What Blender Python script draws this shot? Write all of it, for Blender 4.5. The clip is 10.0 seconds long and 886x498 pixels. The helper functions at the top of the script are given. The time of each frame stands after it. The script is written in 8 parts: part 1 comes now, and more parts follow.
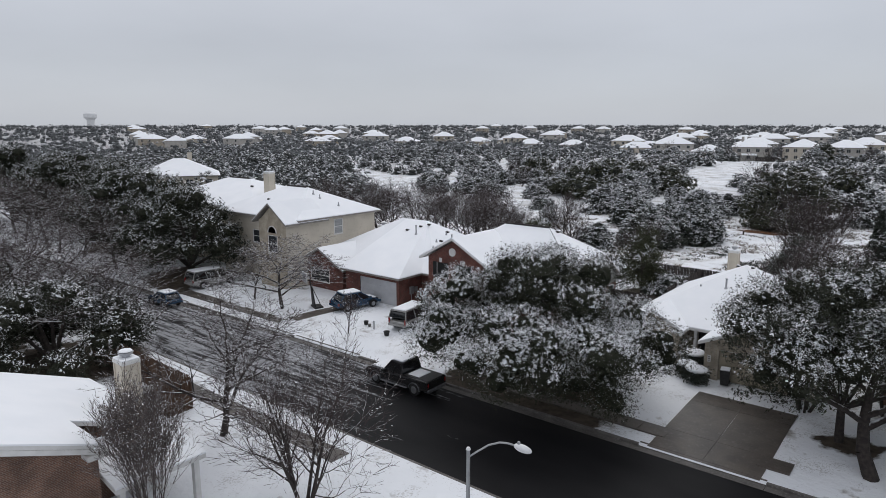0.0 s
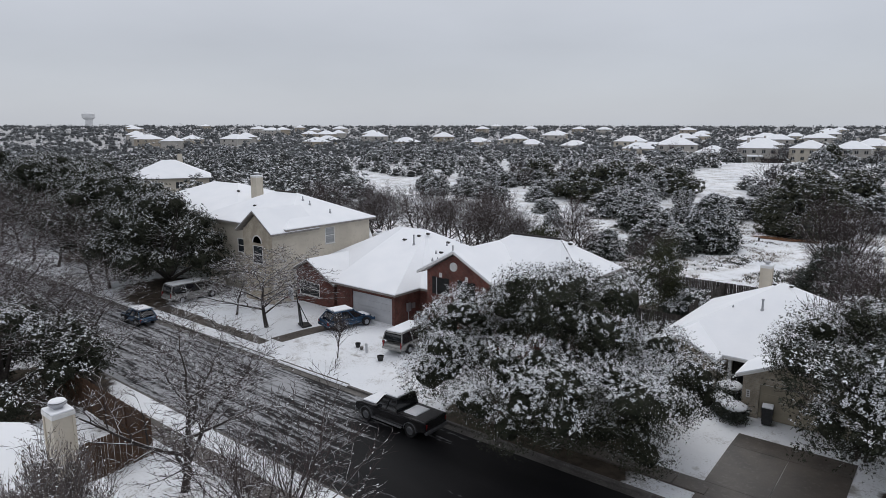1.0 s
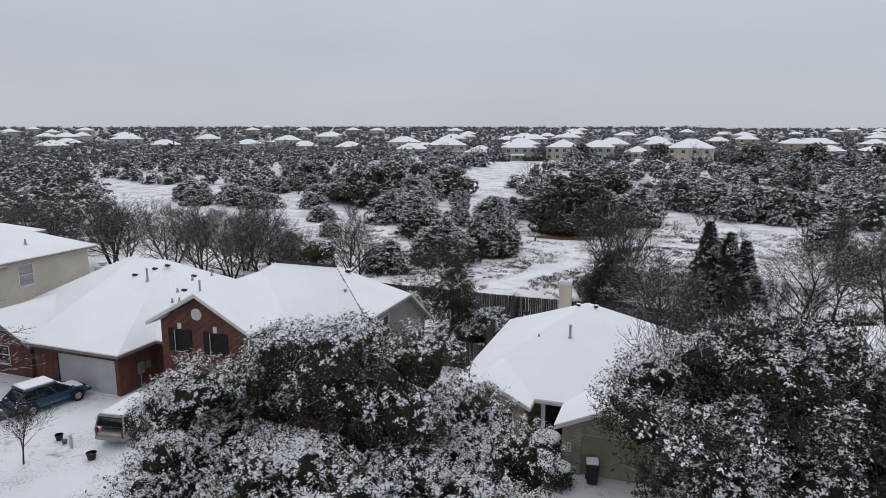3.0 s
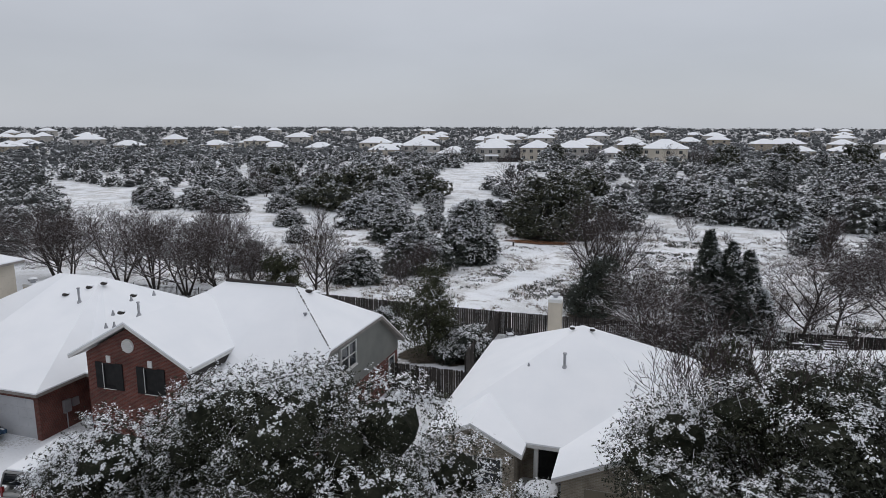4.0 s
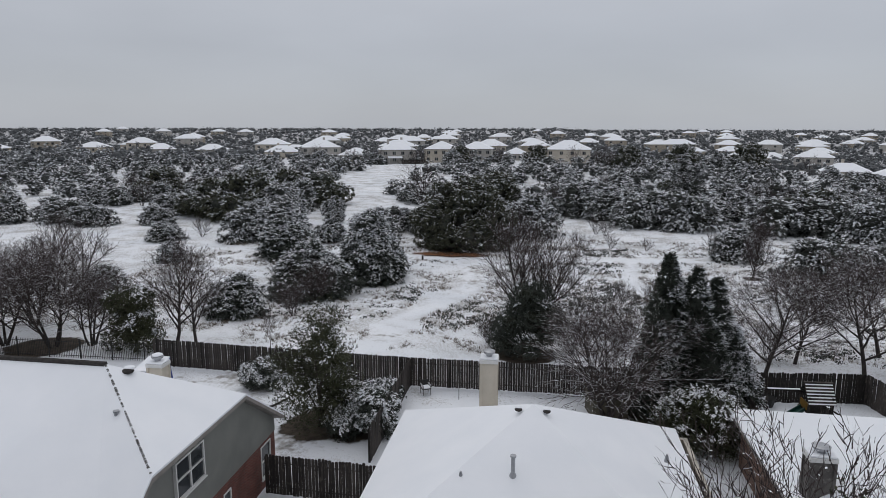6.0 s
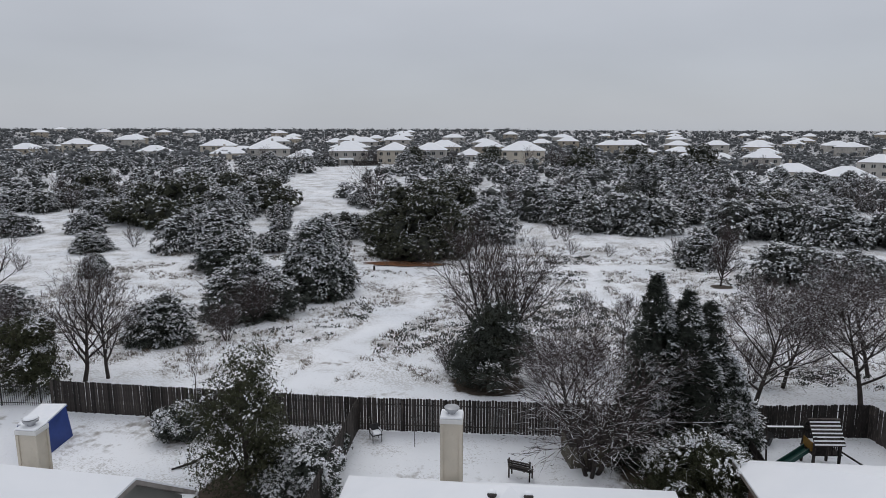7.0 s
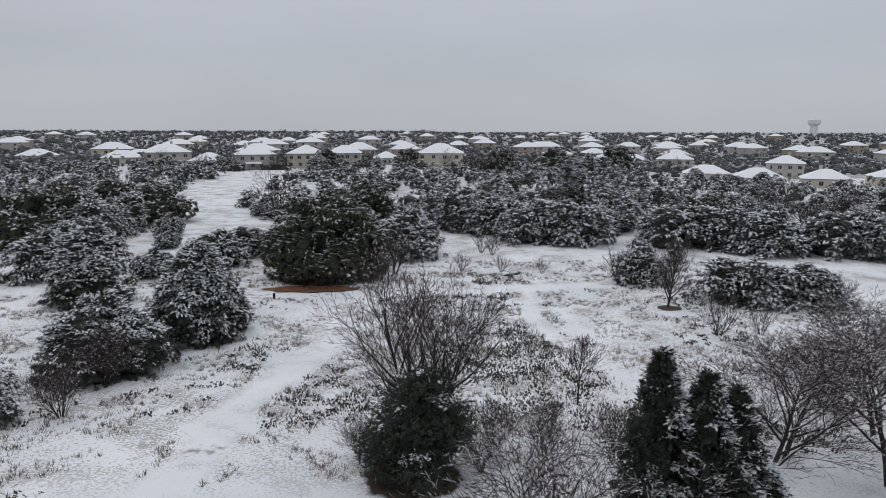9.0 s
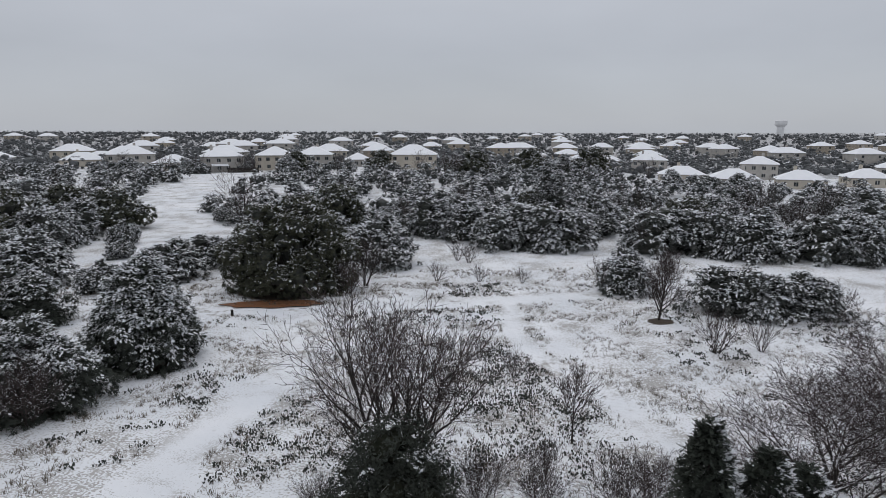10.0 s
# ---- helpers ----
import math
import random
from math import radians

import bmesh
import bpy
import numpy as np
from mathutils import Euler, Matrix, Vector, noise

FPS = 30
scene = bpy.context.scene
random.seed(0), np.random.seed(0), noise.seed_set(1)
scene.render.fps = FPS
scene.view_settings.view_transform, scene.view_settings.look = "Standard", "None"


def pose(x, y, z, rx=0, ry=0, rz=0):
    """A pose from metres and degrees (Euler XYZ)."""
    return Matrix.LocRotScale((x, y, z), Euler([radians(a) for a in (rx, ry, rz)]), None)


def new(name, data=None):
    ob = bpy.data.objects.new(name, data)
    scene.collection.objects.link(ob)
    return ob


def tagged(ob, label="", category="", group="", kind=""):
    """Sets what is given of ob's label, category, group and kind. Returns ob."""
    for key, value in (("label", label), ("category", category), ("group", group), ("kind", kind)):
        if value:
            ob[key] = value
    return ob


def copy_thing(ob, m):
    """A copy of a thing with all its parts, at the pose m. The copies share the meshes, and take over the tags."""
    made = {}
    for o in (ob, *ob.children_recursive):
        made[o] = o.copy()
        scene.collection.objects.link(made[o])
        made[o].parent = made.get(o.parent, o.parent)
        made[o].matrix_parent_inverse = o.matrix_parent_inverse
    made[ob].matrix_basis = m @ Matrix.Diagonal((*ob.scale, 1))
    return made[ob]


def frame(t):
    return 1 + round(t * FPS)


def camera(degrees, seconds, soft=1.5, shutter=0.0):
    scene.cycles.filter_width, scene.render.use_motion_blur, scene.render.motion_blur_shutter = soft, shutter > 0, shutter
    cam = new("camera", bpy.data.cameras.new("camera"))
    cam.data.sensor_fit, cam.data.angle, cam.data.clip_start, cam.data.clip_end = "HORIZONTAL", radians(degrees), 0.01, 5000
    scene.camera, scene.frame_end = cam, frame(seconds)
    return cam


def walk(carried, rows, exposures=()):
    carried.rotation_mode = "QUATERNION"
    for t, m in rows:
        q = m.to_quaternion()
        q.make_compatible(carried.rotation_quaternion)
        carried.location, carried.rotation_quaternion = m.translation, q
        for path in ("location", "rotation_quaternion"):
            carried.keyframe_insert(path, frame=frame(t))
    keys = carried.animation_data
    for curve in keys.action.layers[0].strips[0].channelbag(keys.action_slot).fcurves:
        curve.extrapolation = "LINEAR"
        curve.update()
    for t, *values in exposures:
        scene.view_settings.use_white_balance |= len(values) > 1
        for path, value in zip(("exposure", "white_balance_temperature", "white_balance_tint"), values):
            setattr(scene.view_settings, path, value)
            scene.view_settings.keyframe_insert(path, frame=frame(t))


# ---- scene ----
cam = camera(67.9, 10.0, soft=0.45)
METRES, EYE, TILT, LEAN, TURN = 54.0, 16.6, -10.7, 0.0, 39.0
ROWS = [
    (0.0, 0.0, 0.0, 0.0, 0.0, 0.0, -0.0),
    (0.5, -0.0002, 0.0498, 0.0096, -0.04, 0.01, 0.0),
    (1.0, -0.0009, 0.0992, 0.0192, -0.03, 0.03, -0.04),
    (1.5, 0.0033, 0.1471, 0.0279, -6.21, 0.01, 1.14),
    (2.0, 0.0118, 0.1905, 0.0369, -18.31, -0.46, 3.4),
    (2.5, 0.0253, 0.2335, 0.0448, -18.46, -0.45, 3.44),
    (4.0, 0.0693, 0.364, 0.0671, -21.19, -0.57, 3.88),
    (4.5, 0.0869, 0.4093, 0.0746, -22.97, -0.69, 4.18),
    (5.0, 0.1073, 0.4535, 0.0829, -25.11, -0.86, 4.52),
    (5.5, 0.13, 0.4986, 0.0896, -27.28, -0.99, 4.89),
    (7.0, 0.2113, 0.6328, 0.1157, -33.41, -1.46, 5.87),
    (7.5, 0.2415, 0.6759, 0.1242, -35.26, -1.63, 6.15),
    (8.0, 0.2733, 0.7179, 0.1323, -37.3, -1.81, 6.48),
    (8.5, 0.3057, 0.758, 0.1407, -38.95, -1.96, 6.72),
    (9.0, 0.3382, 0.7965, 0.1486, -40.57, -2.12, 6.93),
    (9.5, 0.3707, 0.8345, 0.1556, -41.62, -2.21, 7.06),
    (10.0, 0.4046, 0.8716, 0.1624, -42.88, -2.32, 7.29),
]
walk(cam, [(t, pose(0, 0, EYE, TILT, LEAN, TURN) @ pose(METRES * x, METRES * y, METRES * z, 90 + pitch, roll, yaw)) for t, x, y, z, yaw, pitch, roll in ROWS],
     exposures=[(0.0, -0.05), (1.0, -0.05), (2.5, -0.09), (4.5, -0.21), (5.5, -0.32), (7.5, -0.23), (10.0, -0.28)])

# ---- world, light ----
SUN_HEIGHT, SUN_TURN = 55.0, 200.0
world = bpy.data.worlds.new("overcast")
scene.world = world
world.use_nodes = True
wn, wl = world.node_tree.nodes, world.node_tree.links
sky = wn.new("ShaderNodeTexSky")
sky.sky_type, sky.sun_disc = "NISHITA", False
sky.sun_elevation, sky.sun_rotation = radians(SUN_HEIGHT), radians(SUN_TURN)
co = wn.new("ShaderNodeTexCoord")
sep = wn.new("ShaderNodeSeparateXYZ")
wl.new(co.outputs["Generated"], sep.inputs[0])
ramp = wn.new("ShaderNodeValToRGB")          # cloud deck: paler low down, heavier above
ramp.color_ramp.elements[0].position, ramp.color_ramp.elements[0].color = 0.0, (0.507, 0.533, 0.588, 1)
ramp.color_ramp.elements[1].position, ramp.color_ramp.elements[1].color = 0.24, (0.607, 0.628, 0.680, 1)
mid = ramp.color_ramp.elements.new(0.11)
mid.color = (0.507, 0.528, 0.582, 1)
top = ramp.color_ramp.elements.new(0.8)
top.color = (0.81, 0.815, 0.86, 1)
wl.new(sep.outputs["Z"], ramp.inputs[0])
clouds = wn.new("ShaderNodeTexNoise")
clouds.inputs["Scale"].default_value, clouds.inputs["Detail"].default_value = 2.2, 5.0
stretch = wn.new("ShaderNodeMapping")
stretch.inputs["Scale"].default_value = (1.0, 1.0, 3.2)
wl.new(co.outputs["Generated"], stretch.inputs[0])
wl.new(stretch.outputs[0], clouds.inputs["Vector"])
shade = wn.new("ShaderNodeMapRange")
shade.inputs["From Min"].default_value, shade.inputs["From Max"].default_value = 0.3, 0.7
shade.inputs["To Min"].default_value, shade.inputs["To Max"].default_value = 0.94, 1.06
wl.new(clouds.outputs["Fac"], shade.inputs["Value"])
deck = wn.new("ShaderNodeVectorMath")
deck.operation = "SCALE"
wl.new(ramp.outputs["Color"], deck.inputs[0])
wl.new(shade.outputs[0], deck.inputs["Scale"])
blend = wn.new("ShaderNodeMixRGB")
blend.inputs[0].default_value = 0.012        # a trace of clear sky behind the cloud deck
wl.new(deck.outputs[0], blend.inputs[1])
wl.new(sky.outputs[0], blend.inputs[2])
bg = wn["Background"]
bg.inputs["Strength"].default_value = 1.0
wl.new(blend.outputs[0], bg.inputs["Color"])
sun = new("sun", bpy.data.lights.new("sun", "SUN"))
sun.data.energy, sun.data.angle, sun.data.color = 0.6, radians(40), (1.0, 0.98, 0.95)
sun.matrix_world = pose(0, 0, 60, 90 - SUN_HEIGHT, 0, SUN_TURN)

# ---- materials ----
def material(name, a, b=None, scale=3.0, rough=0.7, metal=0.0, bump=0.0, bump_scale=40.0, lo=0.35, hi=0.65, spec=0.3, c=None, fine=0.0, space="Object", stretched=(1, 1, 1)):
    """A surface of two colours mixed by noise, with grain and relief. c: a third, finer stain colour."""
    m = bpy.data.materials.new(name)
    m.use_nodes = True
    n, l = m.node_tree.nodes, m.node_tree.links
    p = n["Principled BSDF"]
    p.inputs["Roughness"].default_value, p.inputs["Metallic"].default_value = rough, metal
    p.inputs["Specular IOR Level"].default_value = spec
    tc = n.new("ShaderNodeTexCoord")
    mp = n.new("ShaderNodeMapping")
    mp.inputs["Scale"].default_value = stretched
    l.new(tc.outputs[space], mp.inputs[0])
    colour = None
    if b is None:
        p.inputs["Base Color"].default_value = (*a, 1)
    else:
        no = n.new("ShaderNodeTexNoise")
        no.inputs["Scale"].default_value, no.inputs["Detail"].default_value = scale, 6.0
        l.new(mp.outputs[0], no.inputs["Vector"])
        mr = n.new("ShaderNodeMapRange")
        mr.inputs["From Min"].default_value, mr.inputs["From Max"].default_value = lo, hi
        l.new(no.outputs["Fac"], mr.inputs["Value"])
        mx = n.new("ShaderNodeMixRGB")
        mx.inputs[1].default_value, mx.inputs[2].default_value = (*a, 1), (*b, 1)
        l.new(mr.outputs[0], mx.inputs[0])
        colour = mx.outputs[0]
        if c is not None:
            n2 = n.new("ShaderNodeTexNoise")
            n2.inputs["Scale"].default_value, n2.inputs["Detail"].default_value = scale * 6.3, 4.0
            l.new(mp.outputs[0], n2.inputs["Vector"])
            m2 = n.new("ShaderNodeMapRange")
            m2.inputs["From Min"].default_value, m2.inputs["From Max"].default_value = 0.55, 0.72
            m2.inputs["To Max"].default_value = fine
            l.new(n2.outputs["Fac"], m2.inputs["Value"])
            x2 = n.new("ShaderNodeMixRGB")
            x2.inputs[2].default_value = (*c, 1)
            l.new(m2.outputs[0], x2.inputs[0])
            l.new(colour, x2.inputs[1])
            colour = x2.outputs[0]
        l.new(colour, p.inputs["Base Color"])
    if bump:
        nb = n.new("ShaderNodeTexNoise")
        nb.inputs["Scale"].default_value, nb.inputs["Detail"].default_value = bump_scale, 4.0
        l.new(mp.outputs[0], nb.inputs["Vector"])
        bp = n.new("ShaderNodeBump")
        bp.inputs["Strength"].default_value, bp.inputs["Distance"].default_value = bump, 0.05
        l.new(nb.outputs["Fac"], bp.inputs["Height"])
        l.new(bp.outputs[0], p.inputs["Normal"])
    return m


def settle_snow(m, low, high, scale=9.0, cover=1.0):
    """Lays snow on the faces of a material that look up, in a patchy way."""
    n, l = m.node_tree.nodes, m.node_tree.links
    p = n["Principled BSDF"]
    g = n.new("ShaderNodeNewGeometry")
    s = n.new("ShaderNodeSeparateXYZ")
    l.new(g.outputs["Normal"], s.inputs[0])
    no = n.new("ShaderNodeTexNoise")
    no.inputs["Scale"].default_value, no.inputs["Detail"].default_value = scale, 3.0
    l.new(g.outputs["Position"], no.inputs["Vector"])
    ad = n.new("ShaderNodeMath")
    ad.operation = "MULTIPLY_ADD"
    ad.inputs[1].default_value = 0.9
    l.new(no.outputs["Fac"], ad.inputs[0])
    l.new(s.outputs["Z"], ad.inputs[2])
    mr = n.new("ShaderNodeMapRange")
    mr.inputs["From Min"].default_value, mr.inputs["From Max"].default_value = low, high
    mr.inputs["To Max"].default_value = cover
    l.new(ad.outputs[0], mr.inputs["Value"])
    mx = n.new("ShaderNodeMixRGB")
    mx.inputs[2].default_value = (0.84, 0.86, 0.89, 1)
    l.new(mr.outputs[0], mx.inputs[0])
    if p.inputs["Base Color"].links:
        l.new(p.inputs["Base Color"].links[0].from_socket, mx.inputs[1])
    else:
        mx.inputs[1].default_value = p.inputs["Base Color"].default_value
    l.new(mx.outputs[0], p.inputs["Base Color"])
    return m


def brick_material(name, one, two, mortar, width=0.2, height=0.068):
    m = bpy.data.materials.new(name)
    m.use_nodes = True
    n, l = m.node_tree.nodes, m.node_tree.links
    p = n["Principled BSDF"]
    p.inputs["Roughness"].default_value = 0.85
    tc = n.new("ShaderNodeTexCoord")
    s = n.new("ShaderNodeSeparateXYZ")
    l.new(tc.outputs["Object"], s.inputs[0])
    ad = n.new("ShaderNodeMath")
    l.new(s.outputs["X"], ad.inputs[0])
    l.new(s.outputs["Y"], ad.inputs[1])
    cb = n.new("ShaderNodeCombineXYZ")
    l.new(ad.outputs[0], cb.inputs["X"])
    l.new(s.outputs["Z"], cb.inputs["Y"])
    br = n.new("ShaderNodeTexBrick")
    br.inputs["Scale"].default_value = 1.0
    br.inputs["Brick Width"].default_value, br.inputs["Row Height"].default_value = width, height
    br.inputs["Mortar Size"].default_value = 0.009
    br.inputs["Color1"].default_value, br.inputs["Color2"].default_value, br.inputs["Mortar"].default_value = (*one, 1), (*two, 1), (*mortar, 1)
    l.new(cb.outputs[0], br.inputs["Vector"])
    no = n.new("ShaderNodeTexNoise")
    no.inputs["Scale"].default_value, no.inputs["Detail"].default_value = 1.3, 6.0
    l.new(tc.outputs["Object"], no.inputs["Vector"])
    mr = n.new("ShaderNodeMapRange")
    mr.inputs["From Min"].default_value, mr.inputs["From Max"].default_value = 0.3, 0.7
    mr.inputs["To Min"].default_value, mr.inputs["To Max"].default_value = 0.65, 1.25
    l.new(no.outputs["Fac"], mr.inputs["Value"])
    sc = n.new("ShaderNodeVectorMath")
    sc.operation = "SCALE"
    l.new(br.outputs["Color"], sc.inputs[0])
    l.new(mr.outputs[0], sc.inputs["Scale"])
    l.new(sc.outputs[0], p.inputs["Base Color"])
    bp = n.new("ShaderNodeBump")
    bp.inputs["Strength"].default_value, bp.inputs["Distance"].default_value = 0.5, 0.01
    bp.invert = True
    l.new(br.outputs["Fac"], bp.inputs["Height"])
    l.new(bp.outputs[0], p.inputs["Normal"])
    return m


def lacy(m, scale, cut):
    """Opens fine gaps in a leaf or snow surface, so that one face reads as a spray of small ones."""
    n, l = m.node_tree.nodes, m.node_tree.links
    g = n.new("ShaderNodeNewGeometry")
    no = n.new("ShaderNodeTexNoise")
    no.inputs["Scale"].default_value, no.inputs["Detail"].default_value = scale, 1.5
    l.new(g.outputs["Position"], no.inputs["Vector"])
    mr = n.new("ShaderNodeMapRange")
    mr.inputs["From Min"].default_value, mr.inputs["From Max"].default_value = cut - 0.015, cut + 0.015
    l.new(no.outputs["Fac"], mr.inputs["Value"])
    l.new(mr.outputs[0], n["Principled BSDF"].inputs["Alpha"])
    return m


ROOF_SNOW = material("roof_snow", (0.84, 0.86, 0.89), (0.80, 0.825, 0.86), 0.5, rough=0.8, bump=0.12, bump_scale=3.0, spec=0.2)
CLUMP_SNOW = material("clump_snow", (0.86, 0.87, 0.90), (0.78, 0.81, 0.85), 2.0, rough=0.8, spec=0.2)
RED_BRICK = brick_material("red_brick", (0.151, 0.036, 0.025), (0.095, 0.023, 0.018), (0.144, 0.102, 0.084))
TAN_BRICK = brick_material("tan_brick", (0.36, 0.31, 0.24), (0.28, 0.235, 0.18), (0.40, 0.37, 0.32))
BROWN_BRICK = brick_material("brown_brick", (0.17, 0.085, 0.055), (0.11, 0.055, 0.04), (0.22, 0.18, 0.15))
SIDING_GREY = material("grey_siding", (0.20, 0.205, 0.19), (0.165, 0.17, 0.16), 0.8, rough=0.6)
SIDING_CREAM = material("cream_siding", (0.54, 0.495, 0.42), (0.47, 0.43, 0.365), 0.7, rough=0.7, c=(0.30, 0.28, 0.23), fine=0.3)
STONE_TAN = material("tan_stone", (0.46, 0.41, 0.33), (0.32, 0.28, 0.22), 1.6, rough=0.85, bump=0.5, bump_scale=5.0, c=(0.24, 0.21, 0.17), fine=0.5)
CHIM_CREAM = material("cream_boards", (0.55, 0.50, 0.42), (0.47, 0.43, 0.36), 1.0, rough=0.6, c=(0.35, 0.32, 0.27), fine=0.25)
TRIM_WHITE = material("white_trim", (0.68, 0.68, 0.67), (0.58, 0.58, 0.57), 2.0, rough=0.5)
CHEEK_DARK = material("dark_cheek_wall", (0.11, 0.085, 0.07), (0.075, 0.06, 0.05), 2.0, rough=0.6)
GARAGE_WHITE = material("garage_paint", (0.50, 0.51, 0.53), (0.44, 0.45, 0.47), 1.2, rough=0.5)
GARAGE_TAN = material("garage_paint_tan", (0.30, 0.265, 0.20), (0.25, 0.22, 0.17), 1.2, rough=0.5)
SHED_OLIVE = material("olive_boards", (0.125, 0.115, 0.085), (0.08, 0.075, 0.058), 2.0, rough=0.85, stretched=(1, 1, 0.3))
SHINGLE = material("shingle", (0.055, 0.050, 0.047), (0.03, 0.028, 0.027), 8.0, rough=0.9, bump=0.4, bump_scale=20.0)
RIDGE_SHINGLE = material("snowy_shingle", (0.17, 0.165, 0.16), (0.05, 0.047, 0.045), 3.0, rough=0.9)
GLASS = material("window_glass", (0.025, 0.03, 0.035), (0.045, 0.05, 0.055), 0.7, rough=0.06, spec=0.6)
BLIND_GLASS = material("blind_behind_glass", (0.34, 0.35, 0.35), (0.22, 0.23, 0.24), 6.0, rough=0.12, spec=0.5, stretched=(0.05, 0.05, 4))
SCREEN_BLACK = material("black_screen", (0.012, 0.012, 0.013), (0.02, 0.02, 0.02), 3.0, rough=0.8)
CONCRETE = material("wet_concrete", (0.088, 0.074, 0.063), (0.050, 0.043, 0.038), 0.8, rough=0.42, bump=0.15, bump_scale=30.0, spec=0.45, c=(0.14, 0.13, 0.12), fine=0.5)
KERB = material("kerb_concrete", (0.13, 0.122, 0.115), (0.075, 0.07, 0.066), 1.5, rough=0.6, bump=0.2, bump_scale=25.0, c=(0.30, 0.29, 0.28), fine=0.4)
FENCE_WOOD = material("weathered_wood", (0.044, 0.038, 0.035), (0.019, 0.017, 0.016), 2.2, rough=0.85, bump=0.3, bump_scale=12.0, c=(0.12, 0.105, 0.09), fine=0.6, stretched=(1, 1, 0.25))
def each_board_its_own(m, low, high):
    """Every board of its own tone."""
    n, l = m.node_tree.nodes, m.node_tree.links
    p = n["Principled BSDF"]
    info = n.new("ShaderNodeObjectInfo")
    mr = n.new("ShaderNodeMapRange")
    mr.inputs["To Min"].default_value, mr.inputs["To Max"].default_value = low, high
    l.new(info.outputs["Random"], mr.inputs["Value"])
    mx = n.new("ShaderNodeVectorMath")
    mx.operation = "SCALE"
    l.new(p.inputs["Base Color"].links[0].from_socket, mx.inputs[0])
    l.new(mr.outputs[0], mx.inputs["Scale"])
    l.new(mx.outputs[0], p.inputs["Base Color"])


each_board_its_own(FENCE_WOOD, 0.45, 1.9)
FENCE_BROWN = material("brown_wood", (0.085, 0.048, 0.028), (0.05, 0.028, 0.017), 2.0, rough=0.8, bump=0.3, bump_scale=12.0, stretched=(1, 1, 0.25))
BARK = settle_snow(material("bark", (0.060, 0.050, 0.045), (0.030, 0.026, 0.025), 5.0, rough=0.95, bump=0.5, bump_scale=18.0), 1.12, 1.35, 5.0, 0.9)
TWIG = settle_snow(material("twig", (0.072, 0.055, 0.053), (0.040, 0.031, 0.031), 3.0, rough=0.95), 1.08, 1.45, 1.6, 0.7)
TWIG_SNOWY = settle_snow(material("snowy_twig", (0.072, 0.056, 0.054), (0.040, 0.032, 0.032), 3.0, rough=0.95), 0.95, 1.4, 1.6, 0.7)
TWIG_FROSTED = settle_snow(material("frosted_twig", (0.15, 0.13, 0.125), (0.08, 0.068, 0.066), 3.0, rough=0.95), 0.9, 1.35, 1.6, 0.75)
LEAF_OAK = material("oak_leaves", (0.017, 0.021, 0.014), (0.034, 0.037, 0.024), 1.4, rough=0.7, spec=0.25)
LEAF_CEDAR = material("cedar_leaves", (0.034, 0.040, 0.034), (0.062, 0.070, 0.058), 1.2, rough=0.8, spec=0.2)
LEAF_OLIVE = material("olive_leaves", (0.030, 0.035, 0.017), (0.055, 0.058, 0.030), 1.6, rough=0.65, spec=0.25)
LEAF_DRY = material("dry_leaves", (0.17, 0.135, 0.115), (0.10, 0.075, 0.062), 2.0, rough=0.85)
# far leaves: distance haze is put into the pale grey, besides snow dust
LEAF_HAZED = material("hazed_leaves", (0.095, 0.10, 0.104), (0.18, 0.19, 0.196), 0.25, rough=0.9, spec=0.1, c=(0.26, 0.27, 0.28), fine=0.5)
# scrub leaves: snow dust, with the base also paled for distance haze
LEAF_DUST_HAZE = material("dusted_hazed_leaves", (0.040, 0.045, 0.042), (0.095, 0.10, 0.096), 0.8, rough=0.85, spec=0.15, c=(0.30, 0.31, 0.325), fine=0.45)
TRIM_TAUPE = material("taupe_trim", (0.27, 0.25, 0.235), (0.20, 0.185, 0.17), 2.0, rough=0.6)
CACTUS = settle_snow(material("cactus_pads", (0.055, 0.062, 0.052), (0.034, 0.040, 0.035), 2.0, rough=0.6), 1.2, 1.5, 3.0)
DRY_GRASS = material("dry_grass", (0.19, 0.155, 0.115), (0.12, 0.10, 0.08), 2.0, rough=0.95)
MUD_WATER = material("muddy_water", (0.24, 0.115, 0.062), (0.18, 0.088, 0.050), 0.35, rough=0.22, spec=0.5)
GALVANISED = material("galvanised_steel", (0.42, 0.43, 0.45), (0.33, 0.34, 0.36), 3.0, rough=0.45, metal=0.8)
LAMP_GREY = material("lamp_paint", (0.36, 0.37, 0.38), (0.28, 0.29, 0.30), 2.0, rough=0.5, metal=0.3)
LENS_WHITE = material("lamp_lens", (0.72, 0.73, 0.73), (0.62, 0.63, 0.64), 4.0, rough=0.25, spec=0.5)
BLACK_METAL = material("black_metal", (0.016, 0.016, 0.017), (0.03, 0.03, 0.03), 5.0, rough=0.5)
TYRE = material("tyre_rubber", (0.012, 0.012, 0.013), (0.022, 0.022, 0.022), 6.0, rough=0.85)
RIM = material("alloy_rim", (0.40, 0.41, 0.43), (0.30, 0.31, 0.33), 6.0, rough=0.35, metal=0.9)
CAR_GLASS = material("car_glass", (0.010, 0.012, 0.014), (0.02, 0.022, 0.025), 3.0, rough=0.05, spec=0.7)
RED_LENS = material("tail_lens", (0.22, 0.012, 0.012), (0.15, 0.01, 0.01), 5.0, rough=0.2, spec=0.5)
CLEAR_LENS = material("headlight_lens", (0.45, 0.47, 0.49), (0.38, 0.4, 0.42), 5.0, rough=0.15, spec=0.5)
PLASTIC_BLUE = material("blue_plastic", (0.030, 0.062, 0.24), (0.022, 0.045, 0.18), 2.0, rough=0.5)
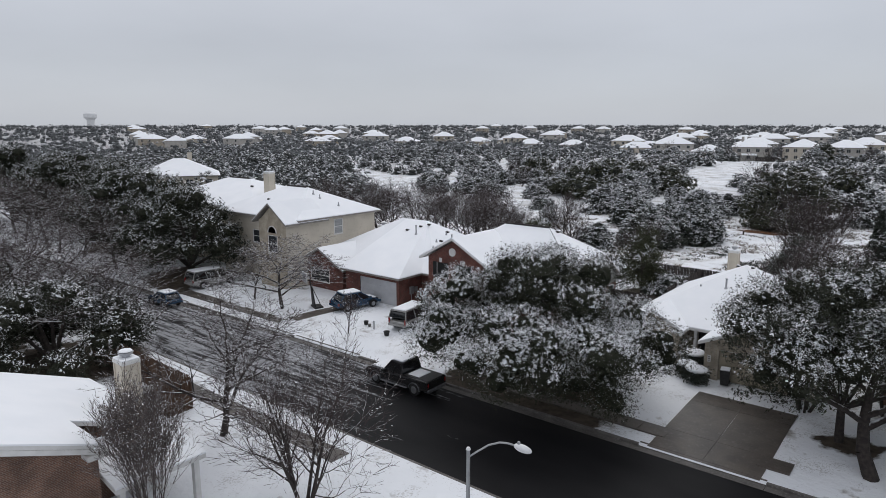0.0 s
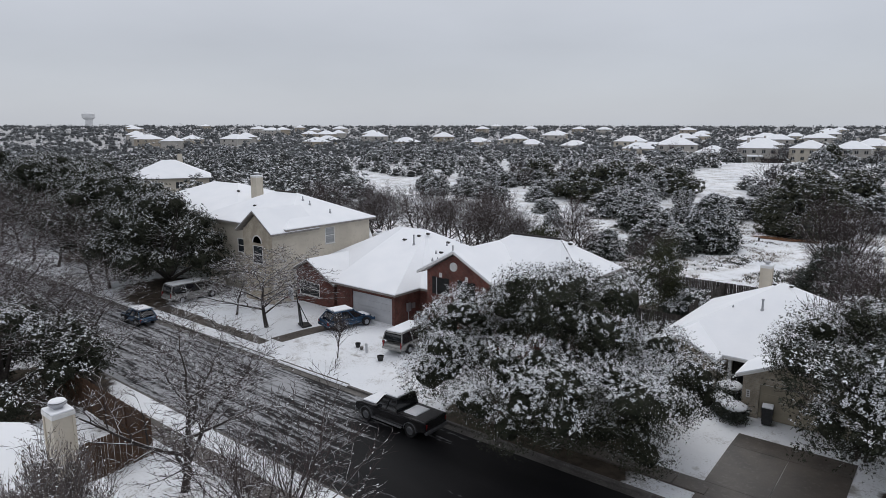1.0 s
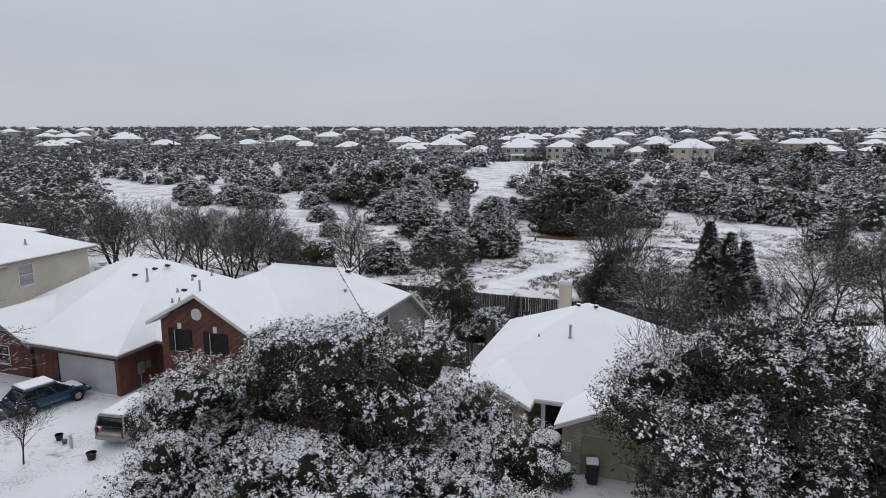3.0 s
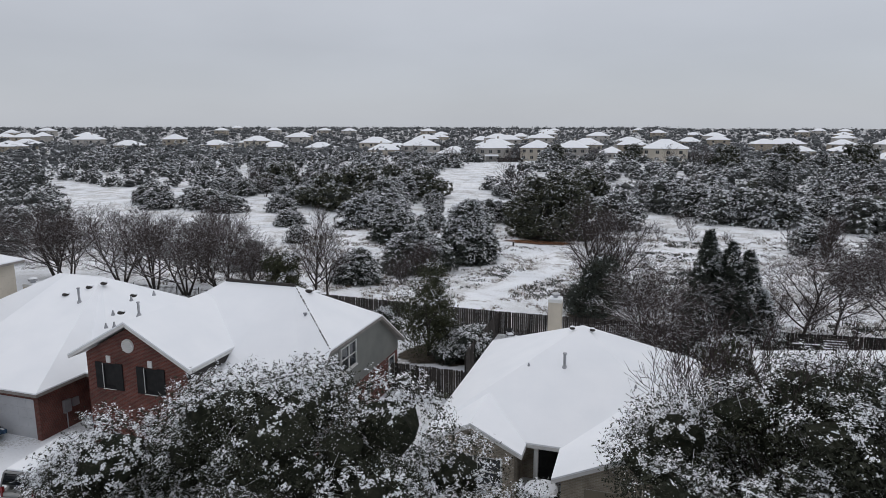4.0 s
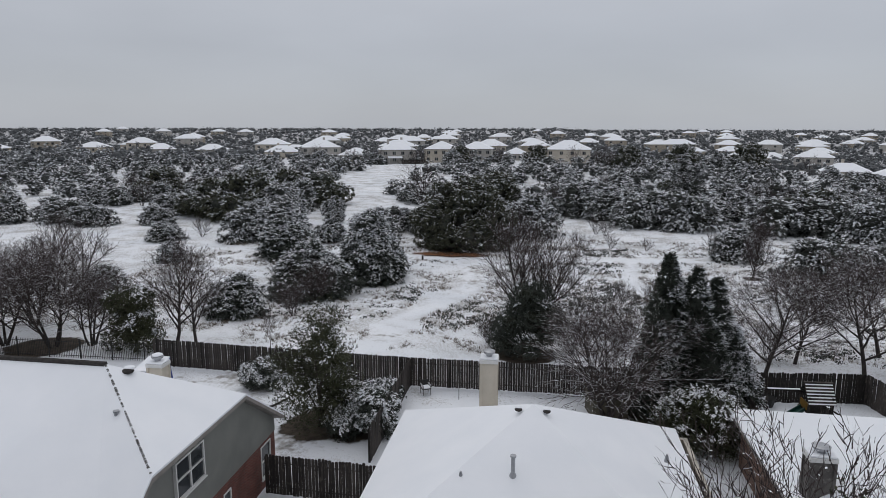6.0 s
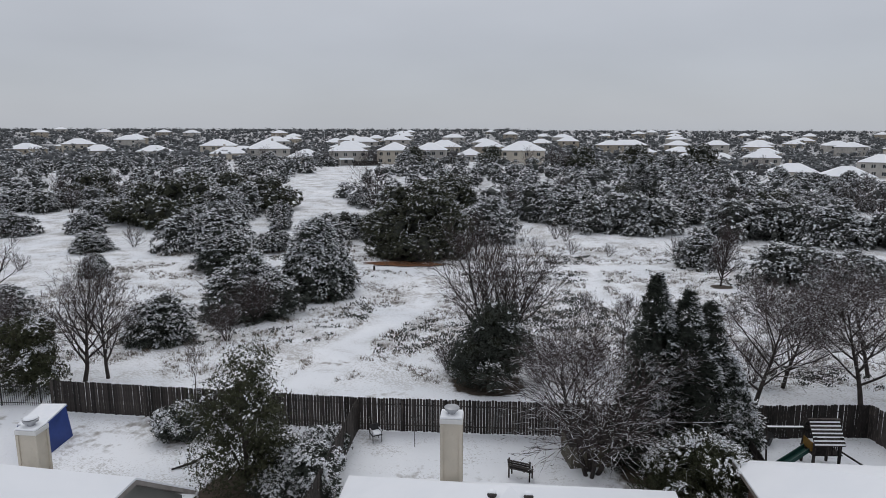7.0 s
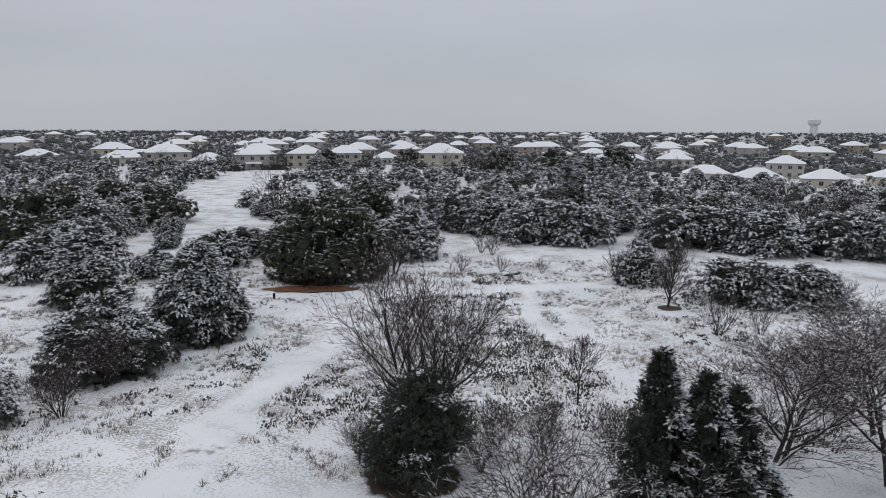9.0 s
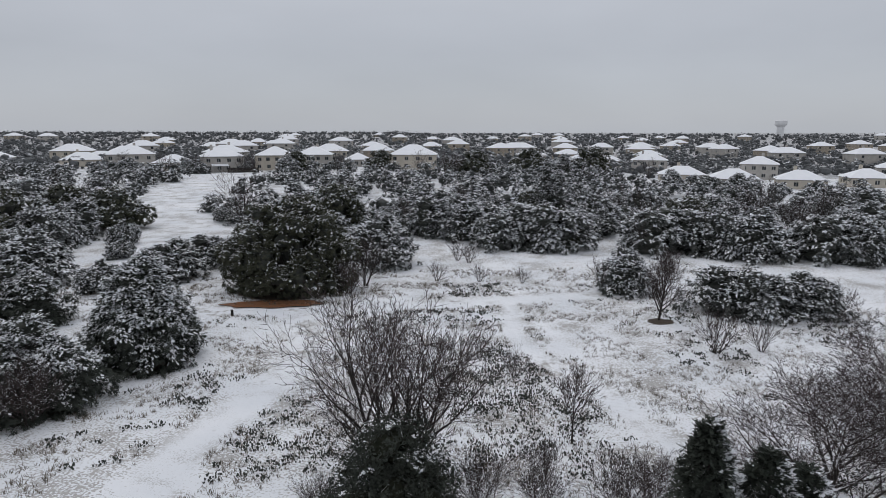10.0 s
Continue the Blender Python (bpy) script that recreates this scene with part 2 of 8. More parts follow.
PLASTIC_GREEN = material("green_plastic", (0.016, 0.065, 0.055), (0.010, 0.045, 0.040), 2.0, rough=0.4)
PLASTIC_YELLOW = material("yellow_plastic", (0.26, 0.15, 0.03), (0.20, 0.115, 0.025), 2.0, rough=0.5)
CLAY_RED = material("red_plastic", (0.22, 0.03, 0.025), (0.16, 0.025, 0.02), 2.0, rough=0.5)


def car_paint(name, colour, dark):
    return material(name, colour, dark, 1.5, rough=0.22, metal=0.35, spec=0.55)


PAINT_BLACK = car_paint("black_paint", (0.018, 0.018, 0.020), (0.028, 0.027, 0.027))
PAINT_BLUE = car_paint("blue_paint", (0.024, 0.062, 0.120), (0.031, 0.072, 0.130))
PAINT_SILVER = car_paint("silver_paint", (0.33, 0.33, 0.32), (0.27, 0.27, 0.265))


def ground_material():
    """Snow over grass: thin and tufted in the meadow, smooth in the yards, with trodden trails."""
    m = bpy.data.materials.new("snowy_ground")
    m.use_nodes = True
    n, l = m.node_tree.nodes, m.node_tree.links
    p = n["Principled BSDF"]
    p.inputs["Roughness"].default_value, p.inputs["Specular IOR Level"].default_value = 0.85, 0.2
    g = n.new("ShaderNodeNewGeometry")

    def tex(scale, detail=5.0):
        t = n.new("ShaderNodeTexNoise")
        t.inputs["Scale"].default_value, t.inputs["Detail"].default_value = scale, detail
        l.new(g.outputs["Position"], t.inputs["Vector"])
        return t.outputs["Fac"]

    def rng(src, a, b, c=0.0, d=1.0):
        r = n.new("ShaderNodeMapRange")
        for k, v in (("From Min", a), ("From Max", b), ("To Min", c), ("To Max", d)):
            r.inputs[k].default_value = v
        l.new(src, r.inputs["Value"])
        return r.outputs[0]

    def math2(op, a, b):
        k = n.new("ShaderNodeMath")
        k.operation = op
        for i, v in enumerate((a, b)):
            if isinstance(v, float):
                k.inputs[i].default_value = v
            else:
                l.new(v, k.inputs[i])
        return k.outputs[0]

    at = n.new("ShaderNodeAttribute")
    at.attribute_name = "rough_grass"         # 0 in mown yards and on trails, 1 in the meadow
    wild = at.outputs["Fac"]
    tuft = rng(math2("ADD", math2("MULTIPLY", tex(0.30), 0.5), math2("MULTIPLY", tex(7.0, 7.0), 0.75)), 0.637, 0.695, 0.0, 0.70)
    speck = rng(math2("ADD", math2("MULTIPLY", tex(0.45), 0.55), math2("MULTIPLY", tex(11.0, 3.0), 0.55)), 0.605, 0.68, 0.0, 0.42)
    lawn = rng(math2("ADD", math2("MULTIPLY", tex(0.22), 0.8), math2("MULTIPLY", tex(2.0, 6.0), 0.5)), 0.735, 0.85, 0.0, 0.75)
    mixw = n.new("ShaderNodeMixRGB")
    l.new(wild, mixw.inputs[0])
    l.new(math2("MAXIMUM", lawn, speck), mixw.inputs[1])
    l.new(tuft, mixw.inputs[2])
    grass = n.new("ShaderNodeMixRGB")
    grass.inputs[1].default_value, grass.inputs[2].default_value = (0.13, 0.11, 0.085, 1), (0.30, 0.28, 0.25, 1)
    l.new(rng(tex(7.0), 0.35, 0.65), grass.inputs[0])
    snow = n.new("ShaderNodeMixRGB")
    snow.inputs[1].default_value, snow.inputs[2].default_value = (0.83, 0.85, 0.88, 1), (0.72, 0.75, 0.79, 1)
    l.new(rng(tex(0.12), 0.35, 0.65), snow.inputs[0])
    out = n.new("ShaderNodeMixRGB")
    l.new(mixw.outputs[0], out.inputs[0])
    l.new(snow.outputs[0], out.inputs[1])
    l.new(grass.outputs[0], out.inputs[2])
    sh = n.new("ShaderNodeAttribute")
    sh.attribute_name = "sheltered"           # 1 under thick crowns, where little snow has fallen
    soil = n.new("ShaderNodeMixRGB")
    soil.inputs[1].default_value, soil.inputs[2].default_value = (0.045, 0.036, 0.028, 1), (0.085, 0.068, 0.052, 1)
    l.new(rng(tex(2.2), 0.35, 0.65), soil.inputs[0])
    dry = n.new("ShaderNodeMixRGB")
    l.new(rng(math2("ADD", sh.outputs["Fac"], math2("MULTIPLY", tex(1.4, 6.0), 0.9)), 0.75, 0.98), dry.inputs[0])
    l.new(out.outputs[0], dry.inputs[1])
    l.new(soil.outputs[0], dry.inputs[2])
    l.new(dry.outputs[0], p.inputs["Base Color"])
    bp = n.new("ShaderNodeBump")
    bp.inputs["Strength"].default_value, bp.inputs["Distance"].default_value = 0.55, 0.12
    l.new(tex(2.6, 6.0), bp.inputs["Height"])
    l.new(bp.outputs[0], p.inputs["Normal"])
    return m


def road_material():
    """Wet asphalt with slush left in streaks along the wheel tracks, thicker towards the west."""
    m = bpy.data.materials.new("wet_asphalt")
    m.use_nodes = True
    n, l = m.node_tree.nodes, m.node_tree.links
    p = n["Principled BSDF"]
    g = n.new("ShaderNodeNewGeometry")
    s = n.new("ShaderNodeSeparateXYZ")
    l.new(g.outputs["Position"], s.inputs[0])

    def tex(scale, along):
        mp = n.new("ShaderNodeMapping")
        mp.inputs["Scale"].default_value = along
        l.new(g.outputs["Position"], mp.inputs[0])
        t = n.new("ShaderNodeTexNoise")
        t.inputs["Scale"].default_value, t.inputs["Detail"].default_value = scale, 6.0
        l.new(mp.outputs[0], t.inputs["Vector"])
        return t.outputs["Fac"]

    def rng(src, a, b, c=0.0, d=1.0):
        r = n.new("ShaderNodeMapRange")
        for k, v in (("From Min", a), ("From Max", b), ("To Min", c), ("To Max", d)):
            r.inputs[k].default_value = v
        l.new(src, r.inputs["Value"])
        return r.outputs[0]

    west = rng(s.outputs["X"], -17.0, -36.0, -0.26, 0.10)
    ad = n.new("ShaderNodeMath")
    l.new(tex(2.6, (0.07, 1.0, 1.0)), ad.inputs[0])
    l.new(west, ad.inputs[1])
    ad2 = n.new("ShaderNodeMath")
    ad2.operation = "MULTIPLY_ADD"
    ad2.inputs[1].default_value = 0.35
    l.new(tex(5.0, (0.4, 1.0, 1.0)), ad2.inputs[0])
    l.new(ad.outputs[0], ad2.inputs[2])
    slush = rng(ad2.outputs[0], 0.68, 0.82, 0.0, 0.75)
    base = n.new("ShaderNodeMixRGB")
    base.inputs[1].default_value, base.inputs[2].default_value = (0.006, 0.006, 0.007, 1), (0.012, 0.012, 0.013, 1)
    l.new(rng(tex(0.5, (0.3, 1, 1)), 0.35, 0.65), base.inputs[0])
    mx = n.new("ShaderNodeMixRGB")
    mx.inputs[2].default_value = (0.42, 0.43, 0.45, 1)
    l.new(slush, mx.inputs[0])
    l.new(base.outputs[0], mx.inputs[1])
    l.new(mx.outputs[0], p.inputs["Base Color"])
    p.inputs["Specular IOR Level"].default_value = 0.12
    l.new(rng(slush, 0.0, 0.5, 0.6, 0.9), p.inputs["Roughness"])
    bp = n.new("ShaderNodeBump")
    bp.inputs["Strength"].default_value, bp.inputs["Distance"].default_value = 0.2, 0.01
    l.new(tex(60.0, (1, 1, 1)), bp.inputs["Height"])
    l.new(bp.outputs[0], p.inputs["Normal"])
    return m


SCRUB_SNOW = lacy(material("scrub_snow", (0.84, 0.86, 0.89), (0.72, 0.75, 0.79), 1.0, rough=0.8, spec=0.2), 8.0, 0.45)
LEAF_SCRUB = material("scrub_leaves", (0.056, 0.061, 0.056), (0.105, 0.110, 0.104), 0.8, rough=0.85, spec=0.15, c=(0.20, 0.205, 0.21), fine=0.45)
NEAR_SNOW = lacy(material("near_leaf_snow", (0.85, 0.87, 0.90), (0.74, 0.77, 0.81), 2.0, rough=0.8, spec=0.2), 40.0, 0.46)
NEAR_OAK = lacy(material("near_oak_leaves", (0.020, 0.024, 0.015), (0.040, 0.043, 0.026), 1.4, rough=0.7, spec=0.25, c=(0.075, 0.068, 0.05), fine=0.25), 24.0, 0.46)
LEAF_SNOW = lacy(material("leaf_snow", (0.84, 0.86, 0.89), (0.72, 0.75, 0.79), 2.0, rough=0.8, spec=0.2), 13.0, 0.49)
FAR_SNOW = lacy(material("far_leaf_snow", (0.82, 0.84, 0.87), (0.68, 0.71, 0.75), 1.0, rough=0.8, spec=0.2), 6.0, 0.49)
for leaf_mat in (LEAF_OAK, LEAF_CEDAR, LEAF_OLIVE):
    lacy(leaf_mat, 15.0, 0.47)
lacy(LEAF_SCRUB, 9.0, 0.44)
lacy(LEAF_DUST_HAZE, 6.5, 0.46)
lacy(LEAF_HAZED, 2.2, 0.45)
NEAR_CEDAR = lacy(material("near_cedar_leaves", (0.024, 0.030, 0.024), (0.046, 0.054, 0.043), 1.2, rough=0.8, spec=0.2, c=(0.08, 0.085, 0.075), fine=0.3), 22.0, 0.45)
# opaque tone for lumps inside crowns; inner shade is put into the colour
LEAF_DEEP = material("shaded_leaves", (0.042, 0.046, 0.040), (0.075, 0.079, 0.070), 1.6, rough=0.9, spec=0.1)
# near oak fill: darker than the leaves, crown shade put into its colour
OAK_HEART_SHADE = material("oak_inner_shade", (0.014, 0.016, 0.011), (0.030, 0.032, 0.022), 4.0, rough=0.9, spec=0.1)
# scrub and far crown fill: inner shade and haze put into its colour
LEAF_DEEP_DUST_HAZE = material("dusted_hazed_inner_shade", (0.045, 0.049, 0.047), (0.095, 0.10, 0.097), 0.9, rough=0.9, spec=0.1, c=(0.16, 0.165, 0.17), fine=0.35)
LEAF_DEEP_HAZED = material("hazed_inner_shade", (0.070, 0.074, 0.077), (0.135, 0.142, 0.147), 0.3, rough=0.9, spec=0.1, c=(0.24, 0.25, 0.26), fine=0.4)
LEAF_OLIVE_DARK = lacy(material("dark_olive_leaves", (0.046, 0.050, 0.034), (0.082, 0.085, 0.058), 1.3, rough=0.75, spec=0.2, c=(0.075, 0.072, 0.05), fine=0.3), 13.0, 0.45)
GROUND = ground_material()
ASPHALT = road_material()

# ---- builders ----
def mesh(name, verts, faces, mats, index=None, smooth=False):
    me = bpy.data.meshes.new(name)
    me.from_pydata([tuple(v) for v in verts], [], faces)
    for m in (mats if isinstance(mats, (list, tuple)) else [mats]):
        me.materials.append(m)
    if index is not None:
        me.polygons.foreach_set("material_index", index)
    if smooth:
        me.polygons.foreach_set("use_smooth", [True] * len(me.polygons))
    me.update()
    return me


def quads_mesh(name, corners, mat, sides=4):
    """A mesh from an array (count, sides, 3) of loose faces."""
    count = len(corners)
    me = bpy.data.meshes.new(name)
    me.vertices.add(count * sides)
    me.vertices.foreach_set("co", corners.reshape(-1).astype(np.float32))
    me.loops.add(count * sides)
    me.loops.foreach_set("vertex_index", np.arange(count * sides, dtype=np.int32))
    me.polygons.add(count)
    me.polygons.foreach_set("loop_start", np.arange(0, count * sides, sides, dtype=np.int32))
    me.materials.append(mat)
    me.update(calc_edges=True)
    return me


def part_of(name, me, parent, label="", m=None):
    ob = new(name, me)
    ob.parent = parent
    if m is not None:
        ob.matrix_local = m
    return tagged(ob, label)


def part(name, bm, mat, parent, label="", m=None):
    """Links a bmesh as one mesh object under a thing or a part."""
    me = bpy.data.meshes.new(name)
    bm.to_mesh(me)
    bm.free()
    for k in (mat if isinstance(mat, (list, tuple)) else [mat]):
        me.materials.append(k)
    return part_of(name, me, parent, label, m)


def thing(name, label, category, m=None, group="", kind=""):
    ob = new(name)
    ob.empty_display_size = 0.3
    if m is not None:
        ob.matrix_world = m
    return tagged(ob, label, category, group, kind)


def box(x0, x1, y0, y1, z0, z1, bevel=0.0, bm=None):
    bm = bm or bmesh.new()
    made = bmesh.ops.create_cube(bm, size=1.0)["verts"]
    bmesh.ops.transform(bm, verts=made, matrix=Matrix.Translation(((x0 + x1) / 2, (y0 + y1) / 2, (z0 + z1) / 2)) @ Matrix.Diagonal((x1 - x0, y1 - y0, z1 - z0, 1)))
    if bevel:
        edges = list({e for v in made for e in v.link_edges})
        bmesh.ops.bevel(bm, geom=edges, offset=bevel, segments=2, affect="EDGES", profile=0.5)
    return bm


def tube(points, radii, sides=8, bm=None, cap=True):
    """A bent round bar through points."""
    bm = bm or bmesh.new()
    rings = []
    pts = [Vector(p) for p in points]
    for i, p in enumerate(pts):
        d = (pts[min(i + 1, len(pts) - 1)] - pts[max(i - 1, 0)]).normalized()
        q = d.to_track_quat("Z", "Y")
        r = radii[i] if isinstance(radii, (list, tuple)) else radii
        rings.append([bm.verts.new(p + q @ Vector((r * math.cos(a * math.tau / sides), r * math.sin(a * math.tau / sides), 0))) for a in range(sides)])
    for a, b in zip(rings, rings[1:]):
        for k in range(sides):
            bm.faces.new((a[k], a[(k + 1) % sides], b[(k + 1) % sides], b[k]))
    if cap:
        bm.faces.new(list(reversed(rings[0])))
        bm.faces.new(rings[-1])
    return bm


def slab(points, thick, bm=None):
    """A flat polygon thickened straight down."""
    bm = bm or bmesh.new()
    up = [bm.verts.new(p) for p in points]
    dn = [bm.verts.new((p[0], p[1], p[2] - thick)) for p in points]
    bm.faces.new(up)
    bm.faces.new(list(reversed(dn)))
    k = len(points)
    for i in range(k):
        bm.faces.new((up[i], dn[i], dn[(i + 1) % k], up[(i + 1) % k]))
    bmesh.ops.recalc_face_normals(bm, faces=bm.faces)
    return bm


def wall_panel(a, b, z0, z1, thick, holes=(), peak=None):
    """An upright wall from a to b (plan points), seen face to the right of a>b, with holes (u0, u1, z0, z1) through it; peak: (u, z) for a gable top."""
    a, b = Vector((*a, 0)), Vector((*b, 0))
    d = (b - a).normalized()
    inward = Vector((-d.y, d.x, 0)) * thick
    length = (b - a).length
    bm = bmesh.new()
    us = sorted({0.0, length, *[h[0] for h in holes], *[h[1] for h in holes]})
    zs = sorted({z0, z1, *[h[2] for h in holes], *[h[3] for h in holes]})

    def solid(i, j):
        if not (0 <= i < len(us) - 1 and 0 <= j < len(zs) - 1):
            return False
        u, z = (us[i] + us[i + 1]) / 2, (zs[j] + zs[j + 1]) / 2
        return not any(h[0] < u < h[1] and h[2] < z < h[3] for h in holes)

    def at(u, z, inner):
        if inner and u in (0.0, length):
            u += thick if u == 0.0 else -thick
        p = a + d * u + (inward if inner else Vector())
        return bm.verts.new((p.x, p.y, z))

    for i in range(len(us) - 1):
        for j in range(len(zs) - 1):
            if not solid(i, j):
                continue
            u0, u1, w0, w1 = us[i], us[i + 1], zs[j], zs[j + 1]
            bm.faces.new((at(u0, w0, 0), at(u1, w0, 0), at(u1, w1, 0), at(u0, w1, 0)))
            bm.faces.new((at(u1, w0, 1), at(u0, w0, 1), at(u0, w1, 1), at(u1, w1, 1)))
            if not solid(i - 1, j):
                bm.faces.new((at(u0, w0, 1), at(u0, w0, 0), at(u0, w1, 0), at(u0, w1, 1)))
            if not solid(i + 1, j):
                bm.faces.new((at(u1, w0, 0), at(u1, w0, 1), at(u1, w1, 1), at(u1, w1, 0)))
            if not solid(i, j + 1):
                bm.faces.new((at(u0, w1, 0), at(u1, w1, 0), at(u1, w1, 1), at(u0, w1, 1)))
            if not solid(i, j - 1):
                bm.faces.new((at(u0, w0, 1), at(u1, w0, 1), at(u1, w0, 0), at(u0, w0, 0)))
    if peak:
        pu, pz = peak
        f = [at(0, z1, 0), at(length, z1, 0), at(pu, pz, 0)]
        g = [at(0, z1, 1), at(length, z1, 1), at(pu, pz, 1)]
        bm.faces.new(f)
        bm.faces.new(list(reversed(g)))
        bm.faces.new((f[1], g[1], g[2], f[2]))
        bm.faces.new((f[2], g[2], g[0], f[0]))
    bmesh.ops.remove_doubles(bm, verts=bm.verts, dist=0.0005)
    return bm


def window(parent, a, b, u0, u1, z0, z1, frame_mat=None, glass=None, mullion=True):
    """A framed window set in a wall's hole: frame, panes and sill."""
    a, b = Vector((*a, 0)), Vector((*b, 0))
    d = (b - a).normalized()
    m = Matrix.Translation(a) @ Matrix.Rotation(math.atan2(d.y, d.x), 4, "Z")
    w = thing("window", "", "")
    del_keys = [k for k in ("label", "category") if k in w]
    for k in del_keys:
        del w[k]
    w.parent, w.matrix_local = parent, m
    f = 0.06
    bm = bmesh.new()
    for q in ((u0, u1, z0, z0 + f), (u0, u1, z1 - f, z1), (u0, u0 + f, z0 + f, z1 - f), (u1 - f, u1, z0 + f, z1 - f)):
        box(q[0], q[1], -0.03, 0.09, q[2], q[3], bm=bm)
    zc = (z0 + z1) / 2
    if mullion:
        box(u0 + f, u1 - f, -0.02, 0.06, zc - 0.025, zc + 0.025, bm=bm)
    part("window_frame", bm, frame_mat or TRIM_WHITE, w)
    spans = ((z0 + f, zc), (zc, z1 - f)) if mullion else ((z0 + f, z1 - f),)
    for s0, s1 in spans:
        part("pane", box(u0 + f, u1 - f, 0.03, 0.045, s0, s1), glass or GLASS, w)
    part("window_sill", box(u0 - 0.05, u1 + 0.05, -0.07, 0.0, z0 - 0.06, z0 - 0.005, 0.01), frame_mat or TRIM_WHITE, w)
    return w


def roof_planes(parent, planes, fascia=None, snow=True, thick=0.16):
    """Each plane of a roof: a slab of shingle and board, with its layer of snow."""
    for pts in planes:
        pts = [Vector(p) for p in pts]
        r = part("roof_plane", slab(pts, thick), fascia or TRIM_TAUPE, parent)
        if snow:
            lifted = [p + Vector((0, 0, 0.075)) for p in pts]
            part("snow_layer", slab(lifted, 0.072), ROOF_SNOW, r, "smooth white snow")


def hip_planes(x0, x1, y0, y1, z, slope, along="x", west=True, east=True):
    """The planes of a hipped roof over a rectangle; west or east False ends the ridge in a gable."""
    half = (y1 - y0) / 2
    top_z = z + half * slope
    yc = (y0 + y1) / 2
    rx0, rx1 = (x0 + half if west else x0), (x1 - half if east else x1)
    if rx0 > rx1:
        rx0 = rx1 = (rx0 + rx1) / 2
    a, b, c, d = (x0, y0, z), (x1, y0, z), (x1, y1, z), (x0, y1, z)
    p, q = (rx0, yc, top_z), (rx1, yc, top_z)
    same = rx1 - rx0 < 0.01
    out = [[a, b, p] if same else [a, b, q, p], [c, d, p] if same else [c, d, p, q]]
    if west:
        out.append([d, a, p])
    if east:
        out.append([b, c, q])
    return out


def gable_planes(xc, half, y_front, y_back, z, slope):
    """Two planes of a front-facing gable whose ridge runs north."""
    top_z = z + half * slope
    return [[(xc - half, y_front, z), (xc, y_front, top_z), (xc, y_back, top_z), (xc - half, y_back, z)],
            [(xc, y_front, top_z), (xc + half, y_front, z), (xc + half, y_back, z), (xc, y_back, top_z)]]


def vent_pipe(parent, x, y, z, h=0.5, r=0.07):
    p = part("vent_pipe", tube([(x, y, z - 0.1), (x, y, z + h)], r, 10), GALVANISED, parent)
    part("collar", tube([(x, y, z - 0.1), (x, y, z + 0.12)], [r * 2.6, r * 1.2], 12), GALVANISED, p)
    if h > 0.35:
        part("cap", tube([(x, y, z + h), (x, y, z + h + 0.06)], r * 1.45, 12), GALVANISED, p)


def turtle_vent(parent, x, y, z, size=1.0):
    bm = bmesh.new()
    bmesh.ops.create_uvsphere(bm, u_segments=12, v_segments=8, radius=0.5, matrix=Matrix.Translation((x, y, z)) @ Matrix.Diagonal((0.42 * size, 0.42 * size, 0.22 * size, 1)))
    v = part("roof_vent", bm, SHINGLE, parent)
    bm = bmesh.new()
    bmesh.ops.create_uvsphere(bm, u_segments=12, v_segments=6, radius=0.5, matrix=Matrix.Translation((x, y + 0.10 * size, z + 0.07 * size)) @ Matrix.Diagonal((0.40 * size, 0.38 * size, 0.20 * size, 1)))
    part("snow_cap", bm, ROOF_SNOW, v, "rounded white snow")


def chimney(parent, x, y, z0, z1, w=0.95, d=0.75, mat=None, capped=True):
    c = part("chimney", box(x - w / 2, x + w / 2, y - d / 2, y + d / 2, z0, z1, 0.015), mat or CHIM_CREAM, parent)
    bm = bmesh.new()
    for sx in (-1, 1):
        for sy in (-1, 1):
            box(x + sx * w / 2 - 0.05, x + sx * w / 2 + 0.05, y + sy * d / 2 - 0.05, y + sy * d / 2 + 0.05, z0 + 0.1, z1 - 0.16, bm=bm)
    part("corner_board", bm, mat or CHIM_CREAM, c)
    part("crown", box(x - w / 2 - 0.07, x + w / 2 + 0.07, y - d / 2 - 0.07, y + d / 2 + 0.07, z1 - 0.14, z1 + 0.03, 0.02), TRIM_WHITE, c)
    part("snow_cap", box(x - w / 2 - 0.05, x + w / 2 + 0.05, y - d / 2 - 0.05, y + d / 2 + 0.05, z1 + 0.034, z1 + 0.11, 0.03), ROOF_SNOW, c, "white snow")
    part("flue", tube([(x, y, z1), (x, y, z1 + 0.3)], 0.17 * min(1.0, w / 0.85), 14), GALVANISED, c)
    part("rain_cap", tube([(x, y, z1 + 0.24), (x, y, z1 + 0.34), (x, y, z1 + 0.38)], [0.30 * min(1.0, w / 0.85), 0.34 * min(1.0, w / 0.85), 0.18], 16), GALVANISED, c)
    if capped:
        part("cap_snow", tube([(x, y, z1 + 0.385), (x, y, z1 + 0.43), (x, y, z1 + 0.48)], [0.30 * min(1.0, w / 0.85), 0.27 * min(1.0, w / 0.85), 0.1], 16), ROOF_SNOW, c, "white snow")
    return c

# ---- ground, street ----
def ease(a, b, v):
    v = min(1.0, max(0.0, (v - a) / (b - a)))
    return v * v * (3 - 2 * v)


KERB_N, KERB_S, SIDE_W, SIDE_E = 31.4, 22.6, -9.0, -1.5     # the street's two kerbs and the side street's two


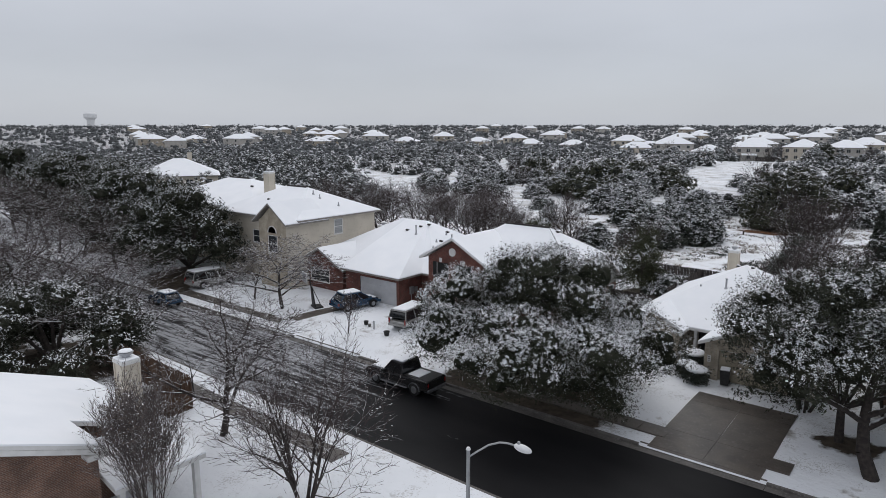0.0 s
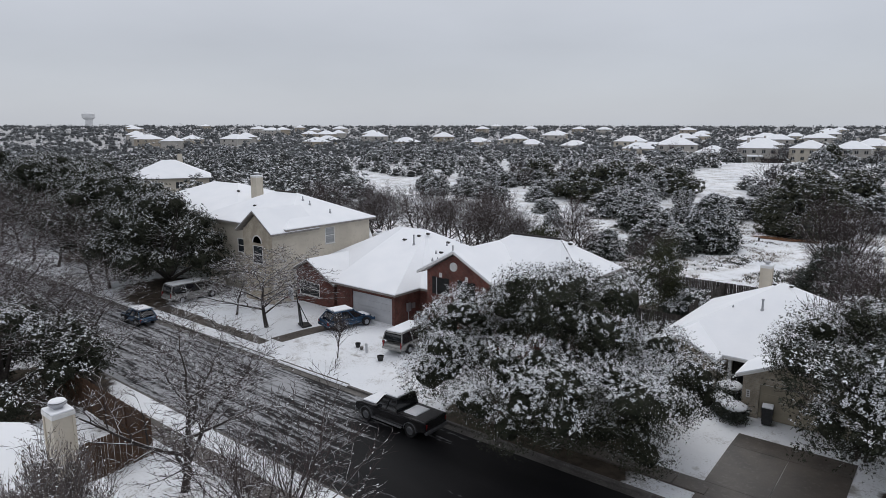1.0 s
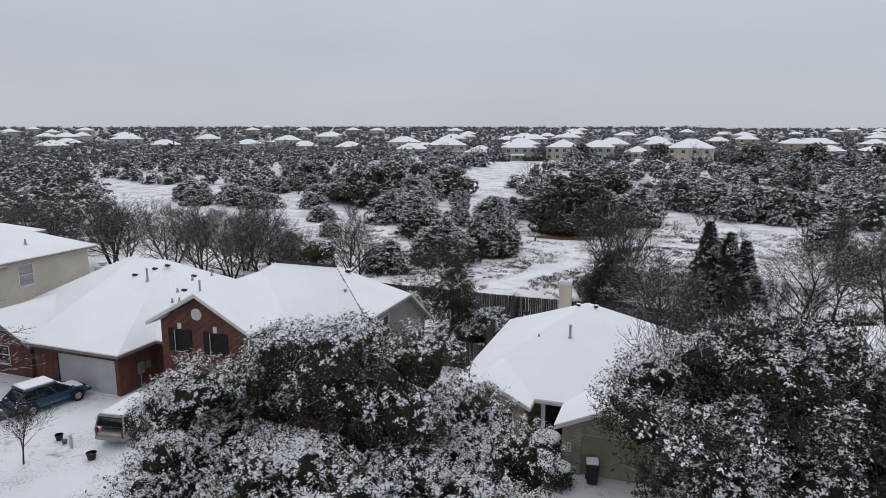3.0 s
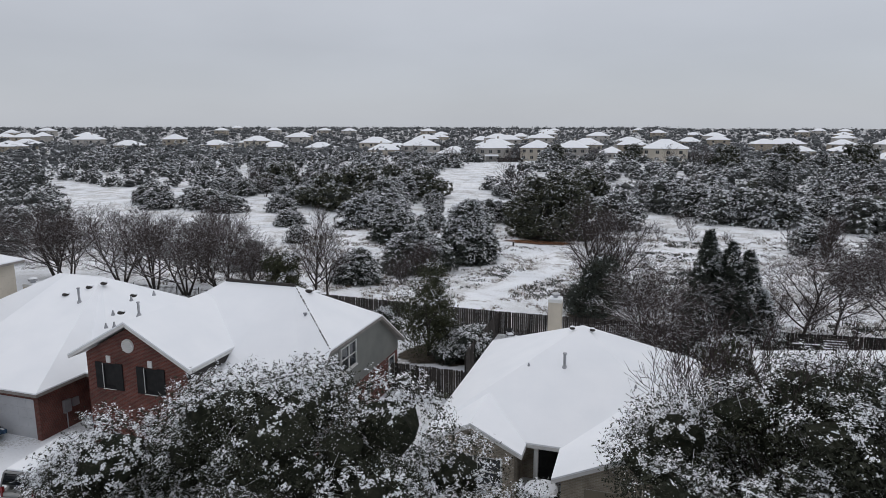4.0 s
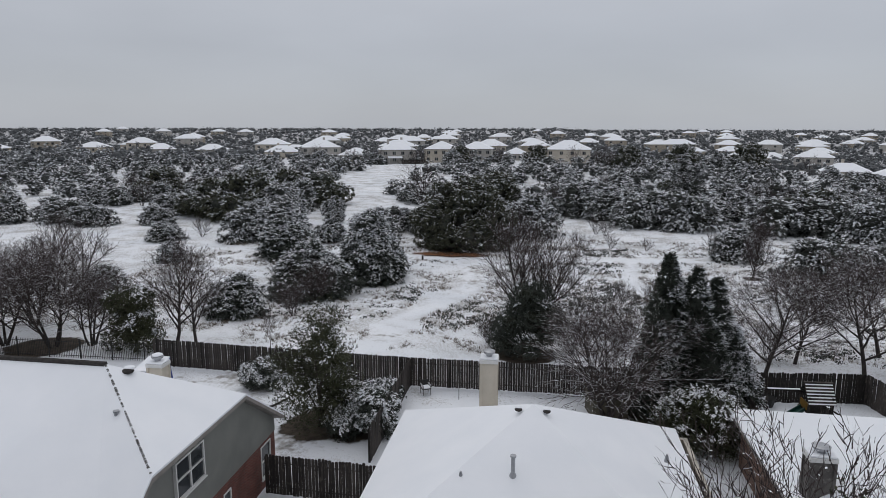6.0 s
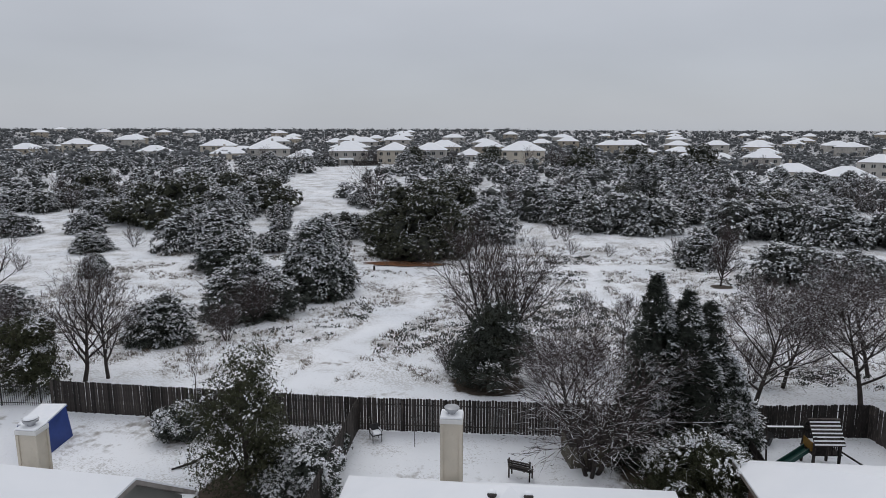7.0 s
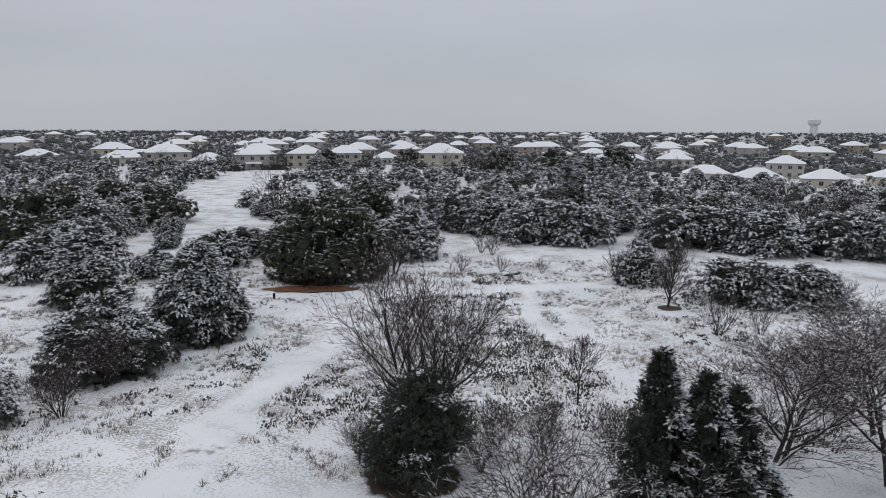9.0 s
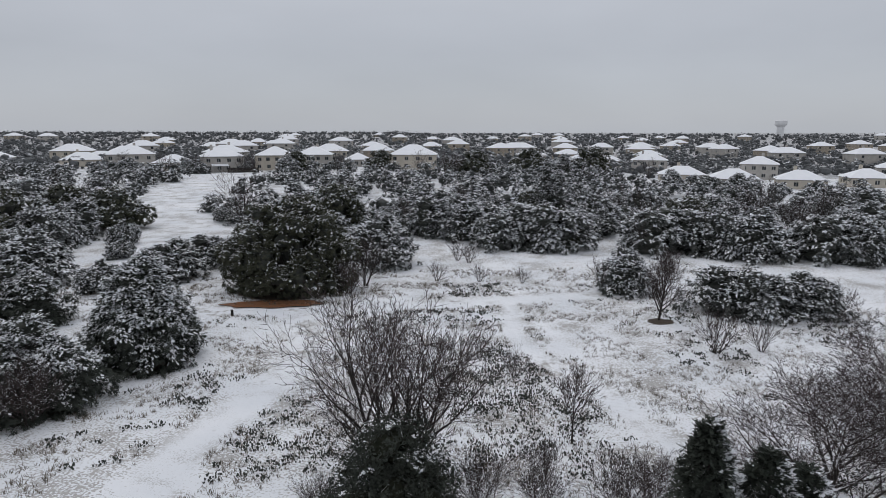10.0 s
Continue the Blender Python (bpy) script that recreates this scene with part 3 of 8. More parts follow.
def land(x, y):
    """Height of the yards and the meadow, without the street's bed."""
    z = 0.14 + 0.28 * ease(32, 38, y) + 0.2 * (1 - ease(8, 20, y))
    z -= 1.65 * ease(64, 100, y)
    east_side = ease(10, 90, x)
    z += (2.6 - 3.2 * east_side) * ease(150, 310, y)
    z += 9.0 * ease(350, 1500, math.hypot(x, y))
    if y > 70:
        z += 0.10 * noise.noise(Vector((x * 0.13, y * 0.13, 3.0))) + 0.5 * ease(120, 220, y) * noise.noise(Vector((x * 0.02, y * 0.02, 8.0)))
    return z


TRAILS = [
    [(-26.6, 69.0), (-25.8, 73.2), (-24.8, 76.5), (-25.0, 83.4), (-24.0, 89.0), (-21.7, 96.1), (-20.5, 101.6), (-20.8, 106), (-22.0, 110.5), (-23.6, 116)],
    [(-90, 122), (-69, 119), (-57, 119), (-45, 117.5), (-30, 116), (-20, 115.5), (-7, 117.2), (3.4, 118.8), (14, 120.8), (24, 125), (40, 131), (70, 139)],
    [(-1.2, 118), (-1.6, 113.1), (-2.6, 107), (-1.9, 100.6), (0.3, 95), (1.3, 90), (1.8, 84), (3, 78)],
]


# ground under thick crowns: x, y, reach
SHELTER = [(-20.4, 33.2, 6.8), (-25, 125.5, 6.5), (-33, 101.5, 3.6), (-37, 92.5, 3.6), (-13.7, 74.9, 2.7), (-4, 64.5, 4.0), (-65, 37, 5.5), (-48, 17.5, 6), (-24.4, 60.4, 2.2), (12, 109.3, 1.3), (-22, 60, 1.6), (-58, 12, 7), (-88, 43, 8), (-49, 70, 3), (2.4, 71.5, 1.4), (-3.5, 37.5, 1.6), (-62, 33.5, 2.5)]


def trail_distance(x, y):
    best = 99.0
    for k, line in enumerate(TRAILS):
        for (ax, ay), (bx, by) in zip(line, line[1:]):
            dx, dy = bx - ax, by - ay
            u = max(0.0, min(1.0, ((x - ax) * dx + (y - ay) * dy) / (dx * dx + dy * dy)))
            best = min(best, math.hypot(x - ax - u * dx, y - ay - u * dy) - (1.15, 1.3, 0.55)[k])
    return best


def in_street(x, y):
    return KERB_S < y < KERB_N or (SIDE_W < x < SIDE_E and y <= KERB_S)


def build_ground():
    def steps(*runs):
        out = []
        for a, b, k in runs:
            out += list(np.arange(a, b - 1e-6, k))
        return out
    xs = steps((-3000, -600, 300), (-600, -160, 40), (-160, -60, 4), (-60, 32, 0.8), (32, 120, 4), (120, 600, 40), (600, 3001, 300)) + [SIDE_W, SIDE_W - 0.01, SIDE_E, SIDE_E + 0.01]
    ys = steps((-1500, -100, 200), (-100, 0, 10), (0, 66, 1.5), (66, 126, 0.7), (126, 180, 3), (180, 420, 8), (420, 1000, 60), (1000, 3401, 300)) + [KERB_S, KERB_S - 0.01, KERB_N, KERB_N + 0.01]
    xs, ys = sorted(xs), sorted(ys)
    verts, wild, dry = [], [], []
    for y in ys:
        for x in xs:
            bed = in_street(x, y) or (KERB_S <= y <= KERB_N) or (SIDE_W <= x <= SIDE_E and y <= KERB_S)
            z = -0.12 if bed else land(x, y)
            w = ease(69, 79, y)
            if 69 < y < 130 and -85 < x < 75 and w > 0:
                td = trail_distance(x, y)
                w *= ease(-0.15, 0.5, td)
                z -= 0.05 * (1 - ease(-0.4, 0.3, td))
            verts.append((x, y, z))
            wild.append(w)
            dry.append(max([0.0, 0.40 * ease(300, 400, math.hypot(x, y)) * (y > 40)] + [1.15 * (1 - ease(0.55, 1.1, math.hypot((x - cx) / r, (y - cy) / r))) for cx, cy, r in SHELTER if abs(x - cx) < 1.2 * r and abs(y - cy) < 1.2 * r]))
    nx = len(xs)
    faces = [(j * nx + i, j * nx + i + 1, (j + 1) * nx + i + 1, (j + 1) * nx + i) for j in range(len(ys) - 1) for i in range(nx - 1)]
    me = mesh("ground", verts, faces, GROUND, smooth=True)
    me.attributes.new("rough_grass", "FLOAT", "POINT").data.foreach_set("value", wild)
    me.attributes.new("sheltered", "FLOAT", "POINT").data.foreach_set("value", dry)
    tagged(new("ground", me), "snow covered ground of yards, lawns and meadow", "ground", kind="structure")


build_ground()

street = tagged(new("road", mesh("road", [(-400, KERB_S, 0), (SIDE_W, KERB_S, 0), (SIDE_E, KERB_S, 0), (60, KERB_S, 0), (60, KERB_N, 0), (-400, KERB_N, 0), (SIDE_W, -300, 0), (SIDE_E, -300, 0)],
                [(0, 1, 2, 3, 4, 5), (6, 7, 2, 1)], ASPHALT)), "wet black asphalt street with slush streaks", "road", kind="structure")


def kerb_run(x0, x1, y0, y1):
    return box(x0, x1, y0, y1, -0.1, 0.15, 0.03)


kerb = thing("kerb", "grey concrete kerb along the street", "kerb", kind="structure")
for x0, x1 in ((-300, -62.6), (-56.6, -46.6), (-41.2, -40.6), (-33.4, -12.2), (-6.0, 60)):
    part("kerb_stone", kerb_run(x0, x1, KERB_N - 0.02, KERB_N + 0.16), KERB, kerb)
for x0, x1 in ((-300, SIDE_W - 0.2), (SIDE_E + 0.2, 60)):
    part("kerb_stone", kerb_run(x0, x1, KERB_S - 0.16, KERB_S + 0.02), KERB, kerb)
for x in (SIDE_W - 0.16, SIDE_E - 0.02):
    part("kerb_stone", kerb_run(x, x + 0.18, -200, KERB_S - 0.17), KERB, kerb)

pavement = thing("pavement", "wet grey concrete sidewalk along the street", "pavement", kind="structure")
for i in range(36):
    x0 = -60 + 1.52 * i
    if -12.4 < x0 < -7 or -55 < x0 < -25:
        continue
    part("paving_slab", box(x0, x0 + 1.5, 32.75, 33.95, 0.02, 0.245, 0.012), CONCRETE, pavement)
for i in range(24):
    x0 = -46 + 1.52 * i
    if x0 > -24.6:
        break
    part("paving_slab", box(x0, x0 + 1.5, 19.9, 21.1, 0.02, 0.172, 0.012), CONCRETE, pavement)

for i in range(7):
    x0 = -55.2 + 1.52 * i
    part("paving_slab", box(x0, x0 + 1.5, 32.75, 33.95, 0.02, 0.2 + 0.05 * (i % 2) * 0.2, 0.012), CONCRETE, pavement)
path = thing("garden_path", "wet concrete path between lawn and drive", "path", kind="structure")
for i in range(5):
    y0 = 34.05 + 0.92 * i
    part("paving_slab", slab([(-44.9 + 0.22 * i, y0, land(-44, y0) + 0.02), (-43.5 + 0.22 * i, y0, land(-44, y0) + 0.02), (-43.3 + 0.22 * i, y0 + 0.9, land(-44, y0 + 0.9) + 0.02), (-44.7 + 0.22 * i, y0 + 0.9, land(-44, y0 + 0.9) + 0.02)], 0.15), CONCRETE, path)

for x0, x1 in ((-300, -62.6), (-62.6, -56.6), (-56.6, -46.6), (-46.6, -33.4), (-33.4, -12.2), (-12.2, -6.0), (-6.0, 60)):
    part("gutter_pan", box(x0 + 0.01, x1 - 0.01, KERB_N - 0.5, KERB_N - 0.03, -0.05, 0.012), KERB, kerb)
for x0, x1 in ((-62.6, -56.6), (-46.6, -41.2), (-40.6, -33.4), (-12.2, -6.0)):
    part("apron", slab([(x0, KERB_N - 0.02, 0.03), (x1, KERB_N - 0.02, 0.03), (x1, KERB_N + 0.25, 0.185), (x0, KERB_N + 0.25, 0.185)], 0.1), CONCRETE, kerb)
driveway = thing("driveway", "wet concrete driveway in front of the garage", "driveway", kind="structure")
for i, (y0, y1) in enumerate(((31.42, 33.9), (33.92, 38.0), (38.02, 39.6))):
    for x0, x1 in ((-11.75, -9.02), (-9.0, -6.3)):
        zz = (0.16, 0.255, 0.46, 0.47)
        pts = [(x0, y0, zz[i]), (x1, y0, zz[i]), (x1, y1, zz[i + 1]), (x0, y1, zz[i + 1])]
        part("concrete_slab", slab(pts, 0.2), CONCRETE, driveway)

# ---- trees ----
def tubes_mesh(name, segs, mat, fine=0.03):
    """Tapered bars (x0, y0, z0, x1, y1, z1, r0, r1), three-sided when thin."""
    s = np.array(segs, dtype=np.float64)
    verts, faces, start = [], [], 0
    for low, high, sides in ((fine, 99.0, 7), (0.02, fine, 3), (0.0, 0.02, 2)):
        k = s[(s[:, 6] >= low) & (s[:, 6] < high)]
        if not len(k):
            continue
        p, q, r0, r1 = k[:, :3], k[:, 3:6], k[:, 6], k[:, 7]
        d = q - p
        d /= np.linalg.norm(d, axis=1)[:, None] + 1e-9
        ref = np.where(np.abs(d[:, 2:3]) > 0.9, np.array([[1.0, 0, 0]]), np.array([[0, 0, 1.0]]))
        u = np.cross(d, ref)
        u /= np.linalg.norm(u, axis=1)[:, None] + 1e-9
        v = np.cross(d, u)
        ang = np.arange(sides) * math.tau / sides + 0.5
        if sides == 2:                           # the finest twigs are flat strips
            turn = (np.arange(len(k)) * 2.399)[:, None]
            u, v = u * np.cos(turn) + v * np.sin(turn), v * np.cos(turn) - u * np.sin(turn)
        ring = u[:, None, :] * np.cos(ang)[None, :, None] + v[:, None, :] * np.sin(ang)[None, :, None]
        lo, hi = p[:, None, :] + ring * r0[:, None, None], q[:, None, :] + ring * r1[:, None, None]
        verts.append(np.concatenate([lo, hi], 1).reshape(-1, 3))
        base = start + np.arange(len(k))[:, None] * (2 * sides)
        a = np.arange(sides)
        b = (a + 1) % sides
        if sides == 2:
            a, b = a[:1], b[:1]
        f = np.stack([base + a, base + b, base + sides + b, base + sides + a], -1).reshape(-1, 4)
        faces.append(f)
        start += len(k) * 2 * sides
    verts, faces = np.concatenate(verts), np.concatenate(faces)
    me = bpy.data.meshes.new(name)
    me.vertices.add(len(verts))
    me.vertices.foreach_set("co", verts.reshape(-1).astype(np.float32))
    me.loops.add(len(faces) * 4)
    me.loops.foreach_set("vertex_index", faces.reshape(-1).astype(np.int32))
    me.polygons.add(len(faces))
    me.polygons.foreach_set("loop_start", np.arange(0, len(faces) * 4, 4, dtype=np.int32))
    me.polygons.foreach_set("use_smooth", np.ones(len(faces), dtype=bool))
    me.materials.append(mat)
    me.update(calc_edges=True)
    return me


def grow(rnd, base, way, length, radius, counts, lift=0.10, wide=40.0, fine=0.012, bare=0.35):
    """Wood that branches along its length: a stem, its boughs, their branches and twigs. counts: how many shoots each order bears.
    bare: the share of the stem below its first bough. Returns the stout pieces and the thin ones."""
    stout, thin = [], []

    def limb(p, d, ln, r, order):
        last = order >= len(counts)
        steps = (5, 6, 4, 3, 2)[min(order, 4)]
        pts, rads, ways = [p], [r], [d]
        for i in range(steps):
            w = 0.05 + 0.05 * min(order, 3)
            d = (d + Vector((rnd.gauss(0, w), rnd.gauss(0, w), rnd.gauss(0, w * 0.7) + lift * (0.3 if order == 0 else 1.0)))).normalized()
            p = p + d * (ln / steps)
            pts.append(p)
            rads.append(max(fine * 0.55, r * (1 - 0.78 * (i + 1) / steps)))
            ways.append(d)
        for i in range(steps):
            (stout if rads[i] > 0.024 else thin).append((*pts[i], *pts[i + 1], rads[i], rads[i + 1]))
        if last:
            return
        n = counts[order]
        low = bare if order == 0 else 0.22
        spin = rnd.uniform(0, math.tau)
        for k in range(n):
            f = low + (1.0 - low) * (k + rnd.uniform(0.1, 0.9)) / n
            j = min(steps - 1, int(f * steps))
            u = f * steps - j
            at, dirn = pts[j].lerp(pts[j + 1], u), ways[j + 1]
            spin += 2.4 + rnd.gauss(0, 0.4)
            side = dirn.orthogonal().normalized()
            side.rotate(Matrix.Rotation(spin, 3, dirn))
            open_by = math.radians(rnd.uniform(0.65, 1.3) * wide * (1.15 - 0.45 * f))
            e = (dirn * math.cos(open_by) + side * math.sin(open_by)).normalized()
            if e.z < -0.15:
                e.z *= 0.3
                e.normalize()
            share = (0.80 - 0.32 * f) if order == 0 else (0.66 - 0.34 * f)
            limb(at, e, ln * share * rnd.uniform(0.75, 1.15), max(fine, rads[j] * (0.62 if order == 0 else 0.5)), order + 1)

    limb(Vector(base), Vector(way).normalized(), length, radius, 0)
    return stout, thin


def shaped(stout, thin, height, width):
    """Stretches grown wood to a height and a crown width, both in metres."""
    every = np.array(stout + thin)
    top_z = np.quantile(every[:, 5], 0.995)
    mx, my = np.median(every[:, 3]) * 0.5, np.median(every[:, 4]) * 0.5
    reach = np.quantile(np.hypot(every[:, 3] - mx, every[:, 4] - my), 0.97)
    kz, kr = height / top_z, width / 2 / reach
    return [[(a * kr, b * kr, c * kz, d * kr, e * kr, f * kz, r, q) for a, b, c, d, e, f, r, q in group] for group in (stout, thin)]


def bare_tree(name, label, seed, height, width=None, stems=1, counts=(9, 8, 6, 4), wide=42.0, lift=0.10, lean=0.12, radius=None, twig=None, berries=0, bare=0.3, snow=0.05, fine=0.012):
    """A leafless tree or shrub: stout wood, fine twigs and the snow that lies on them."""
    rnd = random.Random(seed)
    t = thing(name, label, "tree")
    radius = radius or height * 0.022
    stout, thin = [], []
    for k in range(stems):
        a = k * math.tau / max(1, stems) + rnd.uniform(-0.4, 0.4)
        out = lean * (rnd.uniform(1.0, 3.0) if stems > 1 else 1)
        r = radius if stems == 1 else radius * rnd.uniform(0.5, 0.8)
        off = 0.03 * height * (stems > 1)
        s, h = grow(rnd, (math.cos(a) * off, math.sin(a) * off, -0.15), (math.cos(a) * out, math.sin(a) * out, 1), height * rnd.uniform(0.7, 0.9), r, counts, lift, wide, fine, bare)
        stout += s
        thin += h
    stout, thin = shaped(stout, thin, height, width or height * 0.9)
    part_of("trunk", tubes_mesh("trunk", stout, BARK), t)
    part_of("twig_mass", tubes_mesh("twig_mass", thin, twig or TWIG), t)["kind"] = "stuff"
    ends = np.array(thin)[:, 3:6]
    rng = np.random.default_rng(seed)
    pick = ends[rng.random(len(ends)) < snow]
    c = pick + rng.normal(0, 0.03, pick.shape)
    part_of("snow", quads_mesh("snow", flat_quads(rng, c, 0.025, 0.06, up=1.0), CLUMP_SNOW), t, "white snow on the twigs")["kind"] = "stuff"
    if berries:
        pick = ends[rng.integers(0, len(ends), berries)] + rng.normal(0, 0.07, (berries, 3))
        part_of("dead_leaves", quads_mesh("dead_leaves", flat_quads(rng, pick, 0.03, 0.065, up=0.1), LEAF_DRY), t, "brown dry leaves and seed heads")["kind"] = "stuff"
    return t


def flat_quads(rng, centres, lo, hi, up=0.5, toward=None, slim=0.6, axis=None):
    """Loose bent leaves round centres, as an array of quads. up: how far they face the sky; toward: a direction each leans to."""
    k = len(centres)
    nrm = rng.normal(0, 1, (k, 3))
    nrm /= np.linalg.norm(nrm, axis=1)[:, None]
    nrm = nrm * (1 - up * 0.75) + np.array([0, 0, up])
    if toward is not None:
        nrm += toward * 0.6
    nrm /= np.linalg.norm(nrm, axis=1)[:, None]
    u = np.cross(nrm, rng.normal(0, 1, (k, 3)))
    if axis is not None:
        lie = axis / (np.linalg.norm(axis, axis=1)[:, None] + 1e-9) + rng.normal(0, 0.3, (k, 3))
        u = lie - nrm * np.sum(lie * nrm, axis=1)[:, None]
    u /= np.linalg.norm(u, axis=1)[:, None] + 1e-9
    v = np.cross(nrm, u)
    s = rng.uniform(lo, hi, (k, 1))
    w = s * slim * rng.uniform(0.7, 1.2, (k, 1))
    j = rng.uniform(0.6, 1.0, (k, 2))
    a = centres - u * s
    b = centres + v * w * j[:, :1]
    c = centres + u * s
    d = centres - v * w * j[:, 1:]
    return np.stack([a, b, c, d], 1)


def shell_points(rng, blobs, count, deep=0.7):
    """Points near the outside of a heap of balls, with their outward directions."""
    b = np.array(blobs, dtype=np.float64)
    squash = b[:, 4:5] if b.shape[1] > 4 else np.ones((len(b), 1))
    wgt = b[:, 3] ** 2
    pick = rng.choice(len(b), int(count * 2.2), p=wgt / wgt.sum())
    d = rng.normal(0, 1, (len(pick), 3))
    d /= np.linalg.norm(d, axis=1)[:, None]
    r = b[pick, 3] * rng.uniform(deep, 1.06, len(pick))
    off = d * r[:, None]
    off[:, 2] *= squash[pick, 0]
    p = b[pick, :3] + off
    keep = np.ones(len(p), dtype=bool)
    for i in range(len(b)):
        dd = p - b[i, :3]
        dd[:, 2] /= squash[i, 0]
        keep &= ~((np.linalg.norm(dd, axis=1) < 0.72 * b[i, 3]) & (pick != i))
    return p[keep][:count], d[keep][:count]


def patches(p, seed, size=1.0):
    """A smooth patchy number from -1 to 1 at each point."""
    q = p / size
    s = seed * 1.7
    return (np.sin(q[:, 0] * 2.1 + s + np.sin(q[:, 1] * 1.7 + s)) + np.sin(q[:, 1] * 2.3 - s + np.sin(q[:, 2] * 2.0)) + np.sin(q[:, 2] * 2.7 + s * 2 + np.sin(q[:, 0] * 2.5))) / 3


def dark_heart(rng, blobs, share):
    """Lumpy masses added inside a crown to stand for its shaded leaves."""
    bm = bmesh.new()
    bmesh.ops.create_icosphere(bm, subdivisions=2, radius=1.0)
    unit = np.array([v.co[:] for v in bm.verts])
    tri = np.array([[v.index for v in f.verts] for f in bm.faces])
    bm.free()
    out = []
    for b in blobs:
        lump = unit * (share * b[3] * rng.uniform(0.75, 1.15, (len(unit), 1))) * np.array([1, 1, b[4] if len(b) > 4 else 1.0]) + np.array(b[:3])
        out.append(lump[tri])
    return np.concatenate(out)


def crown_parts(t, seed, blobs, leaves, leaf, size=(0.10, 0.21), snow=0.4, snow_size=(0.09, 0.2), per=3, jitter=0.16, patch=0.8, flakes=4, core=0.5, fine=True, spray=0.0, white=None, slim=0.6, patchy=1.0, lee=0.0, cap=0.7, bald=0.0, dust=0):
    """Leaves and snow of a crown. spray: metres of twig along which the leaves of one tuft stand."""
    rng = np.random.default_rng(seed)
    p, d = shell_points(rng, blobs, leaves)
    run = d * 0.7 + rng.normal(0, 0.55, d.shape) + np.array([0, 0, 0.12])
    run *= spray / (np.linalg.norm(run, axis=1)[:, None] + 1e-9) * rng.uniform(0.5, 1.3, (len(p), 1))
    along = np.tile(np.linspace(-0.35, 0.65, per), len(p))[:, None]
    c = np.repeat(p, per, 0) + np.repeat(run, per, 0) * along + rng.normal(0, jitter, (len(p) * per, 3))
    if spray and per > 3:
        twig = rng.random(len(p)) < 0.12
        a, b = p[twig] - run[twig] * 0.6, p[twig] + run[twig] * 0.7
        part_of("twig_mass", tubes_mesh("twig_mass", np.concatenate([a, b, np.full((len(a), 1), 0.008), np.full((len(a), 1), 0.004)], 1), BARK), t)["kind"] = "stuff"
    part_of("crown", quads_mesh("crown", flat_quads(rng, c, size[0], size[1], up=0.25, toward=np.repeat(d, per, 0)), leaf), t, "dark evergreen leaves")["kind"] = "stuff"
    top_z = p[:, 2].max()
    # lumps added inside the crown, dark for the shade between boughs
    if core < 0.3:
        part_of("inner_leaves", quads_mesh("inner_leaves", dark_heart(rng, blobs, 0.52), OAK_HEART_SHADE, 3), t)["kind"] = "stuff"
    inner, _ = shell_points(rng, blobs, max(60, leaves // 9), deep=0.3)
    mid_c = inner.mean(0)
    inner = mid_c + (inner - mid_c) * 0.78
    # outsized leaf cards added inside to block light through the crown
    if core >= 0.3:
        part_of("inner_leaves", quads_mesh("inner_leaves", flat_quads(rng, inner, core * 0.6, core, up=0.1), leaf), t)["kind"] = "stuff"
    low, high = p[:, 2].min(), p[:, 2].max()
    bias = cap * d[:, 2] - lee * p[:, 0] / (np.abs(p[:, 0]).max() + 1e-6) + 0.9 * np.minimum(1.0, (p[:, 2] - low) / (0.42 * (high - low))) + patchy * (0.8 * patches(p, seed, patch) + 0.7 * patches(p, seed + 5, patch * 0.4)) - bald * np.maximum(0.0, (p[:, 2] - low) / (high - low) - 0.5) / 0.5 + rng.normal(0, 0.12, len(p))
    cut = np.quantile(bias, 1 - snow)
    sp, sd, sr = p[bias > cut], d[bias > cut], run[bias > cut]
    k = flakes
    c = np.repeat(sp, k, 0) + np.repeat(sr, k, 0) * np.tile(np.linspace(-0.1, 0.3, k), len(sp))[:, None] + rng.normal(0, jitter * 0.65, (len(sp) * k, 3)) + np.repeat(sd, k, 0) * 0.06 + np.array([0, 0, 0.05])
    if dust:                                     # a thin powder on the boughs that shed their load
        bare_tips = p[(bias <= cut) & (d[:, 2] > -0.3)]
        dp = np.repeat(bare_tips, dust, 0) + rng.normal(0, 0.14, (len(bare_tips) * dust, 3))
        part_of("powder", quads_mesh("powder", flat_quads(rng, dp, 0.012, 0.03, up=0.6, slim=0.9), CLUMP_SNOW), t)["kind"] = "stuff"
    part_of("snow", quads_mesh("snow", flat_quads(rng, c, snow_size[0], snow_size[1], up=0.6, toward=np.repeat(sd, k, 0), slim=slim, axis=np.repeat(sr if spray else sd, k, 0)), white or (LEAF_SNOW if fine else FAR_SNOW)), t, "clumps of white snow on the leaves")["kind"] = "stuff"
    return top_z


def oak_blobs(rnd, rx, ry, z0, z1, count, r):
    """Balls heaped into a broad domed crown."""
    out = []
    while len(out) < count:
        x, y, h = rnd.uniform(-1, 1), rnd.uniform(-1, 1), rnd.random()
        lim = 1.0 - 0.75 * max(0.0, h - 0.35) ** 1.3 / 0.65
        if math.hypot(x, y) > lim:
            continue
        if math.hypot(x, y) < 0.55 * lim and h < 0.6:
            continue
        out.append((x * (rx - r * 0.7), y * (ry - r * 0.7), z0 + r * 0.6 + h * (z1 - z0 - r * 1.5), r * rnd.uniform(0.55, 1.3), 0.8))
    return out


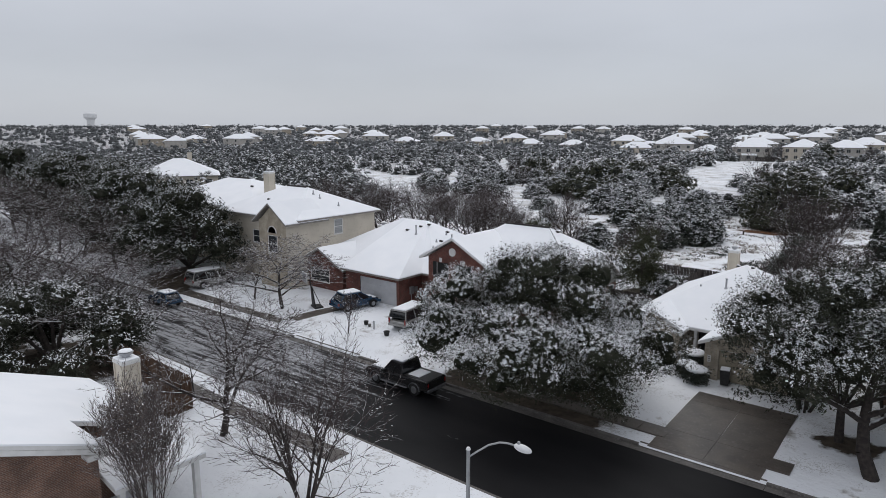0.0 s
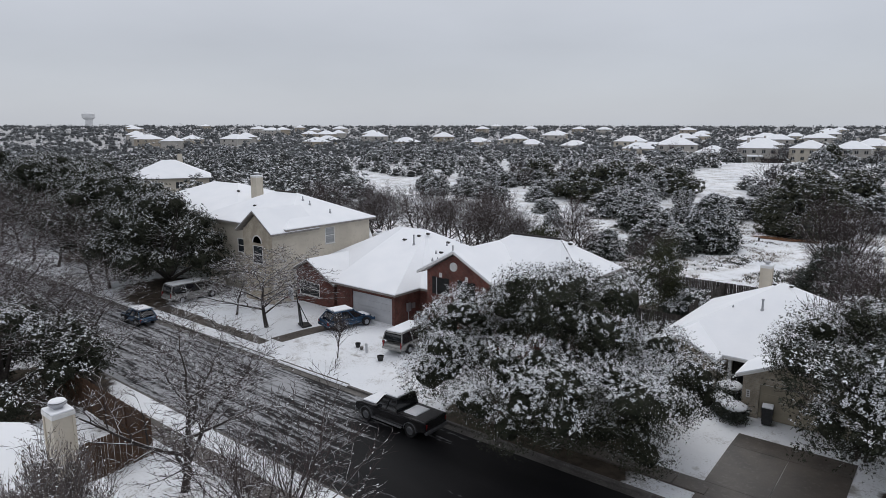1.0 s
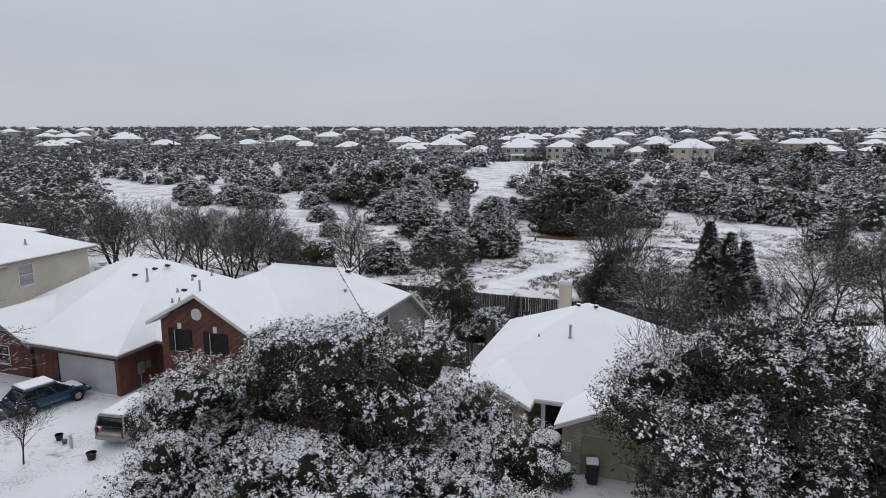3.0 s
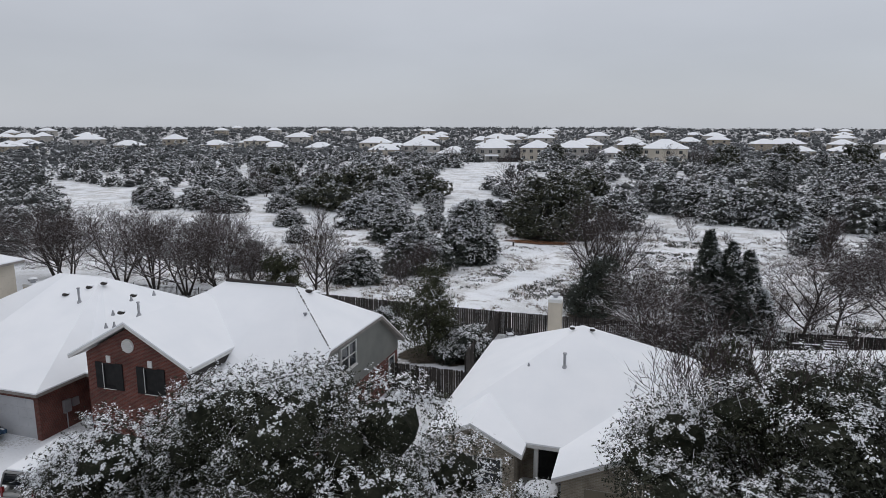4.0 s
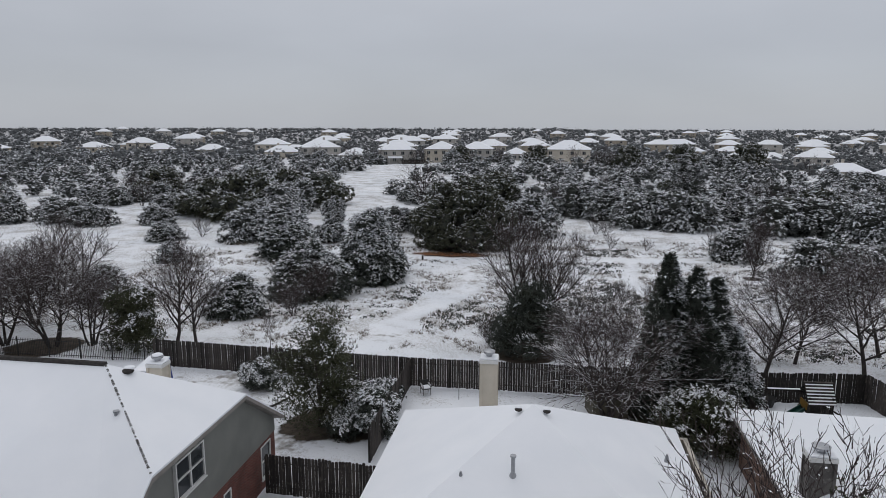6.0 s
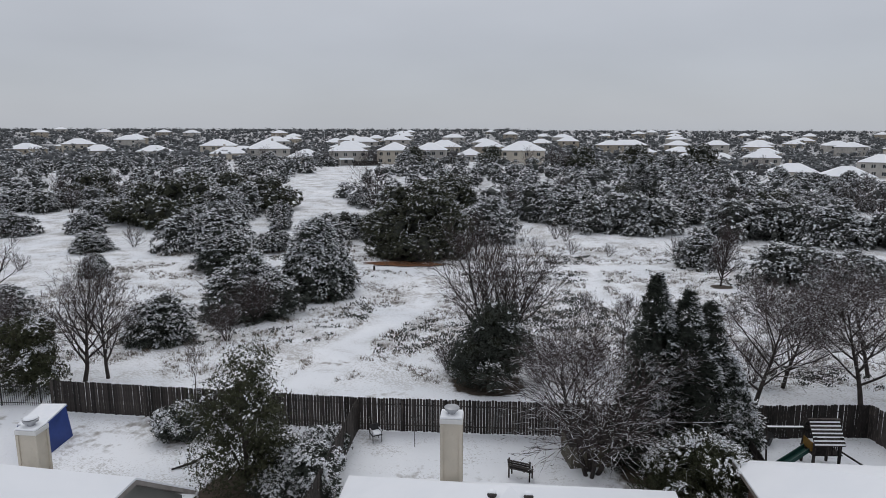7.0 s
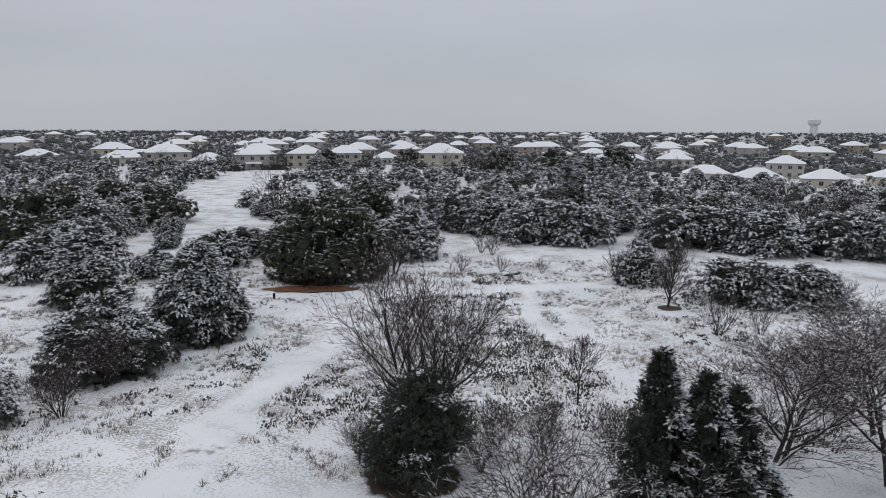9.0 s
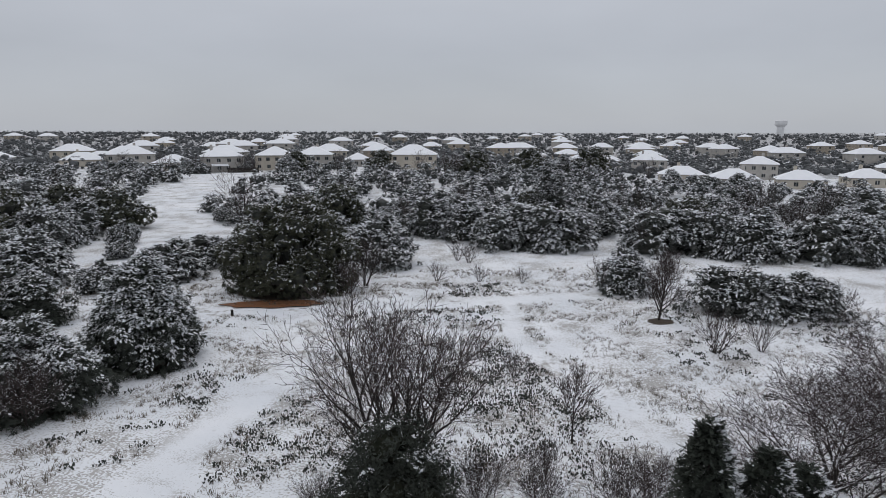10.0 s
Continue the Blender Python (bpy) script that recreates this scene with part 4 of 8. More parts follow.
def evergreen(name, label, seed, rx, ry, z0, z1, leaves=5000, blobs=34, r=1.5, leaf=None, trunk=0.28, limbs=7, lifted=None, sloped=None, **more):
    rnd = random.Random(seed)
    t = thing(name, label, "tree")
    heap = oak_blobs(rnd, rx, ry, z0, z1, blobs, r)
    if lifted:                                   # no low boughs on the west side
        heap = [b for b in heap if b[0] > lifted[0] or b[2] > lifted[1] - 0.18 * (b[0] - lifted[0])]
    if sloped:                                   # the head falls away on one side
        heap = [b for b in heap if b[2] + 0.8 * b[3] < z1 - sloped[2] * max(0.0, -(b[0] * sloped[0] + b[1] * sloped[1])) ** 2]
    stout, thin = [], []
    fork = Vector((rnd.uniform(-0.2, 0.2), rnd.uniform(-0.2, 0.2), max(0.6, z0 * 0.75)))
    stout.append((0, 0, -0.2, *fork, trunk * 1.25, trunk))
    for k in range(limbs):
        b = heap[k * len(heap) // limbs]
        mid_pt = fork.lerp(Vector(b[:3]), 0.5) + Vector((rnd.uniform(-0.4, 0.4), rnd.uniform(-0.4, 0.4), 0.5))
        stout.append((*fork, *mid_pt, trunk * 0.62, trunk * 0.42))
        stout.append((*mid_pt, *b[:3], trunk * 0.42, trunk * 0.16))
        for _ in range(2):
            c = heap[rnd.randrange(len(heap))]
            if (Vector(c[:3]) - mid_pt).length < rx * 0.8:
                stout.append((*mid_pt, *c[:3], trunk * 0.22, trunk * 0.08))
    part_of("trunk", tubes_mesh("trunk", stout, BARK), t)
    crown_parts(t, seed, heap, leaves, leaf or LEAF_OAK, **more)
    return t


def kites(base, axis, side, length, width):
    """Loose kite-shaped sprays from arrays: where each begins, which way it runs, its flat side, its length and half width."""
    mid_pt = base + axis * (length * 0.58)
    return np.stack([base, mid_pt + side * width, base + axis * length, mid_pt - side * width], 1)


def boughs_of(rng, tips, ways, reach, fans, droop, fat, snow, skirt=1.0, load=0.85, grains=1):
    """Boughs that end at tips and run out along ways: fingers of leaves that droop, leaves hanging under them, and snow along the upper ones."""
    k = len(tips)
    heading = np.arctan2(ways[:, 1], ways[:, 0])[:, None] + rng.uniform(-1.35, 1.35, (k, fans)) + rng.normal(0, 0.25, (k, 1))
    rise = ways[:, 2:3] * 0.75 - droop + rng.normal(0, 0.16, (k, fans))
    axis = np.stack([np.cos(heading), np.sin(heading), rise], -1).reshape(-1, 3)
    axis /= np.linalg.norm(axis, axis=1)[:, None]
    side = np.stack([-np.sin(heading), np.cos(heading), rng.normal(0, 0.45, (k, fans))], -1).reshape(-1, 3)
    side /= np.linalg.norm(side, axis=1)[:, None]
    ln = (reach * rng.uniform(0.55, 1.15, (k, fans))).reshape(-1, 1)
    base = np.repeat(tips - ways * reach * 0.55, fans, 0) + rng.normal(0, 0.20 * reach, (k * fans, 3)) * np.array([1, 1, 0.6])
    leaf = [kites(base, axis, side, ln, ln * fat * rng.uniform(0.7, 1.2, (k * fans, 1)))]
    hang = rng.random(k * fans) < skirt
    low = axis[hang] * 0.55 + np.array([0, 0, -0.75])
    low /= np.linalg.norm(low, axis=1)[:, None]
    leaf.append(kites(base[hang] + axis[hang] * ln[hang] * 0.3, low, side[hang], ln[hang] * 0.8, ln[hang] * fat * 1.15))
    pick = np.repeat(np.nonzero(np.repeat(snow, fans) & (rng.random(k * fans) < load))[0], grains)
    n = len(pick)
    lie = axis[pick] + np.array([0, 0, -0.22]) + rng.normal(0, 0.12 + 0.12 * (grains > 1), (n, 3))
    lie /= np.linalg.norm(lie, axis=1)[:, None]
    part_way = rng.uniform(0.0, 0.3 if grains == 1 else 0.75, (n, 1))
    small = 1.0 if grains == 1 else 0.72
    start = base[pick] + axis[pick] * ln[pick] * part_way + side[pick] * ln[pick] * fat * (grains > 1) * rng.uniform(-0.6, 0.6, (n, 1)) + np.repeat(ways, fans, 0)[pick] * (0.10 * reach) + np.array([0, 0, 0.12 * reach])
    white = kites(start, lie, side[pick], ln[pick] * small * rng.uniform(0.6, 1.0, (n, 1)), ln[pick] * fat * small * rng.uniform(0.6, 1.15, (n, 1)))
    return np.concatenate(leaf), white


def loaded(rng, tips, ways, share, clump=1.3, seed=0):
    """Which boughs bear snow: the high and upward ones, in clumps."""
    height = (tips[:, 2] - tips[:, 2].min()) / (np.ptp(tips[:, 2]) + 1e-6)
    bias = 0.55 * ways[:, 2] + 0.6 * np.minimum(1.0, height * 1.6) + 0.45 * patches(tips, seed, clump) + rng.normal(0, 0.22, len(tips))
    return bias > np.quantile(bias, 1 - share)


def lumps_of(rng, balls, rings=3, sides=7):
    """Closed lumps added inside crowns to stand for their shaded leaves, as loose triangles. balls: x, y, z, radius,
    squash.
    """
    b = np.array(balls, dtype=np.float64)
    lat = np.linspace(-math.pi / 2, math.pi / 2, rings + 2)
    grid = np.zeros((len(b), rings + 2, sides, 3))
    for i, a in enumerate(lat):
        for j in range(sides):
            q = (j + 0.5 * (i % 2)) * math.tau / sides
            grid[:, i, j] = (math.cos(a) * math.cos(q), math.cos(a) * math.sin(q), math.sin(a))
    grid[:, 1:-1] *= rng.uniform(0.78, 1.18, (len(b), rings, sides, 1))
    grid = grid * b[:, None, None, 3:4] * np.stack([np.ones(len(b)), np.ones(len(b)), b[:, 4]], -1)[:, None, None, :] + b[:, None, None, :3]
    nxt = np.roll(grid, -1, axis=2)
    one = np.stack([grid[:, :-1], nxt[:, :-1], nxt[:, 1:]], -2).reshape(-1, 3, 3)
    two = np.stack([grid[:, :-1], nxt[:, 1:], grid[:, 1:]], -2).reshape(-1, 3, 3)
    return np.concatenate([one, two])


def juniper_form(rng, radius, height, count, tops=1, power=0.7, low=0.06):
    """Tips and directions of a juniper's boughs, and the balls of its shaded heart."""
    tips, ways, balls = [], [], []
    heads = [(0.0, 0.0, 1.0)] + [(*(rng.uniform(-0.5, 0.5, 2) * radius), rng.uniform(0.66, 0.94)) for _ in range(tops - 1)]
    shrink = 1.0 if tops == 1 else 0.8
    for n, (hx, hy, hh) in enumerate(heads):
        k = count // tops
        h = low + (0.985 - low) * rng.random(k) ** 1.12
        a = rng.uniform(0, math.tau, k)
        lobe = 1 + 0.16 * np.sin(a * 2 + n * 1.7 + h * 5) + 0.10 * np.sin(a * 5 - n + h * 9)
        r = radius * shrink * (1 - h ** 1.7) ** power * lobe * rng.uniform(0.74, 1.04, k) + 0.05
        z = height * hh * h
        tips.append(np.stack([hx + np.cos(a) * r, hy + np.sin(a) * r, np.maximum(z, 0.18)], -1))
        ways.append(np.stack([np.cos(a), np.sin(a), (h ** 2) * 0.9], -1))
        for f in (0.12, 0.34, 0.56, 0.76):
            balls.append((hx, hy, height * hh * f, max(0.15, radius * shrink * (1 - f ** 1.7) ** power * 0.5), min(1.6, height * hh * 0.17 / max(0.15, radius * shrink * (1 - f ** 1.7) ** power * 0.58))))
    tips, ways = np.concatenate(tips), np.concatenate(ways)
    return tips, ways / np.linalg.norm(ways, axis=1)[:, None], balls


def oak_form(rng, rnd, rx, ry, z0, z1, blobs, r, count):
    """The same for a round-headed oak."""
    heap = oak_blobs(rnd, rx, ry, z0, z1, blobs, r)
    tips, ways = shell_points(rng, heap, count, deep=0.9)
    return tips, ways, [(x * 0.92, y * 0.92, z * 0.95, q * 0.55, sq) for x, y, z, q, sq in heap] + [(0, 0, z0 + (z1 - z0) * 0.4, min(rx, ry) * 0.34, (z1 - z0) * 0.22 / (min(rx, ry) * 0.34))]


def hang_crown(t, seed, form, reach, fans, droop, fat, snow, leaf, white, clump=1.3, skirt=1.0, load=0.85, heart=None, grains=2):
    rng = np.random.default_rng(seed)
    tips, ways, balls = form
    leaves, flakes = boughs_of(rng, tips, ways, reach, fans, droop, fat, loaded(rng, tips, ways, snow, clump, seed), skirt, load, grains)
    part_of("crown", quads_mesh("crown", leaves, leaf), t, "dark evergreen leaves")["kind"] = "stuff"
    part_of("snow", quads_mesh("snow", flakes, white), t, "white snow along the boughs")["kind"] = "stuff"
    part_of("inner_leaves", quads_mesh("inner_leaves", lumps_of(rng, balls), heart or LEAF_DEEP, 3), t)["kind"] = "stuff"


def cedar(name, label, seed, radius, height, count=220, reach=0.95, fans=7, tops=1, power=0.7, snow=0.5, droop=0.32, fat=0.24, leaf=None, white=None, clump=1.3, skirt=0.6):
    """A juniper: boughs that sweep out and droop from a leader, in a cone or a broad heap."""
    rng = np.random.default_rng(seed)
    t = thing(name, label, "tree")
    form = juniper_form(rng, radius, height, count, tops, power)
    part_of("trunk", tubes_mesh("trunk", [(0, 0, -0.1, 0, 0, height * 0.8, 0.05 + height * 0.016, 0.03)] + [(0, 0, max(0.1, p[2] * 0.7), *(p - w * reach * 0.4), 0.03, 0.012) for p, w in zip(form[0][::6], form[1][::6])], BARK), t)
    hang_crown(t, seed, form, reach, fans, droop, fat, snow, leaf or LEAF_CEDAR, white or SCRUB_SNOW, clump, skirt)
    return t


def round_oak(name, label, seed, rx, ry, z0, z1, blobs=30, r=1.2, count=260, reach=0.8, fans=6, snow=0.4, droop=0.30, fat=0.36, leaf=None, trunk=0.2, load=0.7, clump=1.0, white=None):
    """A live oak with a heaped round crown."""
    rnd, rng = random.Random(seed), np.random.default_rng(seed)
    t = thing(name, label, "tree")
    form = oak_form(rng, rnd, rx, ry, z0, z1, blobs, r, count)
    limbs = [(0, 0, -0.2, 0.1, 0.0, z0 + 0.9, trunk * 1.2, trunk)]
    for p in form[0][::max(1, count // 14)]:
        limbs.append((0.1, 0.0, z0 + 0.8, *(p * 0.8 + np.array([0, 0, 0.3])), trunk * 0.5, trunk * 0.12))
    part_of("trunk", tubes_mesh("trunk", limbs, BARK), t)
    hang_crown(t, seed, form, reach, fans, droop, fat, snow, leaf or LEAF_OAK, white or SCRUB_SNOW, clump, 0.5, load)
    return t


def spired_cedar(name, label, seed, heads, snow=0.3):
    """Several dark spires grown together, with plumes that droop under snow. heads: x, y, height, reach."""
    rng = np.random.default_rng(seed)
    t = thing(name, label, "tree")
    tips, ways, balls, stout = [], [], [], []
    for hx, hy, h, reach in heads:
        p, w, b = juniper_form(rng, reach, h, int(150 * h), 1, 0.72, 0.03)
        at = np.array([hx, hy, 0.0])
        tips.append(p + at)
        ways.append(w)
        balls += [(x + hx, y + hy, z, q, k) for x, y, z, q, k in b]
        stout.append((hx, hy, -0.1, hx, hy, h * 0.9, 0.14, 0.03))
    tips, ways = np.concatenate(tips), np.concatenate(ways)
    part_of("trunk", tubes_mesh("trunk", stout, BARK), t)
    bias = 0.8 * ways[:, 0] + 0.3 * ways[:, 2] - 0.3 * ways[:, 1] + 0.5 * patches(tips, seed, 0.9) + rng.normal(0, 0.25, len(tips))
    leaves, flakes = boughs_of(rng, tips, ways, 0.30, 7, 0.05, 0.2, bias > np.quantile(bias, 1 - snow), 0.4, 0.8, 3)
    part_of("crown", quads_mesh("crown", leaves, NEAR_CEDAR), t, "dark green plumes")["kind"] = "stuff"
    part_of("snow", quads_mesh("snow", flakes, NEAR_SNOW), t, "white snow along the plumes")["kind"] = "stuff"
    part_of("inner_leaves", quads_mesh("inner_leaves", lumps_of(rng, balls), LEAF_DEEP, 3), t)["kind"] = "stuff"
    return t


def leafy_tree(name, label, seed, height, leaf, width=12.0, counts=(9, 7, 5, 3), wide=45.0, lift=0.07, radius=0.2, per=4, snow=0.3, size=(0.09, 0.18), lean=(0, 0), bare=0.3):
    """A tree whose leaves and snow hang on its own twigs, thin enough to look through."""
    rnd = random.Random(seed)
    rng = np.random.default_rng(seed)
    t = thing(name, label, "tree")
    stout, thin = grow(rnd, (0, 0, -0.15), (lean[0], lean[1], 1), height * 0.8, radius, counts, lift, wide, 0.012, bare)
    stout, thin = shaped(stout, thin, height, width)
    part_of("trunk", tubes_mesh("trunk", stout, BARK), t)
    part_of("twig_mass", tubes_mesh("twig_mass", thin, TWIG), t)["kind"] = "stuff"
    ends = np.array(thin)[:, 3:6]
    c = np.repeat(ends, per, 0) + rng.normal(0, 0.16, (len(ends) * per, 3))
    part_of("crown", quads_mesh("crown", flat_quads(rng, c, size[0], size[1], up=0.3), leaf), t, "thin dark evergreen leaves")["kind"] = "stuff"
    mark = patches(ends, seed, 0.9) + 0.5 * (ends[:, 2] - ends[:, 2].min()) / (np.ptp(ends[:, 2]) + 1e-6) + rng.normal(0, 0.15, len(ends))
    sp = ends[mark > np.quantile(mark, 1 - snow)]
    c = np.repeat(sp, 5, 0) + rng.normal(0, 0.13, (len(sp) * 5, 3)) + np.array([0, 0, 0.06])
    part_of("snow", quads_mesh("snow", flat_quads(rng, c, 0.07, 0.17, up=0.7), LEAF_SNOW), t, "clumps of white snow on the leaves")["kind"] = "stuff"
    return t


def place(t, x, y, turn=0.0, size=1.0, tall=None):
    t.matrix_world = pose(x, y, land(x, y), 0, 0, turn) @ Matrix.Diagonal((size, size, tall or size, 1))
    return t


def again(t, x, y, turn, size, tall=None):
    return copy_thing(t, pose(x, y, land(x, y), 0, 0, turn) @ Matrix.Diagonal((size, size, tall or size, 1)))

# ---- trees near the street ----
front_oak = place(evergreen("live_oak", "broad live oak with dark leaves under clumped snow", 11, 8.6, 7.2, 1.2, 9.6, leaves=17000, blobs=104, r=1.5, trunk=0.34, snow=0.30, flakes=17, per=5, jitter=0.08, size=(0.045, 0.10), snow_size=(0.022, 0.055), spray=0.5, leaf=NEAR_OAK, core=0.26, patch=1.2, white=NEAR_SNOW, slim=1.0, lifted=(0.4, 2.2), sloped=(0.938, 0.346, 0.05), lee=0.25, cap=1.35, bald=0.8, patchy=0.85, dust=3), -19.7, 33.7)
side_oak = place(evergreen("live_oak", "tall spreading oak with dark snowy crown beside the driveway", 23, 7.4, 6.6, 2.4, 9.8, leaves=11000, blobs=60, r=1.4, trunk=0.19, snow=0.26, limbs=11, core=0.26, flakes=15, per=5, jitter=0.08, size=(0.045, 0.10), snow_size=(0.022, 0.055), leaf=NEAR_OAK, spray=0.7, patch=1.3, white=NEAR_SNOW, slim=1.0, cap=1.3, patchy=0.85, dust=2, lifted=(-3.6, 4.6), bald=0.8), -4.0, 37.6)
lean_oak = place(leafy_tree("oak_tree", "leaning oak with snow on its thin crown", 24, 9.6, LEAF_OAK, width=12.5, counts=(10, 8, 6, 3), radius=0.36, per=4, lean=(-0.22, 0.2)), -2.2, 34.7)
far_side_oak = place(leafy_tree("oak_tree", "brown-green oak with sparse leaves dusted with snow", 26, 8.8, LEAF_OLIVE, width=10.0, counts=(9, 7, 5, 3), radius=0.22, per=3, snow=0.2), 3.4, 36.8)
again(far_side_oak, 7.0, 37.5, 130, 1.05)
shoot_tree = place(bare_tree("bare_tree", "leafless tree with snowy shoots above the oaks", 27, 9.9, 8.5, stems=5, counts=(9, 9, 6), wide=36, lift=0.09, lean=0.16, radius=0.13, bare=0.3, fine=0.013), -6.2, 40.6, 0)
for x, y, a, s in ((1.5, 39.5, 130, 0.95), (4.6, 42.2, 40, 1.06), (8.0, 41.2, 250, 1.08), (-2.4, 42.4, 310, 0.95), (11.5, 39.5, 80, 1.1), (7.0, 36.5, 190, 1.08)):
    again(shoot_tree, x, y, a, s)
again(far_side_oak, -1.4, 42.5, 220, 0.85)
again(far_side_oak, 8.5, 45.5, 300, 1.0)
west_oak = place(evergreen("live_oak", "large rounded live oak dusted with snow", 31, 6.5, 6.2, 1.6, 11.3, leaves=4600, blobs=52, r=1.55, trunk=0.33, snow=0.34, size=(0.10, 0.21), snow_size=(0.06, 0.12), flakes=6, per=4, spray=0.6, jitter=0.12, core=0.26, cap=1.1), -64.4, 36.4)
corner_oak = place(evergreen("live_oak", "low snowy oak at the south side of the street", 37, 6.0, 6.0, 0.5, 7.0, leaves=6000, blobs=46, r=1.4, trunk=0.26, snow=0.30, per=4, core=0.26, spray=0.7, jitter=0.09, size=(0.07, 0.16), snow_size=(0.06, 0.15)), -47.4, 16.6)

street_tree = place(bare_tree("bare_tree", "leafless spreading street tree on the snowy verge", 5, 8.7, 10.6, stems=1, counts=(10, 11, 8, 4), wide=48, lift=0.09, radius=0.21, bare=0.16, fine=0.012, twig=TWIG_SNOWY, snow=0.06), -30.0, 18.2, 40)
verge_tree = place(bare_tree("bare_tree", "leafless multi-stemmed tree with snow on its branches", 8, 7.8, 9.6, stems=6, counts=(9, 9, 6), wide=42, lift=0.05, lean=0.18, radius=0.13, bare=0.2, fine=0.011), -21.2, 16.6, 0)
myrtle = place(bare_tree("crape_myrtle", "upright leafless shrub with many thin stems and seed heads", 9, 6.9, 4.0, stems=20, counts=(9, 7, 4), wide=24, lift=0.09, lean=0.09, radius=0.05, twig=TWIG_FROSTED, snow=0.05, berries=1500, bare=0.4, fine=0.009), -24.0, 11.2, 0)
lawn_tree = place(bare_tree("bare_tree", "low wide leafless tree on the front lawn", 14, 6.6, 12.2, counts=(11, 10, 7, 4), wide=52, lift=0.03, radius=0.19, bare=0.28, snow=0.16, twig=TWIG_SNOWY, fine=0.016), -47.4, 35.5, 10)
lawn_tree_b = place(bare_tree("bare_tree", "small leafless tree on the front lawn", 15, 4.6, 5.2, counts=(8, 7, 5), wide=50, radius=0.10), -52.2, 35.9, 70)
young_tree = place(bare_tree("young_tree", "slim leafless young tree on the snowy lawn", 16, 3.5, 2.7, counts=(18, 8, 4), wide=36, lift=0.10, radius=0.05, bare=0.34), -37.5, 34.3, 0)
west_bare = place(bare_tree("bare_tree", "wide leafless tree beside the street", 17, 8.6, 12.5, counts=(10, 8, 7, 4), wide=48, lift=0.06, radius=0.18, bare=0.22, fine=0.016), -57.5, 21.2, 0)
for x, y, a, s in ((-66.5, 21.0, 90, 1.0), (-76, 34.0, 200, 1.0), (-50.5, 20.6, 30, 0.85), (-75, 20.5, 0, 1.05), (-86, 34.5, 70, 1.0), (-45.5, 21.0, 210, 0.9), (-62, 20, 260, 1.0), (-54, 14, 130, 1.0), (-71, 33.6, 320, 0.85), (-85, 20.0, 140, 1.0), (-98, 35, 250, 1.1), (-92, 34, 20, 1.0), (-105, 34.5, 100, 1.05), (-113, 36, 200, 1.1), (-80, 35.5, 150, 0.95), (-66, 14, 300, 1.0), (-96, 20, 30, 1.0)):
    again(west_bare, x, y, a, s)
for x, y, a, s in ((-58, 12, 30, 1.0), (-106, 46, 10, 1.1), (-72, 13, 200, 1.05), (-120, 54, 60, 1.05), (-60, 2, 20, 1.0), (-101, 53, 20, 0.6), (-73, 38.5, 250, 1.05), (-82, 39.5, 40, 1.1), (-97, 43.4, 110, 1.1), (-107, 40.5, 300, 1.15), (-116, 45, 60, 1.2), (-128, 41, 10, 1.3)):
    again(west_oak, x, y, a, s)

# ---- yard trees behind the houses ----
yard_holly = place(evergreen("evergreen_tree", "upright broadleaf evergreen in the back yard", 51, 2.6, 2.5, 0.6, 6.9, leaves=2600, blobs=30, r=0.8, trunk=0.10, snow=0.10, leaf=LEAF_OLIVE, limbs=7, spray=0.9, jitter=0.09, per=5, size=(0.06, 0.13), snow_size=(0.06, 0.12)), -24.2, 60.4)
shrub_a = place(evergreen("snowy_shrub", "rounded evergreen shrub bent under snow", 53, 1.9, 1.8, 0.1, 2.7, leaves=1400, blobs=20, r=0.7, trunk=0.06, snow=0.40, leaf=LEAF_CEDAR, limbs=4), -21.6, 60.2)
again(shrub_a, -21.4, 63.4, 80, 0.7)
again(shrub_a, -29.6, 65.2, 140, 0.75)
corner_holly = place(evergreen("evergreen_tree", "tall green holly behind the back fence", 55, 2.0, 2.0, 0.3, 5.7, leaves=2000, blobs=26, r=0.85, trunk=0.1, snow=0.12, leaf=LEAF_OLIVE, limbs=5), -41.8, 70.2)
tall_cedar = place(spired_cedar("cedar_tree", "tall dark cedar of several spires with snow on its plumes", 57, [(-1.7, 0.2, 9.4, 1.55), (-0.25, 0.0, 8.7, 1.7), (0.85, 0.2, 8.1, 1.6), (1.7, -0.3, 5.6, 1.6), (-0.9, 1.1, 7.8, 1.5), (-2.3, -0.4, 5.6, 1.4), (0.4, -1.1, 5.8, 1.6)], snow=0.24), -3.9, 65.0)
berry_shrub = place(evergreen("snowy_shrub", "tall evergreen shrub speckled with snow", 59, 2.5, 2.2, 0.1, 3.8, leaves=3200, blobs=26, r=0.9, trunk=0.08, snow=0.22, leaf=LEAF_OLIVE, limbs=4, spray=0.4, per=4, jitter=0.06, size=(0.05, 0.11), snow_size=(0.06, 0.13)), -4.5, 60.8)
yard_bare = place(bare_tree("bare_tree", "leafless arching tree with snow on every branch", 61, 7.6, 11.0, stems=5, counts=(12, 10, 6), wide=40, lift=-0.02, lean=0.2, radius=0.17, bare=0.2, snow=0.05, fine=0.014, twig=TWIG), -8.6, 63.2, 0)
right_bare = place(bare_tree("bare_tree", "leafless tree with a broad fan of reddish twigs", 63, 8.0, 8.8, counts=(12, 10, 8, 4), wide=44, lift=0.07, lean=0.1, radius=0.15, twig=TWIG, bare=0.2, fine=0.013), 1.9, 72.0, 0)
again(right_bare, 8.4, 72.9, 120, 1.05)
again(right_bare, 14.5, 74.5, 220, 1.0)
again(right_bare, 5.2, 76.0, 300, 0.9)
again(right_bare, 21.0, 77.0, 10, 1.0)
